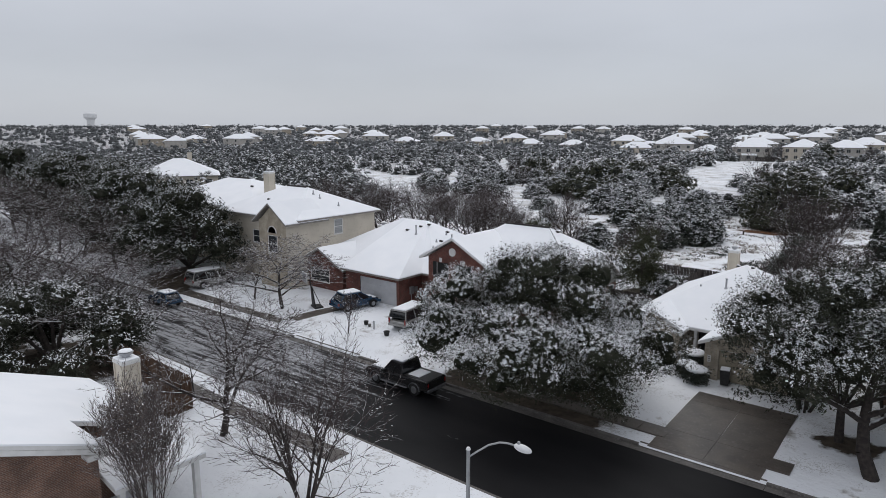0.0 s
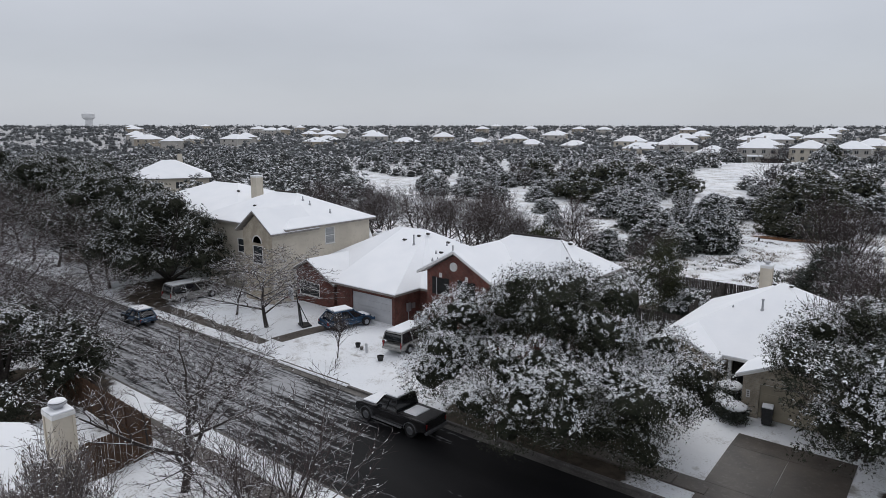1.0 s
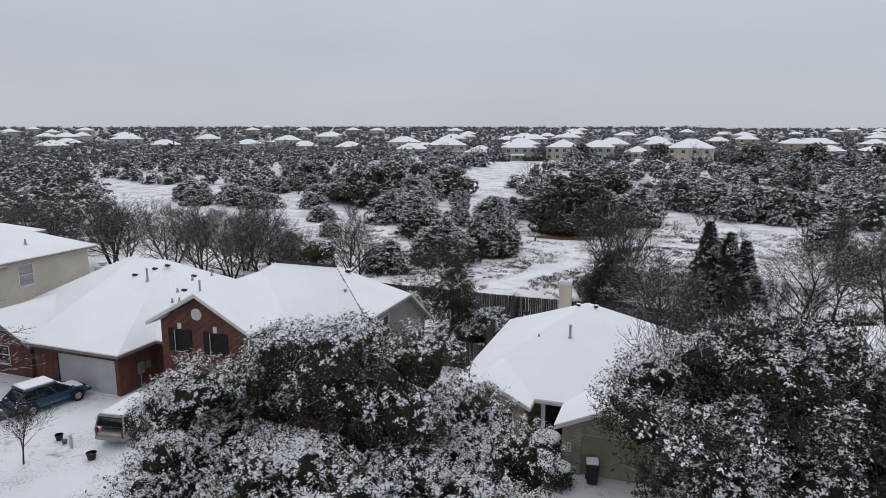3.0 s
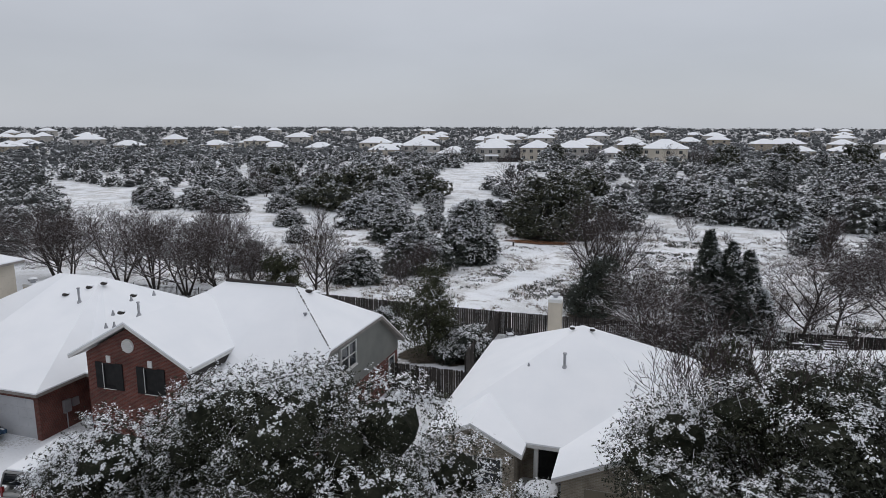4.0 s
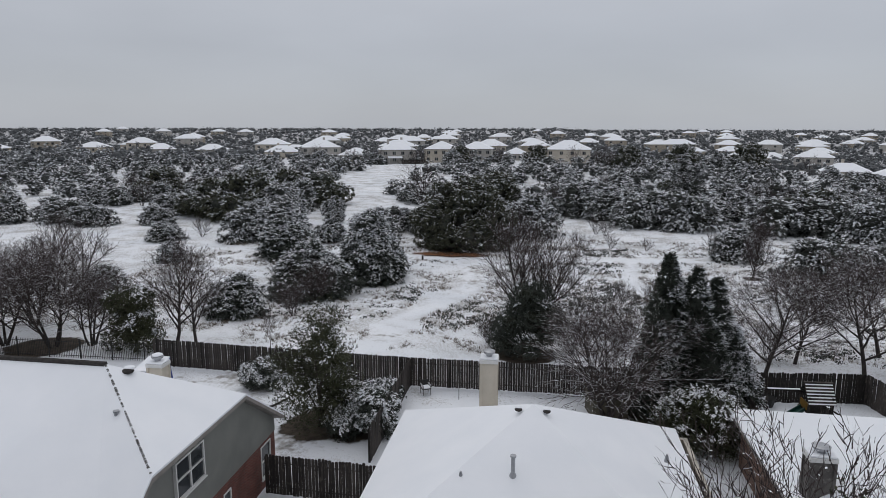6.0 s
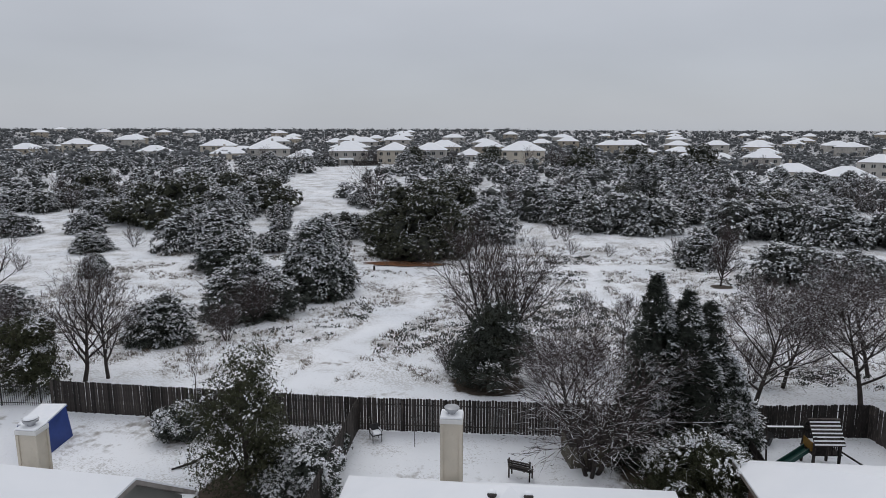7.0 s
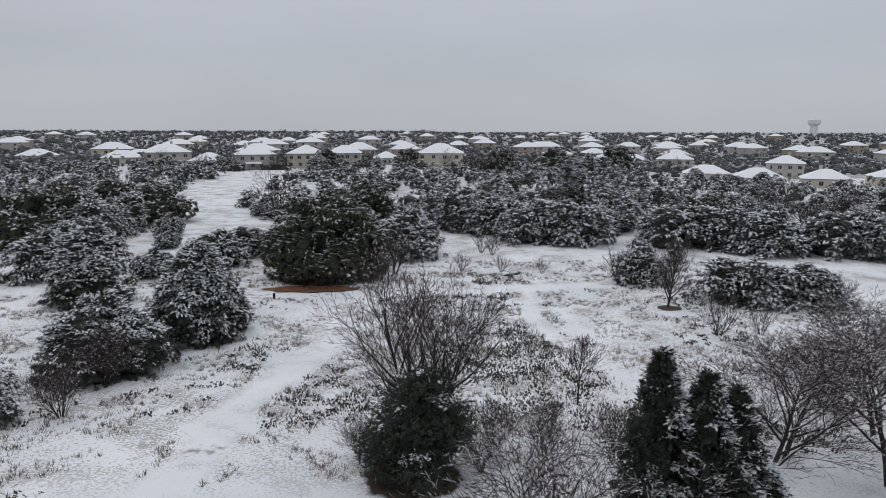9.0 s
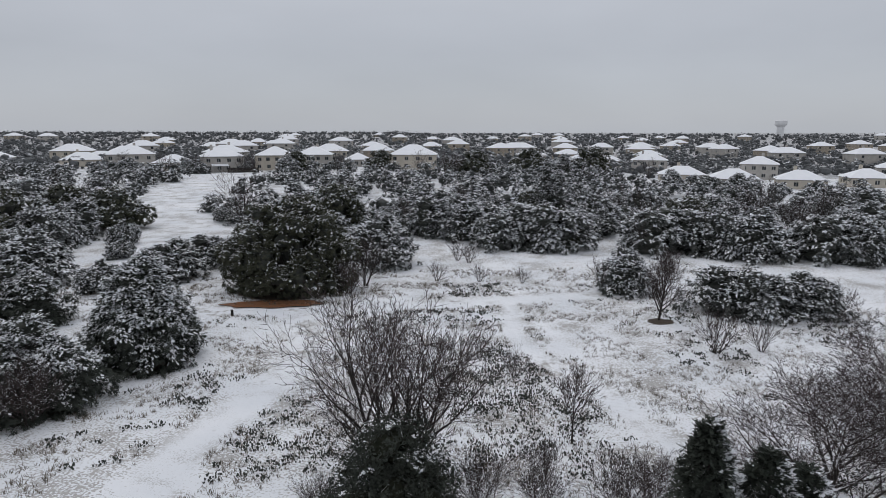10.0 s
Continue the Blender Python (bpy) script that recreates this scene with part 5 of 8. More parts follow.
for x, y, a, s in ((11.5, 69.5, 40, 0.95), (12, 79, 160, 1.0), (9.5, 61.5, 200, 0.85), (14, 62, 310, 0.9)):
    again(right_bare, x, y, a, s)
path_holly = place(evergreen("evergreen_tree", "dark green juniper beside the trail", 65, 3.1, 3.0, 0.0, 5.4, leaves=5000, blobs=40, r=0.95, trunk=0.12, snow=0.04, leaf=LEAF_CEDAR, core=0.26, limbs=5, spray=0.5, jitter=0.07, per=4, size=(0.07, 0.15), snow_size=(0.06, 0.14)), -13.6, 75.2)
path_bare = place(bare_tree("bare_tree", "leafless many-stemmed tree behind a dark juniper", 67, 10.4, 9.6, stems=4, counts=(12, 10, 8), wide=44, lift=0.06, lean=0.16, radius=0.2, bare=0.3, fine=0.014), -13.3, 78.4, 0)
fence_bare = place(bare_tree("bare_tree", "leafless spreading tree by the iron fence", 69, 7.6, 10.0, stems=4, counts=(11, 11, 8), wide=46, lift=0.06, lean=0.22, radius=0.2, bare=0.24, fine=0.013), -48.4, 70.2, 0)
for x, y, a, s in ((-52.3, 69.9, 100, 1.0), (-45.8, 71.0, 210, 0.8), (-57, 71, 50, 1.05), (-62, 72, 160, 1.1), (-67, 70, 20, 1.0), (-55, 76, 250, 1.0), (-72, 73, 90, 1.1), (-78, 68, 200, 1.1)):
    again(fence_bare, x, y, a, s)
pair_bare = place(bare_tree("bare_tree", "slim leafless tree standing in the snow", 71, 8.5, 6.2, counts=(14, 10, 6, 3), wide=40, lift=0.08, radius=0.15, bare=0.2, fine=0.012), -39.9, 72.6, 0)
again(pair_bare, -38.7, 73.3, 140, 0.85)
sapling = place(bare_tree("sapling", "thin leafless sapling by the fence", 73, 3.7, 1.6, counts=(12, 5, 3), wide=30, lift=0.12, radius=0.035, bare=0.3), -32.1, 72.0, 0)
again(young_tree, -3.4, 84.4, 60, 1.3)

# ---- meadow ----
big_oak = place(round_oak("live_oak", "big dark live oak beside the muddy puddle", 75, 8.0, 5.6, 0.1, 11.6, blobs=125, r=1.4, count=4200, reach=0.46, fans=6, snow=0.55, fat=0.34, trunk=0.34, load=0.30, leaf=LEAF_OLIVE_DARK, clump=0.9), -24.8, 124.6)
junipers = [
    place(cedar("juniper", "broad juniper with boughs weighed down by snow", 81, 5.0, 8.4, count=1500, reach=0.6, fans=8, tops=4, power=0.58, snow=0.72), -32.7, 102.6),
    place(cedar("juniper", "broad dark juniper with snowy boughs", 83, 4.3, 6.2, count=1300, reach=0.56, fans=8, tops=5, power=0.55, snow=0.5), -36.7, 93.2),
    place(cedar("juniper", "low spreading juniper covered in snow", 85, 2.8, 4.1, count=800, reach=0.48, fans=7, tops=4, power=0.5, snow=0.75), -39.4, 82.0),
]
thicket = place(bare_tree("bare_shrub", "dense leafless thicket dusted with snow", 87, 3.6, 4.0, stems=10, counts=(8, 6, 3), wide=36, lift=0.05, lean=0.2, radius=0.05, bare=0.1), -34.9, 83.4, 0)
again(thicket, -35.0, 89.5, 90, 1.3)
again(thicket, -52.0, 80.5, 30, 0.9)
for x, y, a, s in ((-10.4, 75.2, 20, 0.75), (-9.4, 78.0, 120, 0.8), (-7.0, 76.5, 220, 0.7), (-6.0, 80.0, 300, 0.6), (-16.6, 77.5, 60, 0.6), (-1.5, 77.5, 10, 0.7), (0.6, 76.2, 200, 1.0), (-3.6, 75.8, 90, 0.95), (3.6, 76.8, 150, 0.9)):
    again(thicket, x, y, a, s)
again(junipers[2], -55.3, 86.0, 70, 0.95)
again(junipers[2], -61.9, 108.2, 140, 0.7)
again(junipers[2], -72.9, 123.6, 200, 1.05, 0.75)
again(junipers[1], -48.4, 113.0, 100, 1.0)
again(junipers[2], -20.5, 124.0, 300, 0.8)
round_tree = place(bare_tree("round_bare_tree", "small round-headed leafless tree in the meadow", 89, 7.1, 4.0, counts=(26, 12, 8), wide=48, lift=0.05, radius=0.12, bare=0.16, fine=0.016), 12.0, 109.8, 0)
MID = [
    round_oak("live_oak", "small live oak powdered with snow", 91, 3.6, 3.4, 0.1, 5.2, blobs=26, r=1.1, count=640, reach=0.5, snow=0.88, leaf=LEAF_SCRUB, load=0.8),
    cedar("juniper", "snowy juniper in the scrub", 92, 3.4, 4.6, count=430, reach=0.62, fans=7, tops=4, power=0.5, snow=0.88, leaf=LEAF_SCRUB),
    cedar("juniper", "snowy juniper in the scrub", 93, 3.6, 3.9, count=430, reach=0.62, fans=7, tops=5, power=0.46, snow=0.88, leaf=LEAF_SCRUB),
    round_oak("live_oak", "dark live oak in the scrub", 94, 4.6, 4.2, 0.1, 5.8, blobs=30, r=1.3, count=900, reach=0.5, snow=0.5, leaf=LEAF_OLIVE_DARK, load=0.5),
    bare_tree("bare_tree", "grey leafless tree in the scrub", 95, 6.4, 6.0, stems=3, counts=(8, 5, 3), wide=40, lift=0.08, lean=0.18, radius=0.13, bare=0.2, fine=0.02),
    bare_tree("bare_shrub", "grey leafless shrub in the meadow", 96, 2.6, 2.8, stems=7, counts=(7, 5), wide=36, lift=0.05, lean=0.25, radius=0.05, bare=0.1, fine=0.016),
    cedar("juniper", "tall dark juniper above the scrub", 97, 4.0, 12.6, count=900, reach=0.7, fans=6, tops=3, power=0.7, snow=0.5, leaf=LEAF_SCRUB),
]
place(MID[0], -46.0, 125.5, 0, 0.8), place(MID[1], -59.7, 127.5, 30, 1.25), place(MID[2], 21.1, 110.6, 0, 1.25), place(MID[3], -79, 150, 0, 1.35, 1.5), place(MID[4], -30, 131, 0, 1.3), place(MID[5], 12.2, 123), place(MID[6], 14, 166, 0, 1.0)
NEAR_SPOTS = [  # kind, x, y, turn, size
    (1, 13.0, 122.8, 20, 0.85), (5, 10.4, 122.0, 60, 1.5), (1, 26.6, 111.0, 90, 0.75), (5, 30.2, 110.0, 10, 1.3), (5, 21.5, 116.5, 0, 1.2), (5, 24.0, 113.0, 0, 1.2), (5, 12.8, 100.0, 40, 1.5), (5, 16.7, 100.2, 140, 1.1),
    (5, -9.5, 101, 0, 0.8), (5, -4.5, 96, 0, 0.9), (5, -42, 97, 40, 1.2), (5, -8, 128, 10, 1.0), (5, -3, 127, 10, 0.9), (5, 2, 126, 10, 0.8), (5, -18.2, 122.5, 0, 1.6), (4, -16.5, 126.0, 0, 0.8),
]
WEST_SPOTS = [
    (5, -73.3, 110.0, 60, 0.95), (5, -68, 127, 70, 1.3), (3, -70, 148, 80, 1.25), (2, -64, 141, 0, 1.0), (1, -56, 131, 50, 1.15), (2, -88, 152, 30, 0.9),
    (2, -84, 139, 0, 0.75), (2, -94, 135.5, 60, 0.8), (2, -106, 141, 10, 1.0), (1, -112, 138, 10, 0.9), (2, -101, 139.5, 100, 0.9), (2, -122, 145, 150, 0.95), (4, -66, 96, 0, 1.0), (4, -72, 99, 50, 1.0), (4, -61, 84, 90, 0.9),
]
EAST_SPOTS = [
    (1, -14.4, 139.5, 0, 1.2), (5, -4.3, 140.5, 0, 1.2), (5, -2.9, 138.6, 0, 1.1), (4, 22.3, 144.0, 0, 0.7), (2, 9.5, 149, 0, 1.45), (2, 6.0, 151, 70, 1.2), (1, -1.5, 161.5, 40, 1.25), (1, -7.5, 162.5, 140, 1.2), (0, -12.5, 163, 0, 1.2),
    (2, 3.0, 160, 40, 1.2), (2, 27.5, 147, 90, 1.4), (0, 22, 160, 0, 1.3), (2, 33.5, 142.5, 0, 1.4), (1, 39, 141, 0, 1.25), (0, 45, 142, 0, 1.3), (2, 50.4, 137.5, 60, 1.4), (1, 57, 136, 200, 1.3), (4, -4, 287, 0, 1.1), (4, 6, 288, 90, 1.2),
]
for k, x, y, a, s in NEAR_SPOTS + WEST_SPOTS + EAST_SPOTS:
    again(MID[k], x, y, a, s)
for k, x, y, a, s in ((1, -108, 300, 0, 1.0), (0, -111, 313, 50, 1.0), (1, -90, 303, 80, 1.0), (2, -86, 300, 20, 1.0), (0, -69, 306, 0, 0.9), (1, -53, 305, 40, 1.1), (3, -51, 312, 0, 1.0), (0, -36, 318, 90, 1.1), (3, -18, 312, 0, 1.0), (1, 8, 305, 100, 1.0), (3, 18, 300, 0, 1.1), (0, 28, 310, 30, 1.2), (3, 40, 305, 60, 1.3), (1, 52, 300, 0, 1.3), (0, 62, 292, 10, 1.3), (3, 66, 310, 0, 1.5), (6, 48, 285, 0, 0.7), (1, 78, 262, 30, 1.0), (2, 84, 250, 0, 1.0), (1, 92, 244, 200, 1.0)):
    again(MID[k], x, y, a, s)
for x, y, a, s in ((-96, 297, 0, 1.0), (-84, 299, 120, 0.9), (-64, 301, 200, 1.0), (-70, 303, 40, 0.9), (-114, 305, 70, 1.0), (-34, 306, 10, 1.0), (10, 294, 30, 1.0), (86, 300, 130, 1.0), (-25, 200, 60, 0.9), (0, 190, 10, 0.9)):
    again(MID[4], x, y, a, s)
SCRUB_EDGE = [(-260, 205), (-160, 172), (-125, 163), (-105, 160), (-91, 158), (-75, 150), (-60, 136), (-46, 128), (-30, 134), (-25, 162), (-13, 164), (-2, 162), (6, 150), (13, 149), (23, 158), (27, 146), (34, 140), (42, 139), (50, 134), (90, 128), (200, 150)]
LANES = [((-42, 150), (-54, 175), 8.0), ((-53, 174), (-64, 196), 8.0), ((-64, 196), (-66, 240), 9.5), ((-66, 240), (-66, 300), 9.0), ((-104, 288), (14, 290), 7.0), ((-178, 279), (-205, 312), 7.0), ((-58, 143), (-50, 138), 4.5), ((-24, 150), (-18, 162), 5.0), ((-21, 190), (-15, 203), 5.0), ((-190, 200), (-172, 192), 7.0), ((-62, 205), (-48, 222), 6.0)]


def open_ground(x, y):
    """True where the meadow and its lanes keep free of scrub."""
    for (ax, ay), (bx, by) in zip(SCRUB_EDGE, SCRUB_EDGE[1:]):
        if ax <= x < bx and y < ay + (by - ay) * (x - ax) / (bx - ax) + 2.5:
            return True
    for (ax, ay), (bx, by), r in LANES:
        dx, dy = bx - ax, by - ay
        u = max(0.0, min(1.0, ((x - ax) * dx + (y - ay) * dy) / (dx * dx + dy * dy)))
        if math.hypot(x - ax - u * dx, y - ay - u * dy) < r + 1.5 + 2.0 * noise.noise(Vector((x * 0.08, y * 0.08, 1.7))):
            return True
    return False


def spaced(count, seed, spot, gap):
    """Places for trees, each at least gap from the last ones."""
    rng = np.random.default_rng(seed)
    cells, out, tries = {}, [], 0
    while len(out) < count and tries < count * 60:
        tries += 1
        x, y = spot(rng)
        key = (int(x // gap), int(y // gap))
        if any(math.hypot(x - a, y - b) < gap for i in (-1, 0, 1) for j in (-1, 0, 1) for a, b in cells.get((key[0] + i, key[1] + j), ())):
            continue
        cells.setdefault(key, []).append((x, y))
        out.append((x, y))
    return out


def mid_spot(rng):
    while True:
        x, y = rng.uniform(-120, 85), rng.uniform(128, 186)
        if not open_ground(x, y) and abs(x + 15) < 20 + 0.72 * (y - 20):
            return x, y


rnd = random.Random(4)
for x, y in spaced(120, 14, mid_spot, 5.6):
    k = rnd.choices((0, 1, 2, 3, 4), (4, 5, 5, 2, 2.4))[0]
    size = rnd.uniform(0.8, 1.25) if x < -20 else rnd.uniform(0.7, 1.1)
    again(MID[k], x, y, rnd.uniform(0, 360), size, size * rnd.uniform(0.8, 1.15))


def scrub_spot(rng):
    while True:
        x, y = rng.uniform(-300, 175), rng.uniform(150, 312)
        if (y > 186 or x < -112 or x > 84) and not open_ground(x, y) and abs(x + 15) < 30 + 0.9 * (y - 20) and not (x > 68 and y > 236 + (110 - x) * 0.35) and not (-140 < x < 45 and y > 292 and rng.random() < 0.8):
            return x, y


def wood_of_sprays(name, label, spots, seed, size, tall, tips, fans, reach, leaf, white, heart, snow=(0.35, 0.7), fat=0.36):
    """A wood too far off to count: crowns of sprays round lumpy hearts, in three meshes."""
    rng, rnd = np.random.default_rng(seed), random.Random(seed)
    leaves, flakes, hearts = [], [], []
    for x, y in spots:
        r, h = rng.uniform(*size), rng.uniform(*tall)
        if rng.random() < 0.6:
            p, w, balls = juniper_form(rng, r, h, tips, 2, 0.55)
            balls = balls[:2]
            droop = 0.32
        else:
            p, w, balls = oak_form(rng, rnd, r * 1.15, r * 1.15, 0.1, h, 7, r * 0.45, tips)
            balls = balls[-1:] + balls[:2]
            droop = 0.22
        at = np.array([x, y, land(x, y)])
        lf, sn = boughs_of(rng, p, w, reach, fans, droop, fat, loaded(rng, p, w, rng.uniform(*snow), 2.0, x), 0.35, 0.8)
        leaves.append(lf + at)
        flakes.append(sn + at)
        hearts.append(lumps_of(rng, balls, 2, 6) + at)
    t = thing(name, label, "woods", kind="stuff")
    for nm, c, m, k in (("leaves", leaves, leaf, 4), ("snow", flakes, white, 4), ("inner_leaves", hearts, heart, 3)):
        part_of(nm, quads_mesh(nm, np.concatenate(c), m, k), t)["kind"] = "stuff"


wood_of_sprays("scrub_woods", "snow-dusted evergreen scrub beyond the meadow", spaced(440, 3, scrub_spot, 6.6), 3, (2.4, 4.6), (3.4, 6.4), 60, 4, 1.1, LEAF_DUST_HAZE, SCRUB_SNOW, LEAF_DEEP_DUST_HAZE, (0.45, 0.9))


def west_spot(rng):
    while True:
        x, y = rng.uniform(-290, -84), rng.uniform(57, 190)
        if y < 15 - 0.85 * x:
            return x, y


wood_of_sprays("west_woods", "snowy woods behind the western houses", spaced(300, 6, west_spot, 5.6), 6, (2.6, 4.6), (5.0, 8.6), 60, 4, 1.1, LEAF_DUST_HAZE, SCRUB_SNOW, LEAF_DEEP_DUST_HAZE, (0.25, 0.65))

# ---- houses ----
def garage_door(parent, x0, x1, y, z0, z1, mat):
    """A sectional door: four panels, each with its raised fields."""
    d = thing("garage_door", "", "")
    for k in ("label", "category"):
        if k in d:
            del d[k]
    d.parent = parent
    h = (z1 - z0) / 4
    for i in range(4):
        w = (x1 - x0) / 8
        bm = box(x0, x1, y, y + 0.05, z0 + i * h + 0.006, z0 + (i + 1) * h - 0.006, 0.006)
        for k in range(8):
            box(x0 + k * w + 0.07, x0 + (k + 1) * w - 0.07, y - 0.012, y + 0.02, z0 + i * h + 0.1, z0 + (i + 1) * h - 0.1, bm=bm)
        part("door_panel", bm, mat, d)
    bm = bmesh.new()
    box(x0 - 0.12, x0, y - 0.03, y + 0.06, z0, z1 + 0.1, bm=bm)
    box(x1, x1 + 0.12, y - 0.03, y + 0.06, z0, z1 + 0.1, bm=bm)
    box(x0, x1, y - 0.03, y + 0.06, z1, z1 + 0.1, bm=bm)
    part("door_frame", bm, TRIM_WHITE, d)


def wall_run(parent, pts, z0, z1, mat, holes=None, thick=0.2, name="wall"):
    """Walls round a closed plan, outside to the right as one walks the points."""
    holes = holes or {}
    k = len(pts)
    for i in range(k):
        part(name, wall_panel(pts[i], pts[(i + 1) % k], z0, z1, thick, holes.get(i, ())), mat, parent)


# red brick house
red = thing("house", "red brick house with grey siding and snow covered roof", "house")
G0 = 0.3
wall_run(red, [(-46.0, 42.0), (-39.1, 42.0), (-39.1, 50.0), (-46.0, 50.0)], G0, 3.15, RED_BRICK, {0: [(1.9, 6.6, G0 + 0.1, 2.65)]})
garage_door(red, -44.1, -39.4, 42.1, 0.42, 2.62, GARAGE_WHITE)
part("wall", wall_panel((-53.2, 42.4), (-46.9, 42.4), G0, 2.75, 0.2, [(1.6, 4.4, 1.1, 2.4)], (3.15, 4.5)), RED_BRICK, red)
window(red, (-53.2, 42.4), (-46.9, 42.4), 1.6, 4.4, 1.1, 2.4)
part("wall", wall_panel((-46.9, 42.4), (-46.9, 50.0), G0, 2.75, 0.2), RED_BRICK, red)
part("wall", wall_panel((-53.2, 57.2), (-53.2, 42.4), G0, 3.0, 0.2), RED_BRICK, red)
part("wall", wall_panel((-36.5, 57.2), (-53.2, 57.2), G0, 3.0, 0.2), RED_BRICK, red)
part("wall", wall_panel((-39.1, 45.2), (-35.6, 45.2), G0, 3.0, 0.2), RED_BRICK, red)
part("wall", wall_panel((-35.6, 42.0), (-29.6, 42.0), G0, 5.65, 0.2, [(0.97, 1.73, 3.95, 5.2), (3.42, 4.18, 3.95, 5.2)], (2.8, 7.2)), RED_BRICK, red)
for u in (0.97, 3.42):
    w = window(red, (-35.6, 42.0), (-29.6, 42.0), u, u + 0.76, 3.95, 5.2, frame_mat=SCREEN_BLACK, glass=SCREEN_BLACK, mullion=False)
    for s in (u - 0.43, u + 0.77):
        part("shutter", box(s, s + 0.42, -0.06, -0.004, 3.9, 5.25, 0.01), SCREEN_BLACK, w, "black louvred shutter")
    part("trim_strip", box(u - 0.02, u + 0.02, -0.05, -0.031, 3.95, 5.2), TRIM_WHITE, w)
    part("trim_strip", box(u, u + 0.76, -0.09, -0.071, 3.9, 3.93), TRIM_WHITE, w)
    part("keystone", slab([(u + 0.26, -0.05, 5.6), (u + 0.5, -0.05, 5.6), (u + 0.5, 0.02, 5.6), (u + 0.26, 0.02, 5.6)], 0.34), TRIM_WHITE, w, "white keystone")
round_vent = part("round_vent", tube([(-33.0, 41.93, 6.22), (-33.0, 42.02, 6.22)], 0.34, 24), TRIM_WHITE, red, "white round louvred gable vent")
for k in range(5):
    part("louvre", box(-33.26, -32.74, 41.9, 41.932, 5.98 + 0.105 * k, 6.03 + 0.105 * k), TRIM_WHITE, round_vent)
part("wall", wall_panel((-35.6, 50.0), (-35.6, 42.0), G0, 5.65, 0.2), RED_BRICK, red)
# cheek wall under the gable's eave, its shade put into a dark colour
part("wall", wall_panel((-29.6, 42.0), (-29.6, 47.0), G0, 5.65, 0.2), CHEEK_DARK, red)
part("wall", wall_panel((-29.5, 42.3), (-27.5, 42.3), G0, 4.3, 0.2, (), (1.0, 4.85)), RED_BRICK, red)
part("wall", wall_panel((-27.5, 42.3), (-27.5, 45.0), G0, 4.3, 0.2), SIDING_GREY, red)
part("wall", wall_panel((-27.5, 42.1), (-24.5, 42.1), G0, 3.3, 0.2), RED_BRICK, red)
# east end: brick below, grey siding in the clipped gable above
part("wall", wall_panel((-24.5, 42.4), (-24.5, 55.3), G0, 2.6, 0.2, [(6.0, 6.8, 1.2, 2.3), (8.0, 8.6, 1.2, 2.2), (11.4, 12.4, 0.9, 2.45)]), RED_BRICK, red)
for u0, u1, z0, z1 in ((6.0, 6.8, 1.2, 2.3), (8.0, 8.6, 1.2, 2.2), (11.4, 12.4, 0.9, 2.45)):
    window(red, (-24.5, 42.4), (-24.5, 55.3), u0, u1, z0, z1)


def end_gable(x, z0):
    bm = bmesh.new()
    prof = [(42.3, z0), (55.3, z0), (55.3, 3.2), (51.95, 5.62), (45.6, 5.62), (42.3, 3.2)]
    a = [bm.verts.new((x, y, z)) for y, z in prof]
    b = [bm.verts.new((x - 0.2, y, z)) for y, z in prof]
    bm.faces.new(a)
    bm.faces.new(list(reversed(b)))
    for i in range(len(prof)):
        j = (i + 1) % len(prof)
        bm.faces.new((a[j], a[i], b[i], b[j]))
    bmesh.ops.recalc_face_normals(bm, faces=bm.faces)
    return bm


part("gable_siding", end_gable(-24.47, 2.6), SIDING_GREY, red, "grey painted siding")
big_window = window(red, (-24.38, 42.4), (-24.38, 55.3), 4.75, 6.6, 3.85, 5.25, glass=GLASS)
part("mullion", box(5.645, 5.705, -0.025, 0.07, 3.91, 5.19), TRIM_WHITE, big_window)
part("wall", wall_panel((-24.5, 55.3), (-36.5, 55.3), G0, 3.0, 0.2), RED_BRICK, red)
ye, ze, yr, zr = 42.4, 3.36, 48.8, 7.9
clip_z, clip_y0, clip_y1 = 5.7, 45.5, 51.98
xr0, xr1, xe = -32.2, -27.85, -24.1
roof_planes(red, [
    [(-36.0, 44.9, 5.44), (-29.6, 44.9, 5.44), (xr1, yr, zr), (xr0, yr, zr)],
    [(-29.6, ye, ze), (xe, ye, ze), (xe, clip_y0, clip_z), (xr1, yr, zr), (-29.6, 44.9, 5.44)],
    [(xe, 55.6, ze - 0.15), (-40.1, 55.6, ze - 0.15), (xr0, yr, zr), (xr1, yr, zr), (xe, clip_y1, clip_z)],
    [(xe, clip_y0, clip_z), (xe, clip_y1, clip_z), (xr1, yr, zr)],
    [(-40.1, 55.6, ze - 0.15), (-36.0, 44.9, 5.44), (xr0, yr, zr)],
])
roof_planes(red, gable_planes(-32.8, 3.55, 41.6, 47.6, 5.52, 0.545), TRIM_WHITE)
roof_planes(red, gable_planes(-28.5, 1.3, 41.9, 45.6, 4.35, 0.5))
roof_planes(red, [[(-37.0, 44.7, 3.15), (-53.6, 44.7, 3.15), (-47.0, 51.2, 6.8), (-43.5, 51.2, 6.8)], [(-53.6, 57.7, 3.15), (-37.0, 57.7, 3.15), (-43.5, 51.2, 6.8), (-47.0, 51.2, 6.8)],
                  [(-53.6, 44.7, 3.15), (-53.6, 57.7, 3.15), (-47.0, 51.2, 6.8)], [(-37.0, 57.7, 3.15), (-37.0, 44.7, 3.15), (-43.5, 51.2, 6.8)]])
roof_planes(red, [[(-46.4, 41.6, 3.15), (-38.7, 41.6, 3.15), (-43.5, 51.2, 6.78), (-46.4, 51.2, 6.78)], [(-38.7, 41.6, 3.15), (-38.7, 46.5, 3.15), (-43.5, 51.2, 6.78)]])
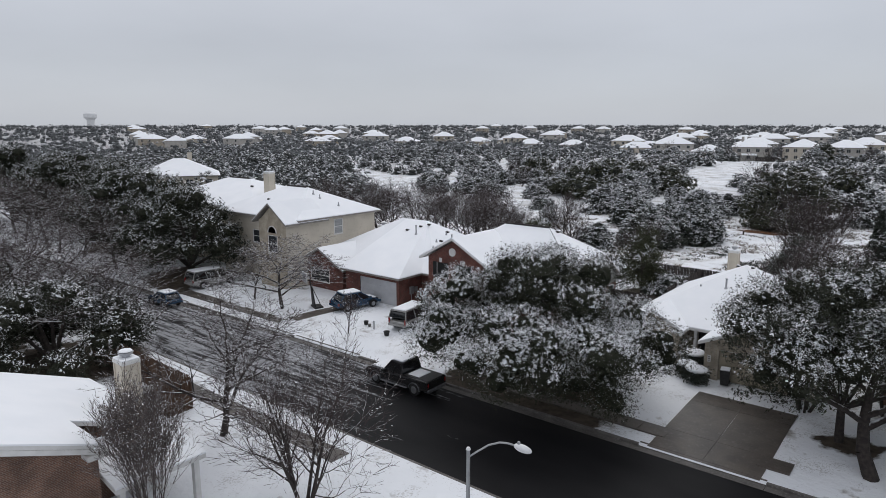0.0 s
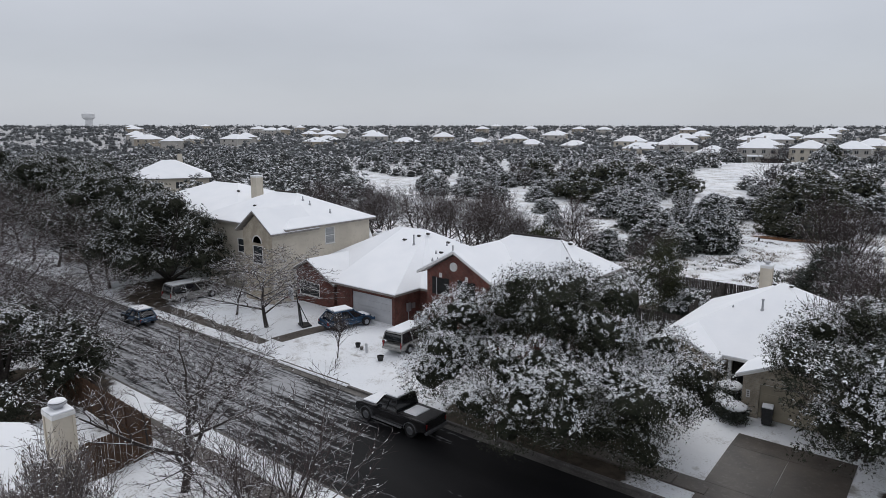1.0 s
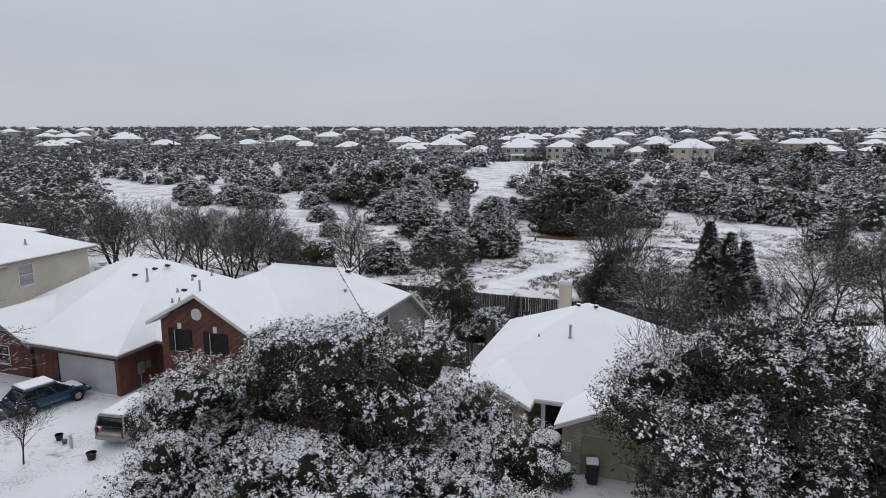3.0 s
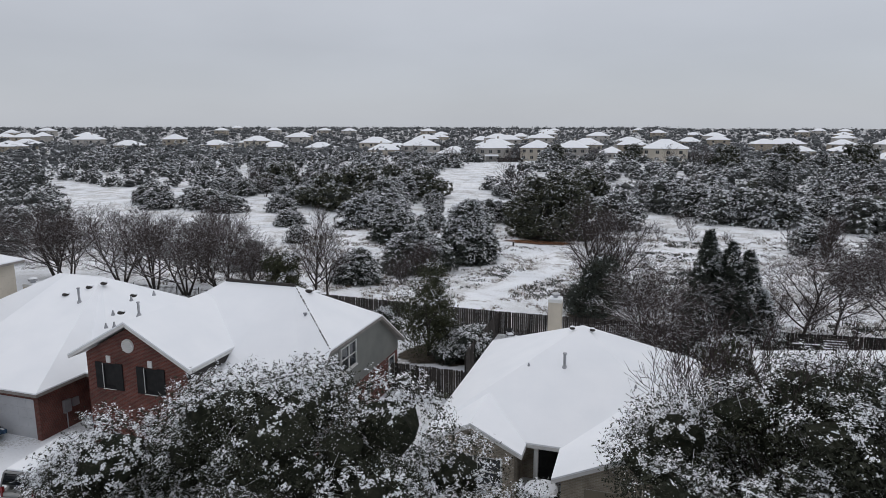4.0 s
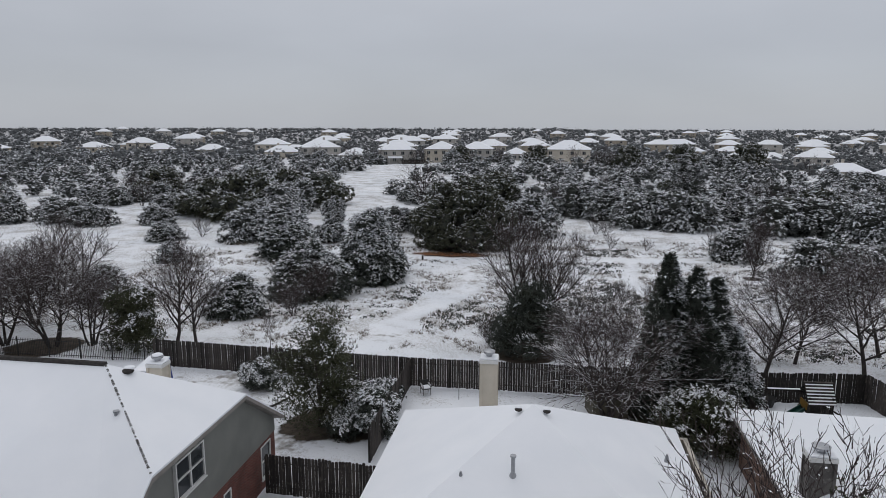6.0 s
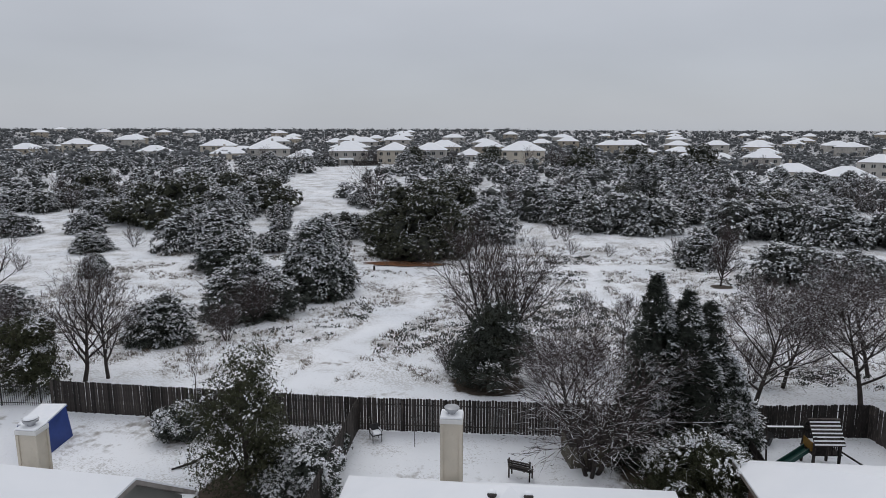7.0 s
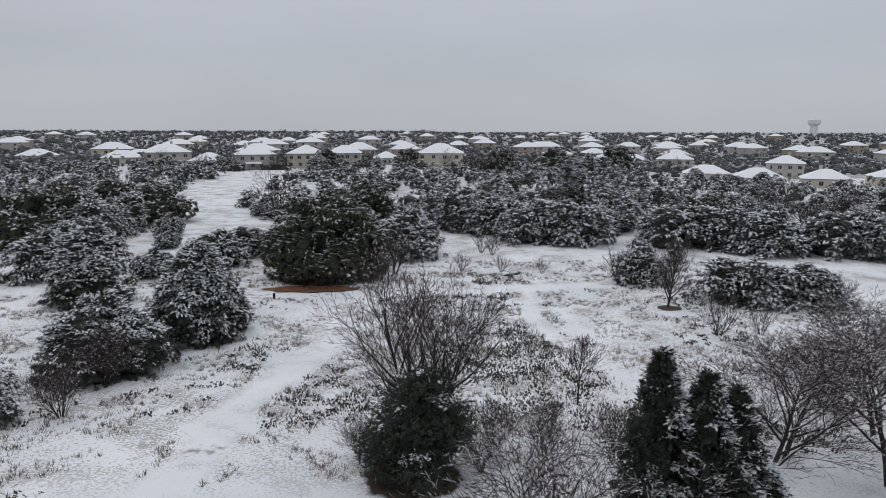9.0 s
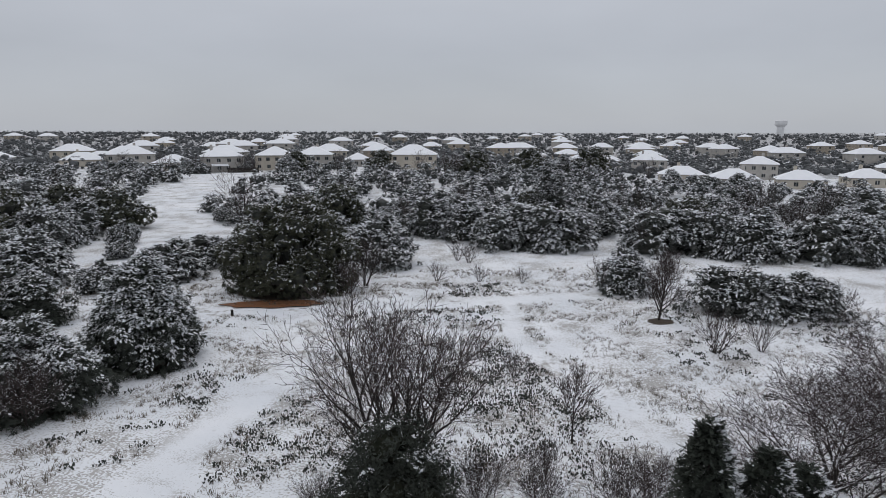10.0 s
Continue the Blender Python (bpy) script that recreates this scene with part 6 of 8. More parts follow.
roof_planes(red, gable_planes(-50.05, 3.6, 42.0, 49.0, 2.7, 0.52))
roof_planes(red, [[(-47.0, 42.6, 2.75), (-45.6, 42.6, 2.75), (-45.6, 45.0, 3.9), (-47.0, 45.0, 3.9)]])
# dark strip added below the eave to stand for the shade there
part("eave_shade", box(-29.56, -29.3, 41.8, 44.85, 5.0, 5.4), SHINGLE, red, "dark strip for the shade under the gable's eave")
part("ridge_cap", tube([(xr0, yr, zr + 0.07), (xr1, yr, zr + 0.07)], 0.11, 8), SHINGLE, red, "bare dark ridge vent")
for (x, y) in ((-42.7, 50.5), (-43.4, 50.0), (-44.4, 49.1), (-39.6, 49.6), (-39.1, 48.0)):
    turtle_vent(red, x, y, 3.15 + (y - 41.6) * 0.378 + 0.12)
for x, y, h in ((-42.8, 48.6, 0.85), (-37.8, 48.0, 0.75), (-39.6, 47.9, 0.2), (-39.1, 46.8, 0.2), (-38.6, 46.9, 0.25), (-39.5, 49.3, 0.2), (-38.4, 50.0, 0.2)):
    vent_pipe(red, x, y, 3.25 + (y - 41.6) * 0.375, h, 0.07 if h > 0.5 else 0.045)
turtle_vent(red, -27.2, 49.1, 7.65)
vent_pipe(red, -26.4, 47.2, 6.5, 0.45)
chimney(red, -30.4, 55.75, G0, 5.35, 0.72, 0.6)
hip = random.Random(8)
for k in range(64):                           # shingles bare along the hip where the snow has slid
    if hip.random() < 0.82:
        a, b = Vector((xr1, yr, zr)).lerp(Vector((xe, clip_y0, clip_z)), (k + 0.05) / 64), Vector((xr1, yr, zr)).lerp(Vector((xe, clip_y0, clip_z)), (k + hip.uniform(0.45, 0.9)) / 64)
        part("hip_shingle", tube([(a.x, a.y, a.z + 0.05), (b.x, b.y, b.z + 0.06)], hip.uniform(0.032, 0.05), 6), RIDGE_SHINGLE, red)

# tan two-storey house
tan = thing("house", "tan two-storey stucco and stone house with snowy hip roof", "house")
wall_run(tan, [(-81.5, 43.5), (-66.1, 43.5), (-66.1, 56.0), (-81.5, 56.0)], G0, 7.2, SIDING_CREAM)
wall_run(tan, [(-65.5, 41.5), (-52.0, 41.5), (-52.0, 52.0), (-65.5, 52.0)], G0, 7.2, SIDING_CREAM, {1: [(4.5, 5.7, 5.25, 6.85)], 0: [(1.6, 3.0, 4.2, 5.6), (5.6, 7.0, 4.2, 5.6)]})
window(tan, (-52.0, 41.5), (-52.0, 52.0), 4.5, 5.7, 5.25, 6.85, glass=BLIND_GLASS)
for u in (1.6, 5.6):
    window(tan, (-65.5, 41.5), (-52.0, 41.5), u, u + 1.4, 4.2, 5.6)
part("wall", wall_panel((-56.4, 39.8), (-52.0, 39.8), G0, 7.0, 0.2, [(1.45, 2.95, 4.0, 5.7)], (2.2, 8.75)), STONE_TAN, tan)
window(tan, (-56.4, 39.8), (-52.0, 39.8), 1.45, 2.95, 4.0, 5.7)
arch = bmesh.new()
half_round = [arch.verts.new((-54.2 + 0.62 * math.cos(a * math.pi / 10), 39.76, 5.95 + 0.62 * math.sin(a * math.pi / 10))) for a in range(11)]
arch.faces.new(half_round)
bmesh.ops.solidify(arch, geom=arch.faces[:], thickness=0.03)
arch_pane = part("arched_pane", arch, GLASS, tan, "half-round window over the gable window")
part("arch_trim", tube([(-54.2 + 0.68 * math.cos(a * math.pi / 10), 39.75, 5.95 + 0.68 * math.sin(a * math.pi / 10)) for a in range(11)], 0.06, 6), TRIM_WHITE, arch_pane)
part("wall", wall_panel((-52.0, 39.8), (-52.0, 41.5), G0, 7.2, 0.2), SIDING_CREAM, tan)
part("wall", wall_panel((-56.4, 41.5), (-56.4, 39.8), G0, 7.2, 0.2), STONE_TAN, tan)
roof_planes(tan, [[(-51.5, 41.0, 7.25), (-51.5, 52.5, 7.25), (-56.7, 46.6, 9.8)], [(-66.0, 41.0, 7.25), (-51.5, 41.0, 7.25), (-56.7, 46.6, 9.8), (-60.4, 46.6, 9.8)],
                  [(-51.5, 52.5, 7.25), (-66.0, 52.5, 7.25), (-60.4, 46.6, 9.8), (-56.7, 46.6, 9.8)], [(-66.0, 52.5, 7.25), (-66.0, 41.0, 7.25), (-60.4, 46.6, 9.8)]])
roof_planes(tan, [[(-62.0, 43.0, 7.3), (-62.0, 56.6, 7.3), (-72.0, 50.0, 9.75)], [(-82.0, 43.0, 7.3), (-62.0, 43.0, 7.3), (-72.0, 50.0, 9.75), (-76.8, 50.0, 9.75)],
                  [(-62.0, 56.6, 7.3), (-82.0, 56.6, 7.3), (-76.8, 50.0, 9.75), (-72.0, 50.0, 9.75)], [(-82.0, 56.6, 7.3), (-82.0, 43.0, 7.3), (-76.8, 50.0, 9.75)]])
roof_planes(tan, gable_planes(-54.3, 2.7, 39.4, 45.0, 7.0, 0.72))
for x0, x1, y, z in ((-60.2, -56.9, 46.6, 9.86), (-76.6, -72.2, 50.0, 9.81)):
    part("ridge_vent", tube([(x0, y, z), (x1, y, z)], 0.13, 8), SHINGLE, tan, "bare dark ridge vent")
chimney(tan, -66.0, 48.4, 6.0, 11.0, 0.95, 0.8)
chimney(tan, -51.5, 52.9, G0, 5.4, 0.85, 0.8)
turtle_vent(tan, -69.0, 48.0, 9.2)
turtle_vent(tan, -60.0, 43.8, 8.6)
for x, y, z in ((-55.4, 46.2, 9.3), (-54.6, 46.4, 8.9), (-53.0, 47.6, 8.1)):
    vent_pipe(tan, x, y, z, 0.35, 0.06)

# beige house with the drive
beige = thing("house", "beige brick house with snowy hip roof and garage", "house")
part("wall", wall_panel((-12.4, 42.2), (-5.9, 42.2), G0, 2.85, 0.2, [(0.9, 5.6, G0, 2.5)], (3.25, 4.45)), TAN_BRICK, beige)
garage_door(beige, -11.5, -6.8, 42.3, 0.47, 2.45, GARAGE_TAN)
part("wall", wall_panel((-12.4, 50.0), (-12.4, 42.2), G0, 2.85, 0.2), TAN_BRICK, beige)
part("wall", wall_panel((-5.9, 42.2), (-5.9, 57.0), G0, 2.85, 0.2), TAN_BRICK, beige)
part("wall", wall_panel((-5.9, 57.0), (-18.3, 57.0), G0, 2.85, 0.2), TAN_BRICK, beige)
part("wall", wall_panel((-18.3, 57.0), (-18.3, 43.7), G0, 2.85, 0.2), TAN_BRICK, beige)
part("wall", wall_panel((-18.3, 43.7), (-14.6, 43.7), G0, 2.85, 0.2, [(0.8, 2.0, 1.0, 2.4), (2.05, 3.2, 1.0, 2.4)], (1.85, 3.8)), TAN_BRICK, beige)
for u in (0.8, 2.05):
    window(beige, (-18.3, 43.7), (-14.6, 43.7), u, u + 1.12, 1.0, 2.4)
part("wall", wall_panel((-14.6, 43.7), (-14.6, 46.0), G0, 2.85, 0.2), TAN_BRICK, beige)
part("wall", wall_panel((-14.6, 46.0), (-12.4, 46.0), G0, 2.85, 0.2, [(0.6, 1.6, G0, 2.4)]), TAN_BRICK, beige)
part("front_door", box(-14.0, -13.0, 46.05, 46.1, G0 + 0.1, 2.4, 0.01), BLACK_METAL, beige, "dark front door")
part("post", box(-13.9, -13.7, 44.6, 44.8, G0, 2.8, 0.01), TRIM_WHITE, beige)
roof_planes(beige, [[(-18.8, 44.4, 2.9), (-6.3, 44.4, 2.9), (-12.6, 51.6, 6.25)], [(-6.3, 44.4, 2.9), (-6.3, 57.6, 2.9), (-12.6, 51.6, 6.25)],
                    [(-6.3, 57.6, 2.9), (-18.8, 57.6, 2.9), (-12.6, 51.6, 6.25)], [(-18.8, 57.6, 2.9), (-18.8, 44.4, 2.9), (-12.6, 51.6, 6.25)]], TRIM_WHITE)
roof_planes(beige, gable_planes(-9.15, 3.6, 41.8, 48.5, 2.86, 0.46), TRIM_WHITE)
roof_planes(beige, gable_planes(-16.45, 2.25, 43.3, 47.0, 2.86, 0.5), TRIM_WHITE)
chimney(beige, -14.6, 55.6, 3.6, 6.55, 0.66, 0.6, capped=False)
for x, y in ((-13.13, 51.3), (-12.1, 51.3)):
    turtle_vent(beige, x, y, 2.9 + (y - 44.4) * 0.465 + 0.09, 0.68)
vent_pipe(beige, -13.17, 48.75, 4.95, 0.7, 0.07)
for x, y in ((-14.9, 48.6), (-9.8, 48.0), (-10.0, 46.6), (-8.1, 49.8)):
    vent_pipe(beige, x, y, 2.95 + (y - 44.4) * 0.465, 0.16, 0.035)

# neighbour with the play set
neighbour = thing("house", "brick house with snowy roof and grey chimney", "house")
wall_run(neighbour, [(-2.9, 44.5), (9.0, 44.5), (9.0, 59.5), (-2.9, 59.5)], G0, 2.95, BROWN_BRICK)
roof_planes(neighbour, hip_planes(-3.4, 9.6, 44.0, 60.1, 3.0, 0.42))
chimney(neighbour, -2.5, 51.9, 0.4, 5.0, 0.8, 0.65, KERB, capped=False)

# south house by the camera
south = thing("house", "brown brick house with deep snow on its roof", "house")
S_EAVE, S_SLOPE, S_RIDGE = 14.5, 0.39, 3.5


def south_z(y):
    return 2.7 + (S_EAVE - abs(y - S_RIDGE) - S_RIDGE) * S_SLOPE


roof_planes(south, [[(x, y, south_z(y)) for x, y in ((-37.0, S_EAVE), (-31.0, S_EAVE), (-31.0, 12.3), (-28.2, 12.3), (-28.2, 10.1), (-25.0, 10.1), (-25.0, S_RIDGE), (-37.0, S_RIDGE))],
                    [(x, y, south_z(y)) for x, y in ((-25.0, S_RIDGE), (-25.0, -6.0), (-37.0, -6.0), (-37.0, S_RIDGE))]], TRIM_WHITE)
part("wall", wall_panel((-25.5, -3.0), (-25.5, 10.0), 0.2, 4.15, 0.2, (), (6.5, 6.65)), BROWN_BRICK, south)
for a, b, top_z in (((-25.5, 10.0), (-28.6, 10.0), 4.1), ((-28.6, 10.0), (-28.6, 12.0), 3.4), ((-28.6, 12.0), (-31.4, 12.0), 3.4), ((-31.4, 12.0), (-31.4, 14.0), 2.6), ((-31.4, 14.0), (-36.6, 14.0), 2.6), ((-36.6, 14.0), (-36.6, -3.0), 2.6)):
    part("wall", wall_panel(a, b, 0.2, top_z, 0.2), BROWN_BRICK, south)
part("rake_board", slab([(-25.02, S_RIDGE, south_z(S_RIDGE) - 0.17), (-24.97, S_RIDGE, south_z(S_RIDGE) - 0.17), (-24.97, 10.1, south_z(10.1) - 0.17), (-25.02, 10.1, south_z(10.1) - 0.17)], 0.2), TRIM_WHITE, south)
part("eave_return", box(-25.6, -24.9, 9.4, 10.25, south_z(10.1) - 0.42, south_z(10.1) - 0.2, 0.02), TRIM_WHITE, south)
roof_planes(south, [[(-28.2, 10.2, 3.25), (-24.7, 10.2, 2.55), (-24.7, 14.1, 2.55), (-28.2, 14.1, 3.25)]], TRIM_WHITE, thick=0.2)
part("porch_wall", wall_panel((-28.3, 10.3), (-28.3, 14.0), 0.2, 3.0, 0.2), BROWN_BRICK, south)
part("porch_post", box(-25.1, -24.85, 13.6, 13.85, 0.15, 2.38, 0.01), TRIM_WHITE, south)
part("porch_post", box(-25.1, -24.85, 10.4, 10.65, 0.15, 2.38, 0.01), TRIM_WHITE, south)
chimney(south, -29.2, 13.1, 0.3, 6.1, 0.85, 0.7)


# siding of far houses, its colour lightened for distance haze
FAR_WALL = material("far_siding", (0.44, 0.42, 0.39), (0.36, 0.345, 0.32), 0.6, rough=0.8)


def far_house(x, y, w, d, storeys, turn, mat, seed, plain=False):
    """A house in the far rows: walls with windows, hip roof under snow."""
    rnd = random.Random(seed)
    h = 2.8 * storeys + 0.2
    t = thing("house", "distant two-storey house with snowy hip roof" if storeys > 1 else "distant one-storey house with snowy hip roof", "house", group="far houses")
    sides = [((-w / 2, -d / 2), (w / 2, -d / 2)), ((w / 2, -d / 2), (w / 2, d / 2)), ((w / 2, d / 2), (-w / 2, d / 2)), ((-w / 2, d / 2), (-w / 2, -d / 2))]
    for i, (a, b) in enumerate(sides):
        ln = w if i % 2 == 0 else d
        holes = []
        for s in range(storeys):
            k = (4 if i == 0 else 2) if not plain else (2 if i == 0 else 0)
            for j in range(k):
                u = ln * (j + 0.5) / k + rnd.uniform(-0.3, 0.3)
                holes.append((u - 0.65, u + 0.65, 0.9 + 2.8 * s, 2.2 + 2.8 * s))
        part("wall", wall_panel(a, b, -0.6, h, 0.2, holes), mat, t)
        if i < 2:
            ax = Vector((*a, 0))
            dv = (Vector((*b, 0)) - ax).normalized()
            rot = Matrix.Translation(ax) @ Matrix.Rotation(math.atan2(dv.y, dv.x), 4, "Z")
            for u0, u1, z0, z1 in holes:
                wv = part("window", box(u0, u1, 0.06, 0.1, z0, z1), GLASS, t, m=rot)
                if not plain:
                    part("window_frame", box((u0 + u1) / 2 - 0.04, (u0 + u1) / 2 + 0.04, 0.0, 0.055, z0, z1), TRIM_WHITE, wv)
    roof_planes(t, hip_planes(-w / 2 - 0.5, w / 2 + 0.5, -d / 2 - 0.5, d / 2 + 0.5, h, 0.48), ROOF_SNOW if plain else TRIM_TAUPE, snow=not plain)
    if rnd.random() < 0.6:
        cx = rnd.uniform(-w / 4, w / 4)
        part("chimney", box(cx - 0.5, cx + 0.5, d / 4 - 0.4, d / 4 + 0.4, h, h + d * 0.24 + 1.4, 0.02), mat, t)
    t.matrix_world = pose(x, y, land(x, y), 0, 0, turn)
    return t


WALLS = [FAR_WALL, SIDING_CREAM, FAR_WALL, SIDING_CREAM]
ROW = [(-122, 336, 19, 13, 2), (-100, 323, 14, 12, 1), (-78.4, 312, 15, 12, 2), (-60, 322, 14, 13, 2), (-45, 328, 14, 12, 2), (-43, 376, 17, 13, 2), (-28, 343, 11, 11, 1), (-4.6, 319, 18.5, 15, 2)]
EAST_ROW = [(100, 336, 19, 12, 2), (93, 287, 20, 13, 1), (100, 263, 19.5, 14, 1), (119, 256, 18, 13, 1), (88, 404, 18, 13, 1), (101, 395, 18, 13, 1), (130, 300, 17, 13, 2), (146, 262, 17, 13, 1), (166, 272, 18, 13, 2)]
WEST_ROW = [(-254, 394, 16, 12, 2), (-198, 374, 16, 12, 1), (-147, 350, 17, 12, 1), (78, 531, 25, 14, 2), (-170, 392, 18, 13, 2), (-228, 372, 16, 12, 1)]
HOMES = []
for i, (x, y, w, d, s) in enumerate(ROW + [(x, y, w * 0.78, d * 0.85, s) for x, y, w, d, s in EAST_ROW] + WEST_ROW):
    facing = -math.degrees(math.atan2(x + 13, y - 37))
    h = far_house(x, y, w, d, s, facing * 0.8 + random.Random(i).uniform(-9, 9), WALLS[i % 4], i)
    HOMES.append((x, y))
    if i in (2, 8):
        part("porch_roof", slab([(-w * 0.3, -d / 2 - 3.2, 2.6), (w * 0.1, -d / 2 - 3.2, 2.6), (w * 0.1, -d / 2 - 0.05, 3.1), (-w * 0.3, -d / 2 - 0.05, 3.1)], 0.2), ROOF_SNOW, h, "snowy porch roof")
        for px in (-w * 0.28, w * 0.08):
            part("porch_post", box(px - 0.1, px + 0.1, -d / 2 - 3.1, -d / 2 - 2.9, -0.5, 2.42), TRIM_WHITE, h)
far_house(-136.2, 76.4, 15.5, 13, 2, 59, SIDING_CREAM, 77).location.z += 0.2
rnd = random.Random(12)
stock = [far_house(-150, 376, 16, 12, 1, 10, STONE_TAN, 50, True), far_house(-90, 366, 17, 12, 2, -8, FAR_WALL, 51, True), far_house(-20, 384, 15, 12, 2, 5, TAN_BRICK, 52, True)]


def far_spot(rng):
    while True:
        a, dist = rng.uniform(-1.15, 0.85), 1.0 / rng.uniform(1 / 1150.0, 1 / 430.0)
        x, y = -10 + math.sin(a) * dist, 30 + math.cos(a) * dist
        if y < 60 + 230 * ease(-0.9, -0.4, a) or noise.noise(Vector((x * 0.005, y * 0.005, 4.0))) < -0.25 or min(math.hypot(x - u, y - v) for u, v in HOMES) < 22:
            continue
        return x, y


for n, (x, y) in enumerate(spaced(96, 12, far_spot, 28.0)):
    copy_thing(stock[n % 3], pose(x, y, land(x, y) + 0.5, 0, 0, rnd.uniform(-40, 40)))
    HOMES.append((x, y))

# ---- far woods ----
EYE_SPOT = (-11.0, 30.0)


def hides_home(x, y, reach=20.0):
    """True close before a house, as one looks from the street."""
    dx, dy = x - EYE_SPOT[0], y - EYE_SPOT[1]
    dist = math.hypot(dx, dy)
    ux, uy = dx / dist, dy / dist
    for hx, hy in HOMES:
        along, off = (hx - x) * ux + (hy - y) * uy, abs((hx - x) * uy - (hy - y) * ux)
        if -8 < along < reach and off < 7.0:
            return True
    return False


def ring_spot(rng):
    while True:
        a = rng.uniform(-1.30, 0.95)
        dist = 1.0 / rng.uniform(1 / 1500.0, 1 / 300.0)
        x, y = -10 + math.sin(a) * dist, 20 + math.cos(a) * dist
        if y > 60 and not (-150 < x < 60 and y < 318) and not (x > 68 and 236 + (110 - x) * 0.35 < y < 300 and rng.random() < 0.8) and not (dist < 800 and hides_home(x, y)):
            return x, y


def horizon_spot(rng):
    a, dist = rng.uniform(-1.35, 1.0), rng.uniform(700, 1900)
    return -10 + math.sin(a) * dist, 20 + math.cos(a) * dist


wood_of_sprays("far_woods", "distant snowy evergreen woods among the houses", spaced(4300, 5, ring_spot, 4.8), 5, (3.2, 6.2), (4.2, 8.2), 9, 2, 2.1, LEAF_HAZED, FAR_SNOW, LEAF_DEEP_HAZED, (0.1, 0.4), 0.42)
wood_of_sprays("horizon_woods", "grey snowy woods along the horizon", spaced(1900, 7, horizon_spot, 9.0), 7, (6.0, 11.0), (5.5, 10.0), 5, 2, 3.4, LEAF_HAZED, FAR_SNOW, LEAF_DEEP_HAZED, (0.05, 0.3), 0.5)

# tower paint whitened towards the sky: distance haze put into the colour
TOWER_HAZED = material("hazed_tower_paint", (0.72, 0.73, 0.74), (0.66, 0.67, 0.68), 0.1, rough=0.7)


def water_tower(x, y, z):
    t = thing("water_tower", "pale elevated water tower on the horizon", "tower")
    part("column", tube([(0, 0, 0), (0, 0, 31)], [7.5, 6.8], 24), TOWER_HAZED, t)
    part("tank", tube([(0, 0, h) for h in (29, 33, 40, 42.5)], [7.5, 11.5, 11.5, 8.5], 28), TOWER_HAZED, t)
    t.matrix_world = pose(x, y, z)
    return t


tower = water_tower(-1330, 572, -3)
copy_thing(tower, pose(760, 1330, -3))

# ---- fences ----
def picket_mesh(w, h, t):
    """A board with clipped upper corners."""
    e = w * 0.28
    edge = [(-w / 2, 0), (w / 2, 0), (w / 2, h - e), (w / 2 - e, h), (-w / 2 + e, h), (-w / 2, h - e)]
    v = [(x, -t / 2, z) for x, z in edge] + [(x, t / 2, z) for x, z in edge]
    f = [tuple(range(6)), tuple(range(11, 5, -1))] + [(i, i + 6, (i + 1) % 6 + 6, (i + 1) % 6) for i in range(6)]
    me = bpy.data.meshes.new("picket")
    me.from_pydata(v, [], f)
    return me


PICKETS = {}


def picket_fence(a, b, label, height=1.85, mat=None, gap=0.012, width=0.14, behind=True, joined=False):
    """A board fence: pickets on two rails between posts, top uneven, a line of snow on it."""
    mat = mat or FENCE_WOOD
    a, b = Vector((*a, 0)), Vector((*b, 0))
    d = (b - a).normalized()
    length = (b - a).length
    f = thing("fence", label, "fence")
    ang = math.atan2(d.y, d.x)
    rnd = random.Random(int(length * 100))
    if (mat.name, height) not in PICKETS:
        me = picket_mesh(width, height, 0.018)
        me.materials.append(mat)
        PICKETS[(mat.name, height)] = me
    me = PICKETS[(mat.name, height)]
    count = int(length / (width + gap))
    big = bmesh.new() if joined else None
    for i in range(count):
        p = a + d * ((i + 0.5) * length / count)
        m = pose(p.x, p.y, land(p.x, p.y) + 0.03 + rnd.gauss(0, 0.02), rnd.gauss(0, 0.4), rnd.gauss(0, 0.12) if rnd.random() < 0.9 else rnd.gauss(0, 0.8), math.degrees(ang))
        if joined:
            tmp = picket_mesh(width, height, 0.018)
            tmp.transform(m)
            big.from_mesh(tmp)
            bpy.data.meshes.remove(tmp)
        else:
            part_of("picket", me, f, m=m)
    if joined:
        ob = part("picket_mass", big, mat, f)
        ob["kind"] = "stuff"
    side = Vector((-d.y, d.x, 0)) * (0.05 if behind else -0.05)
    n_post = max(2, int(length / 2.4) + 1)
    for i in range(n_post):
        p = a + d * (length * i / (n_post - 1)) + side
        z = land(p.x, p.y)
        part("post", box(-0.05, 0.05, -0.05, 0.05, -0.2, height - 0.1), mat, f, m=pose(p.x, p.y, z, 0, 0, math.degrees(ang)))
    for i in range(n_post - 1):
        p, q = a + d * (length * i / (n_post - 1)) + side * 0.75, a + d * (length * (i + 1) / (n_post - 1)) + side * 0.75
        for h in (0.35, height - 0.35):
            zp, zq = land(p.x, p.y) + h, land(q.x, q.y) + h
            bm = tube([(p.x, p.y, zp), (q.x, q.y, zq)], 0.035, 4)
            part("rail", bm, mat, f)
    return f


picket_fence((-38.5, 67.6), (-20.5, 66.8), "weathered grey wooden board fence behind the yards")
picket_fence((-20.5, 66.8), (-1.2, 67.2), "weathered grey wooden board fence behind the yards")
picket_fence((-20.4, 57.0), (-20.5, 66.7), "dark wooden fence between two back yards", joined=True)
picket_fence((-24.2, 53.6), (-19.0, 53.4), "dark wooden side yard fence with sagging top", joined=True)
picket_fence((-1.2, 67.5), (6.4, 68.4), "weathered wooden fence behind the play yard", joined=True)
picket_fence((6.45, 68.45), (7.3, 63.0), "weathered wooden fence behind the play yard", joined=True)
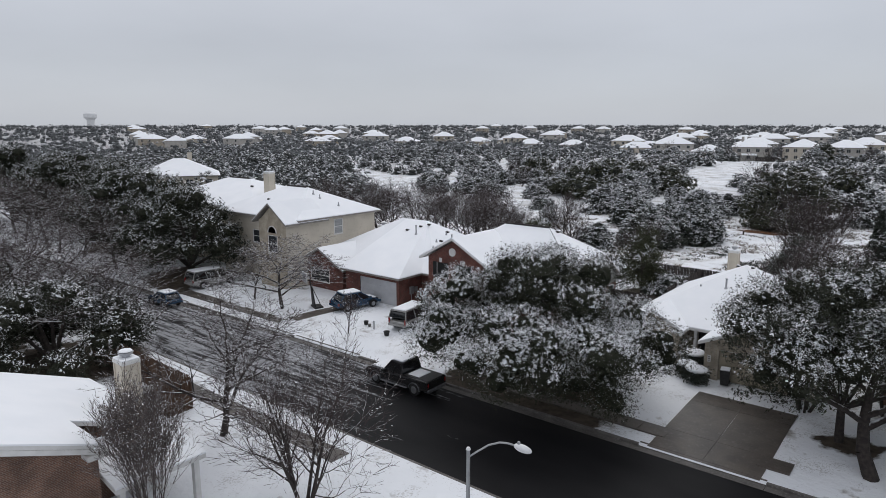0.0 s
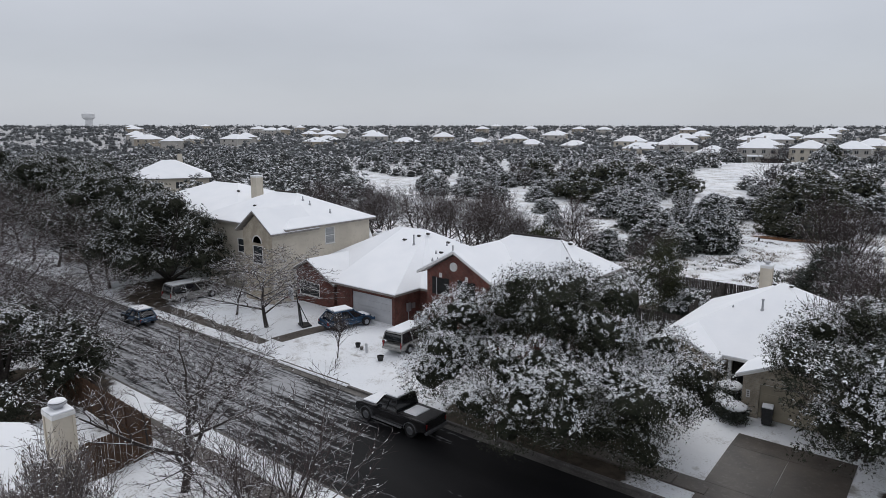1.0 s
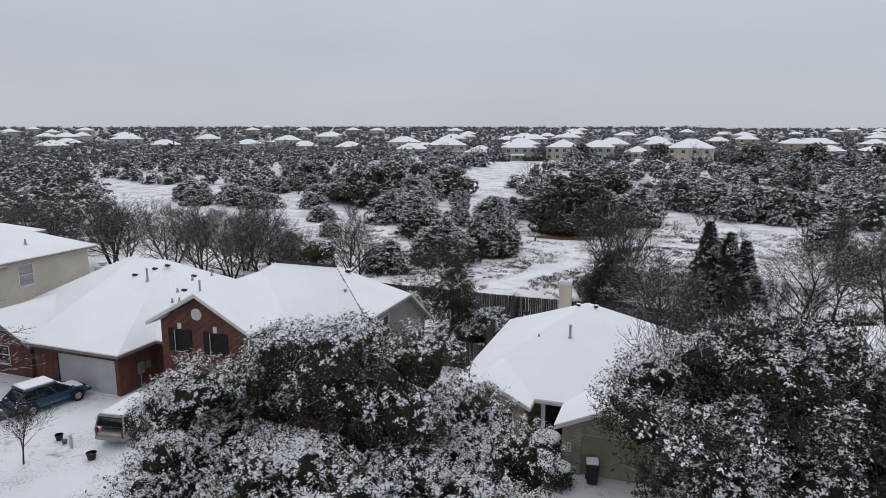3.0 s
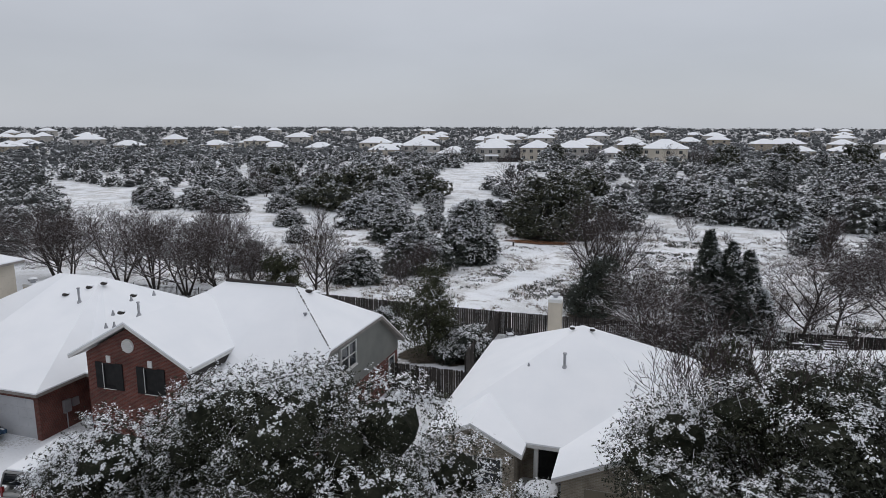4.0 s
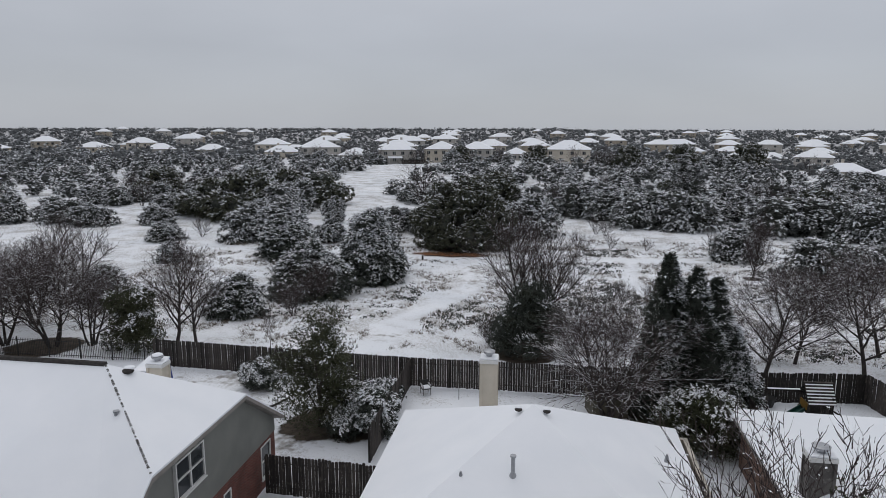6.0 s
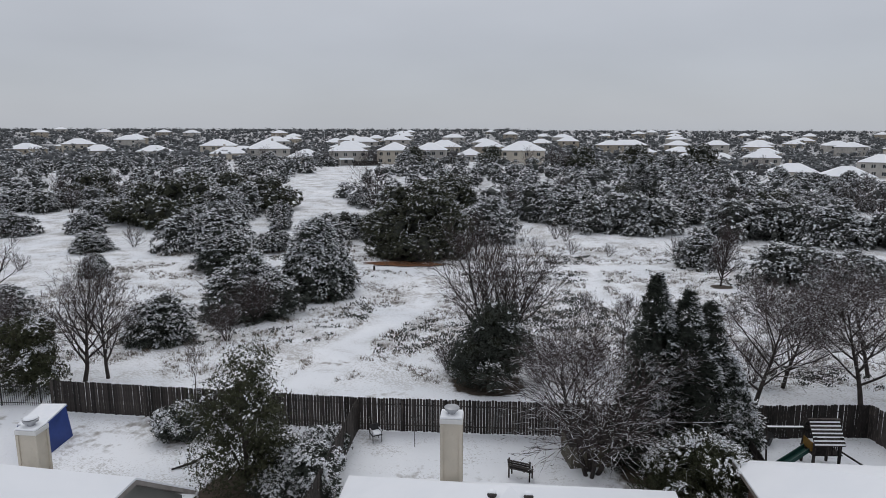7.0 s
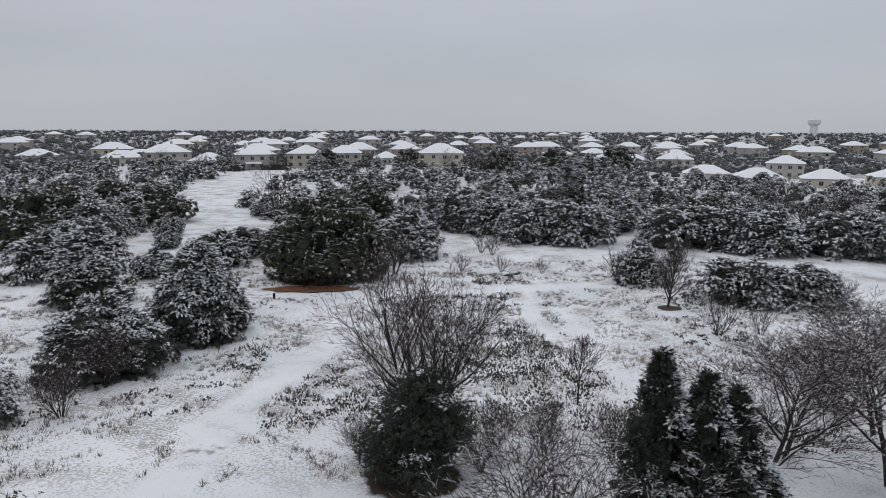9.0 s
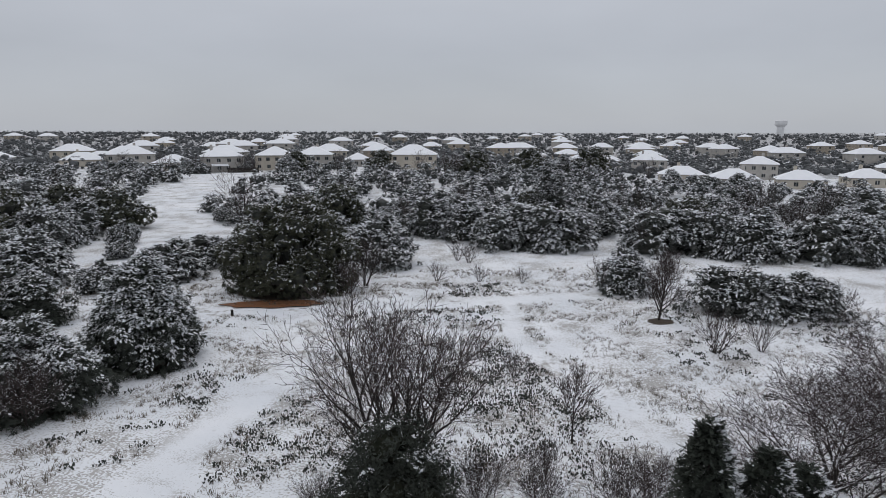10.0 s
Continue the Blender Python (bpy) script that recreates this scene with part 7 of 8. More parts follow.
picket_fence((-1.6, 58.3), (-1.2, 67.2), "dark wooden fence beside the cedar", joined=True)
picket_fence((-33.7, 14.7), (-34.4, 19.0), "brown stained wooden privacy fence", mat=FENCE_BROWN, height=2.0, joined=True)
picket_fence((-34.4, 19.0), (-48.0, 19.3), "brown stained wooden privacy fence", mat=FENCE_BROWN, height=2.0, joined=True)
picket_fence((-74.0, 302.0), (-63.0, 303.0), "distant wooden fence behind the far houses", joined=True)
picket_fence((-18.0, 305.0), (-10.0, 305.5), "distant wooden fence behind the far houses", joined=True)
picket_fence((10.0, 306.5), (26.0, 309.0), "distant wooden fence behind the far houses", joined=True)


def iron_fence(a, b):
    a, b = Vector((*a, 0)), Vector((*b, 0))
    d = (b - a).normalized()
    length = (b - a).length
    f = thing("iron_fence", "black iron picket fence at the meadow's edge", "fence")
    count = int(length / 0.13)
    bm = bmesh.new()
    box(-0.01, 0.01, -0.01, 0.01, 0.05, 1.35, bm=bm)
    me = bpy.data.meshes.new("bar")
    bm.to_mesh(me)
    bm.free()
    me.materials.append(BLACK_METAL)
    for i in range(count):
        p = a + d * (i * length / count)
        part_of("bar", me, f, m=pose(p.x, p.y, land(p.x, p.y)))
    for h in (0.2, 1.2):
        part("rail", tube([(a.x, a.y, land(a.x, a.y) + h), (b.x, b.y, land(b.x, b.y) + h)], 0.022, 4), BLACK_METAL, f)
    for i in range(int(length / 2.4) + 1):
        p = a + d * min(length, i * 2.4)
        z = land(p.x, p.y)
        part("post", box(p.x - 0.03, p.x + 0.03, p.y - 0.03, p.y + 0.03, z - 0.1, z + 1.45), BLACK_METAL, f)


iron_fence((-66.0, 67.2), (-38.6, 68.2))

# ---- vehicles ----
def loft(profile, half, inset, bm=None):
    """A body from a side profile (x, z, share of half width): both flanks, and the skin between."""
    bm = bm or bmesh.new()
    left = [bm.verts.new((x, half * s, z)) for x, z, s in profile]
    right = [bm.verts.new((x, -half * s, z)) for x, z, s in profile]
    bm.faces.new(left)
    bm.faces.new(list(reversed(right)))
    k = len(profile)
    for i in range(k):
        j = (i + 1) % k
        bm.faces.new((left[j], left[i], right[i], right[j]))
    bmesh.ops.recalc_face_normals(bm, faces=bm.faces)
    if inset:
        bmesh.ops.bevel(bm, geom=[e for e in bm.edges], offset=inset, segments=2, affect="EDGES", profile=0.6)
    return bm


def rounded(profile):
    """Corners of a side profile cut twice, so that it runs in curves."""
    for _ in range(2):
        out = []
        for a, b in zip(profile, profile[1:] + profile[:1]):
            out += [tuple(p + (q - p) * f for p, q in zip(a, b)) for f in (0.2, 0.8)]
        profile = out
    return profile


def wheel(parent, x, y, r, w):
    side = 1 if y > 0 else -1
    t = part("wheel", tube([(x, y - w / 2, r), (x, y - w / 2 + 0.03, r), (x, y + w / 2 - 0.03, r), (x, y + w / 2, r)], [r * 0.92, r, r, r * 0.92], 20), TYRE, parent)
    part("rim", tube([(x, y + side * (w / 2 - 0.02), r), (x, y + side * (w / 2 + 0.012), r)], [r * 0.62, r * 0.56], 16), RIM, t)


def vehicle(name, label, kind, m, length, width, height, paint, snow=True):
    """A car, van or pickup, heading along its x."""
    v = thing(name, label, "car", m)
    h, L, W = height, length, width / 2
    r = 0.40 if kind == "pickup" else 0.34
    wb = L * (0.62 if kind == "pickup" else 0.60)
    f, b = wb / 2 + L * 0.01, -wb / 2 + L * 0.01
    belt = h * (0.58 if kind != "van" else 0.54)
    nose = h * (0.52 if kind != "van" else 0.47)
    if kind == "pickup":
        prof = [(-L / 2, 0.55, 0.96), (-L / 2, belt + 0.05, 0.97), (-L * 0.12, belt + 0.06, 1.0), (L * 0.16, belt + 0.04, 1.0), (L * 0.40, belt - 0.02, 0.95), (L / 2 - 0.02, belt - 0.2, 0.88), (L / 2, 0.5, 0.88), (L * 0.42, 0.42, 0.95), (-L * 0.42, 0.45, 0.97)]
        cabin = [(-L * 0.115, belt, 0.96), (-L * 0.095, h - 0.05, 0.80), (-L * 0.03, h, 0.80), (L * 0.07, h - 0.01, 0.79), (L * 0.19, belt, 0.95)]
    elif kind == "van":
        prof = [(-L / 2, 0.4, 0.93), (-L / 2 - 0.03, belt, 0.95), (L * 0.22, belt, 1.0), (L * 0.42, nose, 0.92), (L / 2, nose - 0.25, 0.80), (L / 2, 0.32, 0.82), (0, 0.26, 0.97)]
        cabin = [(-L / 2 + 0.01, belt - 0.02, 0.94), (-L * 0.455, h - 0.06, 0.80), (-L * 0.3, h, 0.80), (L * 0.08, h - 0.02, 0.79), (L * 0.20, h - 0.22, 0.80), (L * 0.36, belt - 0.02, 0.92)]
    else:
        prof = [(-L / 2 + 0.05, 0.42, 0.86), (-L / 2, 0.75, 0.88), (-L / 2 + 0.08, belt, 0.92), (L * 0.18, belt, 1.0), (L * 0.30, nose + 0.06, 0.97), (L * 0.42, nose - 0.04, 0.90), (L / 2 - 0.03, nose - 0.25, 0.80), (L / 2, 0.5, 0.76), (L / 2 - 0.05, 0.36, 0.78), (0, 0.30, 0.97)]
        cabin = [(-L / 2 + 0.10, belt - 0.05, 0.90), (-L * 0.35, h - 0.14, 0.74), (-L * 0.22, h + 0.02, 0.74), (-L * 0.02, h + 0.02, 0.74), (L * 0.06, h - 0.10, 0.75), (L * 0.29, belt - 0.05, 0.92)]
    part("body", loft(prof if kind == "pickup" else rounded(prof), W, 0.06), paint, v)
    part("cabin_glass", loft(cabin if kind == "pickup" else rounded(cabin), W, 0.03), CAR_GLASS, v, "dark tinted windows")
    tops = [p for p in cabin if p[1] > h - 0.3]
    x0, x1 = tops[0][0], tops[-1][0]
    part("roof", box(x0 - 0.04, x1 + 0.03, -W * 0.80, W * 0.80, h - 0.085, h + 0.012, 0.03), paint, v)
    lo_pts, hi_pts = (cabin[0], cabin[-1]), (tops[0], tops[-1])
    for s in (-1, 1):
        for k in range(2):
            p, q = lo_pts[k], hi_pts[k]
            part("pillar", tube([(p[0], s * W * p[2], p[1]), (q[0], s * W * q[2], q[1])], 0.045, 6), paint, v)
        for u in ((0.36, 0.68) if kind != "pickup" else (0.5,)):
            xb, xt = lo_pts[0][0] + (lo_pts[1][0] - lo_pts[0][0]) * u, hi_pts[0][0] + (hi_pts[1][0] - hi_pts[0][0]) * u
            part("pillar", tube([(xb, s * W * 0.955, belt), (xt, s * W * 0.80, h - 0.04)], 0.04, 6), paint, v)
        part("mirror", box(lo_pts[1][0] - 0.32, lo_pts[1][0] - 0.16, s * W - 0.0 if s > 0 else -W - 0.2, W + 0.2 if s > 0 else -W, belt + 0.02, belt + 0.2, 0.03), paint, v)
        part("headlight", box(L / 2 - 0.22, L / 2 - 0.005, s * W * 0.62 - 0.16, s * W * 0.62 + 0.16, nose - 0.34, nose - 0.17, 0.02), CLEAR_LENS, v)
        part("tail_light", box(-L / 2 - 0.03, -L / 2 + 0.12, s * W * 0.85 - 0.06, s * W * 0.85 + 0.06, belt - 0.30, belt + (0.12 if kind == "van" else -0.06), 0.02), RED_LENS, v)
        for x in (f, b):
            wheel(v, x, s * (W - 0.12), r, 0.24)
            bm = bmesh.new()
            n = 12
            ring = [(x + math.cos(a * math.pi / n) * (r + 0.07), r + math.sin(a * math.pi / n) * (r + 0.07)) for a in range(n + 1)]
            outer = [bm.verts.new((px, s * (W + 0.012), pz)) for px, pz in ring]
            inner = [bm.verts.new((px, s * (W - 0.2), pz)) for px, pz in ring]
            o2 = [bm.verts.new((x + (px - x) * 0.9, s * (W + 0.012), r + (pz - r) * 0.9)) for px, pz in ring]
            for i in range(n):
                bm.faces.new((outer[i], outer[i + 1], inner[i + 1], inner[i]))
                bm.faces.new((outer[i], o2[i], o2[i + 1], outer[i + 1]))
            part("wheel_arch", bm, RIM if kind == "pickup" else BLACK_METAL, v)
    part("bumper", box(-L / 2 - 0.09, -L / 2 + 0.1, -W * 0.92, W * 0.92, 0.42, 0.62, 0.04), RIM if kind == "pickup" else paint, v)
    part("bumper", box(L / 2 - 0.12, L / 2 + 0.07, -W * 0.86, W * 0.86, 0.38, 0.60, 0.04), RIM if kind == "pickup" else paint, v)
    part("grille", box(L / 2 - 0.05, L / 2 + 0.015, -W * 0.4, W * 0.4, nose - 0.38, nose - 0.16, 0.02), BLACK_METAL, v)
    if kind == "pickup":
        part("bed_floor", box(-L / 2 + 0.1, -L * 0.125, -W * 0.84, W * 0.84, belt - 0.25, belt + 0.075, 0.02), BLACK_METAL, v)
        part("bed_snow", box(-L / 2 + 0.9, -L * 0.16, -W * 0.6, W * 0.62, belt + 0.05, belt + 0.13, 0.035), CLUMP_SNOW, v, "snow lying on the bed cover")
        part("running_board", box(b + 0.55, f - 0.55, W - 0.02, W + 0.12, 0.40, 0.46, 0.01), RIM, v)
        part("running_board", box(b + 0.55, f - 0.55, -W - 0.12, -W + 0.02, 0.40, 0.46, 0.01), RIM, v)
        part("hood_snow", box(L * 0.21, L * 0.40, -W * 0.75, W * 0.75, belt - 0.02, belt + 0.09, 0.05), CLUMP_SNOW, v, "snow on the bonnet")
    else:
        part("hood_snow", box(L * 0.27, L * 0.42, -W * 0.7, W * 0.7, nose - 0.02, nose + 0.07, 0.05), CLUMP_SNOW, v, "snow on the bonnet")
        for s in (-1, 1):
            part("roof_rail", tube([(x0, s * W * 0.66, h + 0.05), (x1 - 0.2, s * W * 0.66, h + 0.05)], 0.02, 6), BLACK_METAL, v)
        if kind == "suv":                        # half the windscreen is still covered
            a, b = cabin[-1], cabin[-2]
            lie = [(a[0] - 0.28, -W * 0.75, a[1] + 0.20), (a[0] - 0.28, W * 0.3, a[1] + 0.20), (b[0] + 0.03, W * 0.35, b[1] + 0.06), (b[0] + 0.03, -W * 0.66, b[1] + 0.06)]
            part("windscreen_snow", slab(lie, 0.06), CLUMP_SNOW, v, "snow left on the windscreen")
    if snow:
        part("roof_snow", box(x0 + 0.02, x1 - 0.05, -W * 0.72, W * 0.72, h + 0.005, h + 0.11, 0.05), ROOF_SNOW, v, "snow on the roof")
    return v


vehicle("pickup_truck", "black crew-cab pickup parked at the kerb with snow", "pickup", pose(-27.3, 29.75, 0.0, 0, 0, 180), 5.4, 1.9, 1.84, PAINT_BLACK)
vehicle("suv", "dark blue sport utility car with snowy roof on the drive", "suv", pose(-42.2, 39.6, 0.42, 0, 0, 76), 4.3, 1.8, 1.54, PAINT_BLUE)
vehicle("minivan", "silver minivan with snowy roof on the drive", "van", pose(-34.75, 39.0, 0.42, 0, 0, 97), 4.5, 1.82, 1.68, PAINT_SILVER)
vehicle("minivan", "silver minivan with roof rails on the neighbouring drive", "van", pose(-60.2, 36.4, 0.35, 0, 0, 88), 5.0, 1.95, 1.75, PAINT_SILVER)
vehicle("small_car", "dark blue car parked at the kerb", "suv", pose(-57.8, 30.0, 0.0, 0, 0, 180), 3.6, 1.6, 1.35, PAINT_BLUE)

# ---- street and yard things ----
lamp = thing("street_lamp", "galvanised street lamp with cobra head over the street", "lamp", pose(-11.0, 14.8, 0.2, 0, 0, 42))
part("pole", tube([(0, 0, 0), (0, 0, 3.5), (0, 0, 6.75)], [0.085, 0.07, 0.055], 14), LAMP_GREY, lamp)
part("base_plate", box(-0.2, 0.2, -0.2, 0.2, -0.05, 0.05, 0.01), LAMP_GREY, lamp)
part("pole_cap", tube([(0, 0, 6.75), (0, 0, 6.82)], [0.08, 0.05], 12), LENS_WHITE, lamp)
part("arm", tube([(0, 0, 6.5), (0.25, 0, 6.66), (0.62, 0, 6.88), (0.95, 0, 6.95), (1.2, 0, 6.92), (1.42, 0, 6.84)], 0.03, 10), LAMP_GREY, lamp)
head = bmesh.new()
bmesh.ops.create_uvsphere(head, u_segments=18, v_segments=12, radius=0.5, matrix=Matrix.Translation((1.66, 0, 6.73)) @ Matrix.Rotation(radians(24), 4, "Y") @ Matrix.Diagonal((0.62, 0.28, 0.24, 1)))
head = part("head", head, LENS_WHITE, lamp, "pale lamp head")
part("photocell", tube([(1.52, 0, 6.86), (1.54, 0, 6.96)], 0.045, 10), LAMP_GREY, head)

hoop = thing("basketball_hoop", "portable basketball hoop with black padded stand on the lawn", "hoop", pose(-45.1, 37.2, 0.4, 0, 0, 158))
base = box(-0.65, 0.65, -0.75, 0.1, 0, 0.16, 0.05)
for v in base.verts:
    v.co.x *= 0.8 if v.co.y < -0.3 else 1.0
part("base", base, BLACK_METAL, hoop)
pad = box(-0.42, 0.42, -0.1, 0.02, 0.14, 2.0, 0.03)
for v in pad.verts:
    v.co.x *= 1.0 - 0.72 * max(0.0, v.co.z - 0.14) / 1.86
    v.co.y += 0.1 * v.co.z
part("pole_pad", pad, BLACK_METAL, hoop, "black tapered padding")
part("pole", tube([(0, 0.0, 0.1), (0, 0.22, 2.2), (0, 0.3, 2.9)], 0.05, 8), BLACK_METAL, hoop)
part("strut", tube([(0, -0.65, 0.15), (0, 0.1, 1.9)], 0.035, 6), BLACK_METAL, hoop)
for z in (2.55, 2.85):
    part("brace", tube([(0, 0.26, z), (0, 0.72, z + 0.1)], 0.03, 6), BLACK_METAL, hoop)
board = part("backboard", box(-0.62, 0.62, 0.72, 0.75, 2.45, 3.25, 0.01), GARAGE_WHITE, hoop, "grey backboard")
for q in ((-0.66, 0.66, 3.23, 3.29), (-0.66, 0.66, 2.41, 2.47), (-0.66, -0.6, 2.47, 3.23), (0.6, 0.66, 2.47, 3.23)):
    part("board_frame", box(q[0], q[1], 0.70, 0.775, q[2], q[3]), TRIM_WHITE, board)
part("board_snow", box(-0.62, 0.62, 0.7, 0.78, 3.292, 3.34, 0.02), CLUMP_SNOW, board, "snow along the top edge")
part("rim", tube([(0.23 * math.cos(a * math.tau / 16), 1.02 + 0.23 * math.sin(a * math.tau / 16), 2.6) for a in range(17)], 0.014, 5, cap=False), CLAY_RED, hoop)


def pot(x, y, r, h, label, mat=BLACK_METAL):
    t = thing("planter_pot", label, "pot", pose(x, y, land(x, y)))
    part("pot", tube([(0, 0, 0), (0, 0, h), (0, 0, h + 0.03), (0, 0, h + 0.03), (0, 0, h * 0.75)], [r * 0.72, r, r * 1.08, r * 0.9, r * 0.85], 16), mat, t)
    part("snow", tube([(0, 0, h * 0.8), (0, 0, h * 0.93)], [r * 0.86, r * 0.5], 14), CLUMP_SNOW, t, "snow in the pot")


pot(-34.6, 35.7, 0.24, 0.32, "black plastic pot standing in the snow")
pot(-37.8, 36.6, 0.2, 0.28, "dark pot beside the young tree")
pot(-37.2, 36.4, 0.14, 0.18, "small grey pot in the snow", KERB)
stake = thing("utility_marker", "pale upright utility marker in the lawn", "marker", pose(-36.5, 36.2, 0.3))
part("marker_post", box(-0.09, 0.09, -0.05, 0.05, -0.1, 0.75, 0.03), GARAGE_WHITE, stake)
meter = thing("electric_meter", "grey utility boxes on the brick wall", "meter", pose(-39.0, 43.6, 1.4))
part("box", box(0, 0.16, -0.3, 0.15, 0, 0.7, 0.01), GALVANISED, meter)
part("box", box(0, 0.12, 0.3, 0.7, 0.15, 0.6, 0.01), GALVANISED, meter)
part("conduit", tube([(0.06, -0.1, -1.0), (0.06, -0.1, 0.0)], 0.03, 8), GALVANISED, meter)
ac = thing("air_conditioner", "grey condenser unit beside the house", "air conditioner", pose(-36.6, 43.8, 0.42))
part("cabinet", box(-0.4, 0.4, -0.4, 0.4, 0.05, 0.85, 0.04), GALVANISED, ac)
part("snow", box(-0.38, 0.38, -0.38, 0.38, 0.852, 0.95, 0.04), CLUMP_SNOW, ac, "snow on top")


def round_bush(x, y, r, h, label):
    t = thing("clipped_bush", label, "bush", pose(x, y, land(x, y)))
    rng = np.random.default_rng(int(abs(x * 100)))
    blobs = [(0, 0, h * 0.5, r, h * 0.5 / r)]
    crown_parts(t, 5, blobs, 900, LEAF_CEDAR, size=(0.05, 0.1), snow=0.1, snow_size=(0.05, 0.1))
    bm = bmesh.new()
    bmesh.ops.create_uvsphere(bm, u_segments=20, v_segments=12, radius=1.0, matrix=Matrix.Translation((0, 0, h * 0.92)) @ Matrix.Diagonal((r * 0.95, r * 0.95, 0.22, 1)))
    for v in bm.verts:
        v.co += Vector((0, 0, 0.05)) * noise.noise(v.co * 2.5)
    part("snow_cap", bm, CLUMP_SNOW, t, "rounded pillow of snow")


round_bush(-12.45, 41.0, 0.72, 1.0, "clipped round bush under a cap of snow")
round_bush(-13.3, 41.75, 0.66, 0.95, "clipped round bush under a cap of snow")
round_bush(-13.3, 43.1, 0.75, 1.35, "tall clipped bush with snow on it")

def wheelie_bin(x, y, turn, label, mat):
    t = thing("wheelie_bin", label, "bin", pose(x, y, land(x, y) + 0.03, 0, 0, turn))
    bm = box(-0.29, 0.29, -0.36, 0.36, 0.05, 0.95, 0.03)
    for v in bm.verts:
        if v.co.z < 0.5:
            v.co.x *= 0.82
            v.co.y *= 0.8
    part("body", bm, mat, t)
    part("lid", box(-0.31, 0.31, -0.39, 0.38, 0.952, 1.02, 0.03), mat, t)
    part("snow", box(-0.28, 0.28, -0.34, 0.34, 1.022, 1.10, 0.04), CLUMP_SNOW, t, "snow on the lid")
    part("handle", tube([(-0.25, 0.42, 0.95), (0.25, 0.42, 0.95)], 0.018, 6), mat, t)
    for sx in (-0.25, 0.25):
        part("wheel", tube([(sx - 0.03, 0.3, 0.12), (sx + 0.03, 0.3, 0.12)], 0.12, 12), TYRE, t)


wheelie_bin(-10.9, 41.7, 10, "dark wheelie bin with snow beside the garage", BLACK_METAL)
plaque = thing("wall_plaque", "pale plaque on the garage brickwork", "plaque", pose(-12.05, 42.06, 1.6))
part("plate", box(-0.1, 0.1, 0, 0.03, 0, 0.45, 0.01), TRIM_WHITE, plaque)
for k in range(3):
    part("bar", box(-0.05, 0.05, -0.004, 0.0, 0.08 + k * 0.12, 0.14 + k * 0.12), BLACK_METAL, plaque)
log = thing("fallen_branch", "dark fallen branch lying in the snowy yard", "branch", pose(-27.4, 62.3, land(-27.4, 62.3), 0, 0, 15))
part("stem", tube([(-1.1, -0.3, 0.05), (-0.2, 0.05, 0.12), (0.6, 0.35, 0.42), (1.0, 0.1, 0.1)], [0.04, 0.07, 0.06, 0.03], 7), FENCE_WOOD, log)

chair = thing("lawn_chair", "white plastic chair with snow on the seat", "chair", pose(-19.3, 65.6, 0.42, 0, 0, 30))
part("seat", box(-0.27, 0.27, -0.27, 0.27, 0.38, 0.42, 0.01), BLACK_METAL, chair)
part("backrest", box(-0.27, 0.27, 0.24, 0.28, 0.42, 0.85, 0.01), BLACK_METAL, chair)
part("snow", box(-0.25, 0.25, -0.25, 0.24, 0.422, 0.52, 0.04), CLUMP_SNOW, chair, "snow on the seat")
for sx in (-0.24, 0.24):
    part("armrest", box(sx - 0.03, sx + 0.03, -0.25, 0.25, 0.6, 0.64, 0.01), GARAGE_WHITE, chair)
    for sy in (-0.24, 0.24):
        part("leg", tube([(sx, sy, 0), (sx, sy, 0.6)], 0.02, 6), BLACK_METAL, chair)

feeder = thing("bird_feeder", "thin metal pole with hooks in the yard", "feeder", pose(-17.2, 65.1, 0.42))
part("pole", tube([(0, 0, 0), (0, 0, 1.75)], 0.018, 6), BLACK_METAL, feeder)
for a in (0, 2.1, 4.2):
    part("hook", tube([(0, 0, 1.55), (0.25 * math.cos(a), 0.25 * math.sin(a), 1.75), (0.36 * math.cos(a), 0.36 * math.sin(a), 1.6)], 0.012, 5), BLACK_METAL, feeder)

hutch = thing("storage_shed", "blue sloping storage shed under snow in the yard", "shed", pose(-36.0, 63.7, 0.42, 0, 0, 4))
bm = box(-0.75, 0.75, -0.95, 0.95, 0, 1.55, 0.02)
for v in bm.verts:
    if v.co.z > 0.8:
        v.co.x -= 0.22 * (v.co.x > 0)
        v.co.z += 0.12 * v.co.y
part("wall", bm, PLASTIC_BLUE, hutch)
part("lid", slab([(-0.8, -1.0, 1.46), (0.58, -1.0, 1.46), (0.58, 1.0, 1.70), (-0.8, 1.0, 1.70)], 0.05), PLASTIC_BLUE, hutch)
part("snow", slab([(-0.78, -0.98, 1.54), (0.55, -0.98, 1.54), (0.55, 0.98, 1.78), (-0.78, 0.98, 1.78)], 0.09), CLUMP_SNOW, hutch, "snow on the lid")

shed = thing("garden_shed", "small weathered olive shed under the bare tree", "shed", pose(-8.7, 64.6, 0.42, 0, 0, 12))
part("wall", box(-1.0, 1.0, -0.8, 0.8, 0, 1.25), SHED_OLIVE, shed)
for x in (-0.99, -0.33, 0.33, 0.93):
    part("batten", box(x, x + 0.06, -0.83, -0.8, 0.02, 1.24), SHED_OLIVE, shed)
part("door", box(-0.3, 0.3, -0.84, -0.803, 0.05, 1.15, 0.01), SHED_OLIVE, shed)
roof_planes(shed, [[(-1.15, -0.95, 1.25), (1.15, -0.95, 1.25), (1.15, 0, 1.65), (-1.15, 0, 1.65)], [(1.15, 0.95, 1.25), (-1.15, 0.95, 1.25), (-1.15, 0, 1.65), (1.15, 0, 1.65)]], thick=0.06, snow=False, fascia=SHINGLE)

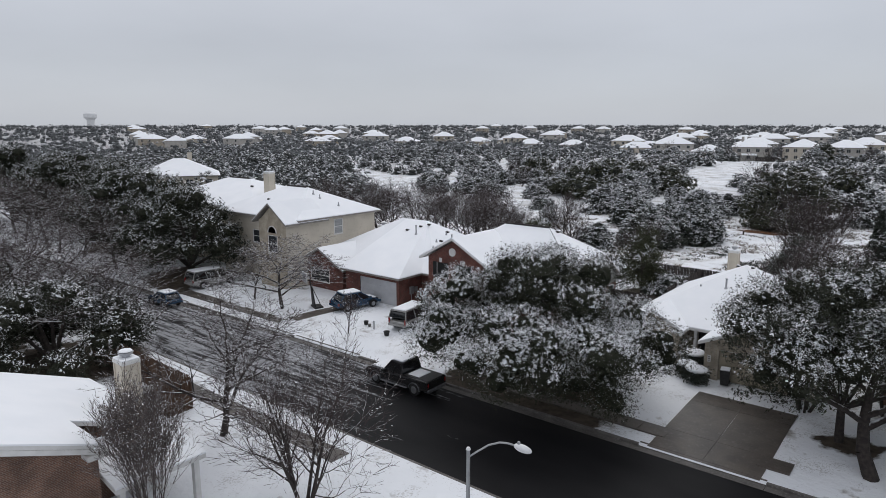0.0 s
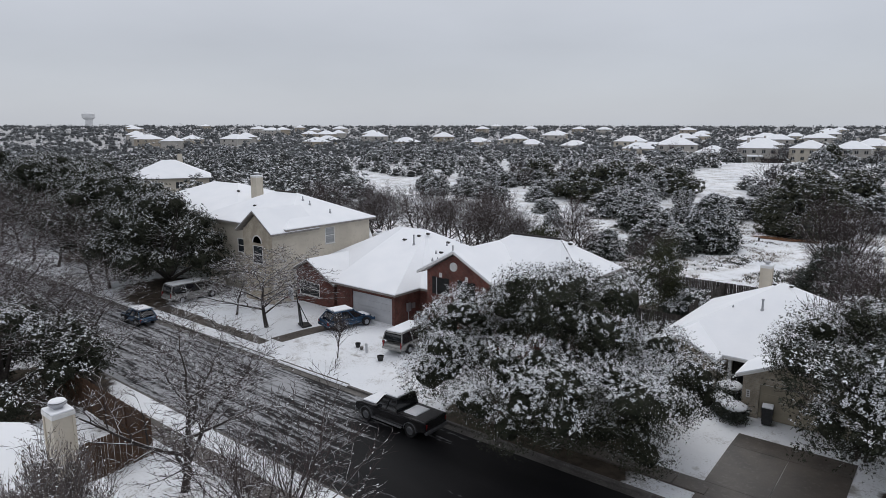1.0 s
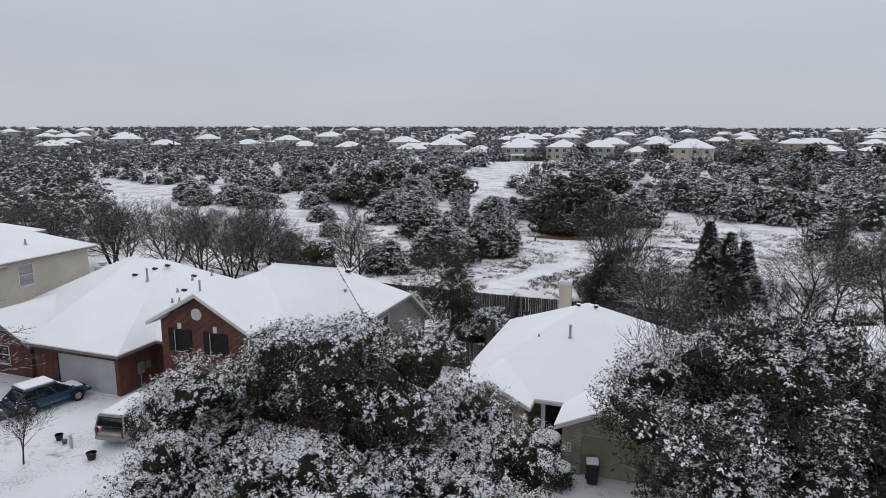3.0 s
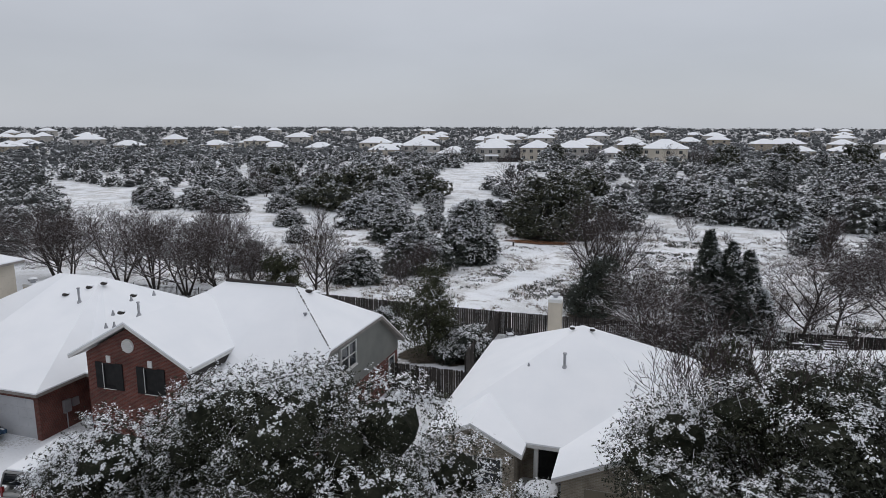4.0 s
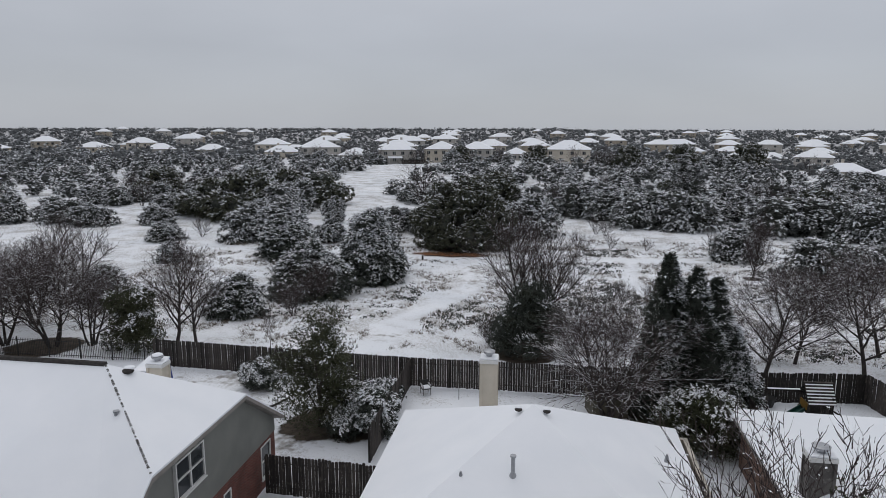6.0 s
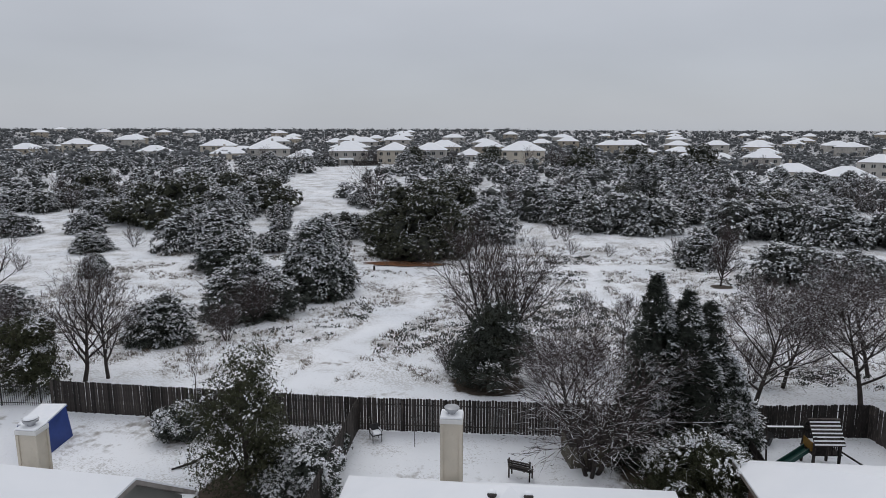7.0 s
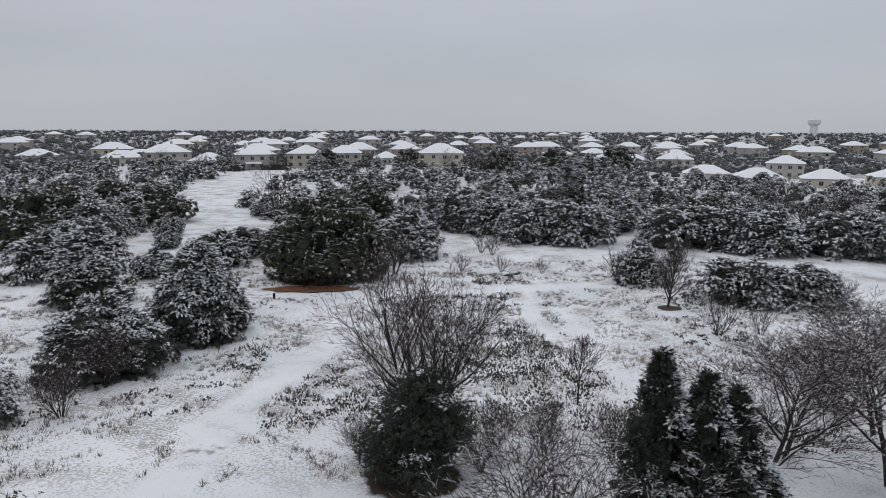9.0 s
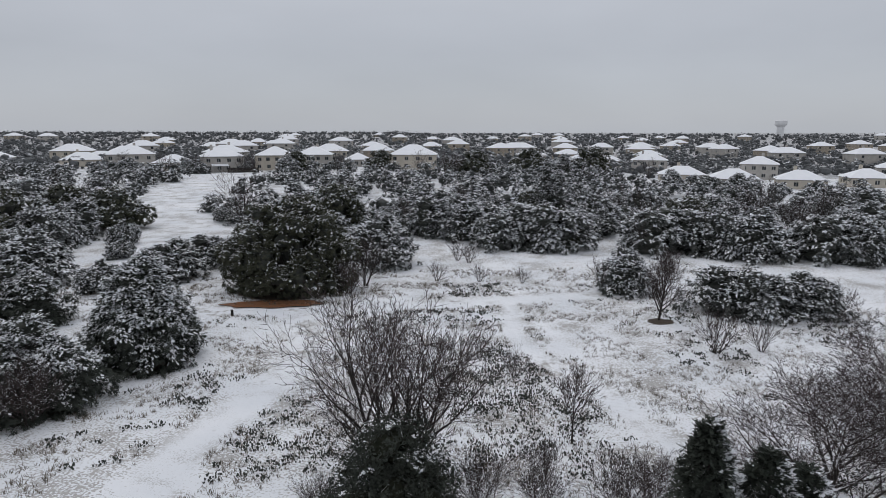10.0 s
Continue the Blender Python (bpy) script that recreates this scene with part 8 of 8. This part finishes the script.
rocker = thing("swing_bench", "dark wooden bench in the back yard", "bench", pose(-11.9, 62.6, 0.42, 0, 0, 160))
for k in range(4):
    part("seat_slat", box(-0.55, 0.55, -0.2 + k * 0.1, -0.12 + k * 0.1, 0.42, 0.45), FENCE_WOOD, rocker)
for k in range(4):
    part("back_slat", box(-0.55, 0.55, 0.22 + k * 0.03, 0.25 + k * 0.03, 0.52 + k * 0.12, 0.6 + k * 0.12), FENCE_WOOD, rocker)
for sx in (-0.5, 0.5):
    part("leg", box(sx - 0.03, sx + 0.03, -0.2, -0.14, 0, 0.6), FENCE_WOOD, rocker)
    part("leg", box(sx - 0.03, sx + 0.03, 0.2, 0.26, 0, 1.0), FENCE_WOOD, rocker)

play = thing("play_set", "wooden play set with plank roof, green slide and ramp", "play set", pose(2.45, 65.0, 0.42, 0, 0, 4) @ Matrix.Scale(0.86, 4))
for sx in (-0.7, 0.7):
    for sy in (-0.6, 0.6):
        part("post", box(sx - 0.06, sx + 0.06, sy - 0.06, sy + 0.06, 0, 2.0), FENCE_WOOD, play)
part("deck", box(-0.8, 0.8, -0.7, 0.7, 0.95, 1.02), FENCE_WOOD, play)
for k in range(8):
    part("baluster", box(-0.06 + k * 0.1 - 0.03, -0.06 + k * 0.1 + 0.03, -0.68, -0.64, 1.02, 1.6), FENCE_WOOD, play)
part("rail", box(-0.1, 0.75, -0.7, -0.62, 1.6, 1.67), FENCE_WOOD, play)
for s in (-1, 1):
    part("gable_board", slab([(-0.8 * s - 0.03, -0.72, 1.72), (-0.8 * s + 0.03, -0.72, 1.72), (-0.8 * s + 0.03, 0, 2.78), (-0.8 * s - 0.03, 0, 2.78)], 0.04), FENCE_WOOD, play)
    for k in range(7):
        y0, z0 = s * (0.84 - 0.12 * k), 1.62 + 0.166 * k
        b = part("roof_board", slab([(-0.85, y0, z0), (0.85, y0, z0), (0.85, y0 - s * 0.11, z0 + 0.152), (-0.85, y0 - s * 0.11, z0 + 0.152)], 0.03), FENCE_WOOD, play)
        part("snow", slab([(-0.83, y0 - s * 0.005, z0 + 0.035), (0.83, y0 - s * 0.005, z0 + 0.035), (0.83, y0 - s * 0.045, z0 + 0.09), (-0.83, y0 - s * 0.045, z0 + 0.09)], 0.015), CLUMP_SNOW, b, "snow")
part("ridge_board", box(-0.88, 0.88, -0.07, 0.07, 2.76, 2.82), FENCE_WOOD, play)
part("slide", slab([(-0.8, -0.28, 0.98), (-0.8, 0.28, 0.98), (-1.7, 0.0, 0.55), (-1.7, -0.56, 0.55)], 0.06), PLASTIC_GREEN, play, "green plastic slide")
part("slide_foot", slab([(-1.7, -0.56, 0.55), (-1.7, 0.0, 0.55), (-2.9, -0.5, 0.15), (-2.9, -1.06, 0.15)], 0.06), PLASTIC_GREEN, play)
for o in (0.0, 0.56):
    part("slide_side", slab([(-0.8, -0.31 + o, 1.2), (-0.8, -0.25 + o, 1.2), (-1.7, -0.53 + o, 0.77), (-1.7, -0.59 + o, 0.77)], 0.24), PLASTIC_GREEN, play)
    part("slide_side", slab([(-1.7, -0.59 + o, 0.77), (-1.7, -0.53 + o, 0.77), (-2.9, -1.03 + o, 0.35), (-2.9, -1.09 + o, 0.35)], 0.22), PLASTIC_GREEN, play)
part("panel", box(-0.78, -0.72, -0.45, 0.45, 1.1, 1.6), PLASTIC_YELLOW, play, "yellow panel")
part("swing_beam", tube([(-0.7, 0.3, 2.05), (-2.9, 0.6, 2.05)], 0.06, 6), FENCE_WOOD, play)
part("beam_snow", box(-2.85, -0.85, 0.37, 0.53, 2.10, 2.15, 0.02), CLUMP_SNOW, play, "snow on the beam")
part("swing_leg", tube([(-2.8, 0.6, 2.05), (-2.95, 1.4, 0)], 0.05, 6), FENCE_WOOD, play)
part("swing_leg", tube([(-2.8, 0.6, 2.05), (-2.95, 0.0, 0)], 0.05, 6), FENCE_WOOD, play)
part("ramp", slab([(0.7, -0.72, 1.25), (0.82, -0.60, 1.25), (2.9, -1.2, 0.0), (2.78, -1.32, 0.0)], 0.09), FENCE_WOOD, play)
part("ramp_snow", slab([(0.72, -0.70, 1.29), (0.80, -0.62, 1.29), (2.88, -1.22, 0.04), (2.80, -1.30, 0.04)], 0.03), CLUMP_SNOW, play, "snow on the ramp")
tub = thing("plastic_tub", "black plastic tub holding snow", "tub", pose(0.6, 67.2, 0.42, 0, 0, 20))
part("tub", tube([(0, 0, 0), (0, 0, 0.5), (0, 0, 0.52), (0, 0, 0.35)], [0.42, 0.55, 0.5, 0.46], 12), BLACK_METAL, tub)
part("snow", tube([(0, 0, 0.36), (0, 0, 0.42)], [0.46, 0.3], 12), CLUMP_SNOW, tub, "snow in the tub")
grill = thing("yard_box", "grey deck box beside the fence", "box", pose(-0.5, 66.8, 0.42, 0, 0, 10))
part("body", box(-0.45, 0.45, -0.35, 0.35, 0, 0.85, 0.03), KERB, grill)
part("lid", box(-0.48, 0.48, -0.38, 0.38, 0.855, 0.92, 0.02), GALVANISED, grill)

# ---- the puddle, the marker, cactus and grass in the meadow ----
def outline(cx, cy, rx, ry, seed, n=40):
    return [(cx + math.cos(i * math.tau / n) * rx * (1 + 0.10 * math.sin(i * 0.9 + seed)), cy + math.sin(i * math.tau / n) * ry * (1 + 0.12 * math.sin(i * 1.3))) for i in range(n)]


puddle = new("water", mesh("water", [(x, y, land(-25.8, 117.8) + 0.09) for x, y in outline(-25.6, 118.2, 5.2, 1.45, 3)], [tuple(range(40))], MUD_WATER))
tagged(puddle, "brown muddy puddle on the trail", "puddle", kind="structure")
mk = thing("trail_marker", "short wooden trail marker post in the snow", "post", pose(-28.9, 114.4, land(-28.9, 114.4)))
part("post", box(-0.12, 0.12, -0.08, 0.08, -0.1, 0.62, 0.02), FENCE_WOOD, mk)
part("cap", box(-0.14, 0.14, -0.1, 0.1, 0.62, 0.68, 0.02), CLUMP_SNOW, mk, "snow on top")


def cactus_patches():
    """Clumps of prickly pear standing out of the snow, each of many upright pads."""
    rng = np.random.default_rng(21)
    spots, tries = [], 0
    while len(spots) < 900 and tries < 40000:
        tries += 1
        x, y = rng.uniform(-46, 32), rng.uniform(76.5, 126)
        v = noise.noise(Vector((x * 0.11, y * 0.11, 5.0))) + 0.5 * noise.noise(Vector((x * 0.35, y * 0.35, 2.0)))
        near = 1.0 * math.exp(-((x + 5.5) ** 2 / 40 + (y - 92) ** 2 / 130)) + 0.6 * math.exp(-((x + 17) ** 2 / 16 + (y - 86) ** 2 / 30))
        if v + near + 0.22 * rng.normal() < 0.36 or trail_distance(x, y) < 0.9:
            continue
        spots.append((x, y, rng.uniform(0.18, 0.5) * (1.0 + 0.6 * min(1.0, near))))
    quads = []
    for x, y, size in spots:
        for _ in range(int(10 + 34 * size)):
            px, py = x + rng.normal(0, size * 0.62), y + rng.normal(0, size * 0.62)
            z = land(px, py) + rng.uniform(0.03, 0.12 + 0.38 * size)
            a = rng.uniform(0, math.pi)
            h = rng.uniform(0.045, 0.085)
            u = np.array([math.cos(a), math.sin(a), rng.normal(0, 0.25)])
            v = np.array([-u[1] * rng.normal(0, 0.4), u[0] * rng.normal(0, 0.4), 1.0])
            c = np.array([px, py, z])
            quads.append([c + (u * math.cos(k * math.tau / 6) * 0.75 + v * math.sin(k * math.tau / 6)) * h for k in range(6)])
    t = thing("prickly_pear", "clumps of prickly pear cactus in the snowy meadow", "cactus", kind="stuff")
    part_of("pad_mass", quads_mesh("pads", np.array(quads), CACTUS, 6), t)["kind"] = "stuff"


def grass_tufts():
    rng = np.random.default_rng(22)
    tri = []
    tries = 0
    while len(tri) < 90000 and tries < 60000:
        tries += 1
        x, y = rng.uniform(-62, 34), rng.uniform(73, 134)
        if noise.noise(Vector((x * 0.3, y * 0.3, 9.0))) + 0.3 * math.exp(-((x + 6) ** 2 / 90 + (y - 88) ** 2 / 200)) - 0.3 * (y < 75) < 0.0 or trail_distance(x, y) < 0.4:
            continue
        z = land(x, y)
        for _ in range(7):
            bx, by = x + rng.normal(0, 0.09), y + rng.normal(0, 0.09)
            h = rng.uniform(0.1, 0.34)
            dx, dy = rng.normal(0, 0.13, 2)
            tri.append([(bx - 0.015, by, z - 0.03), (bx + 0.015, by + 0.01, z - 0.03), (bx + dx, by + dy, z + h)])
    t = thing("dry_grass", "dry grass tufts poking out of the snow", "grass", kind="stuff")
    ob = part_of("blade_mass", quads_mesh("blades", np.array(tri), DRY_GRASS, 3), t)
    ob["kind"] = "stuff"


cactus_patches()
grass_tufts()
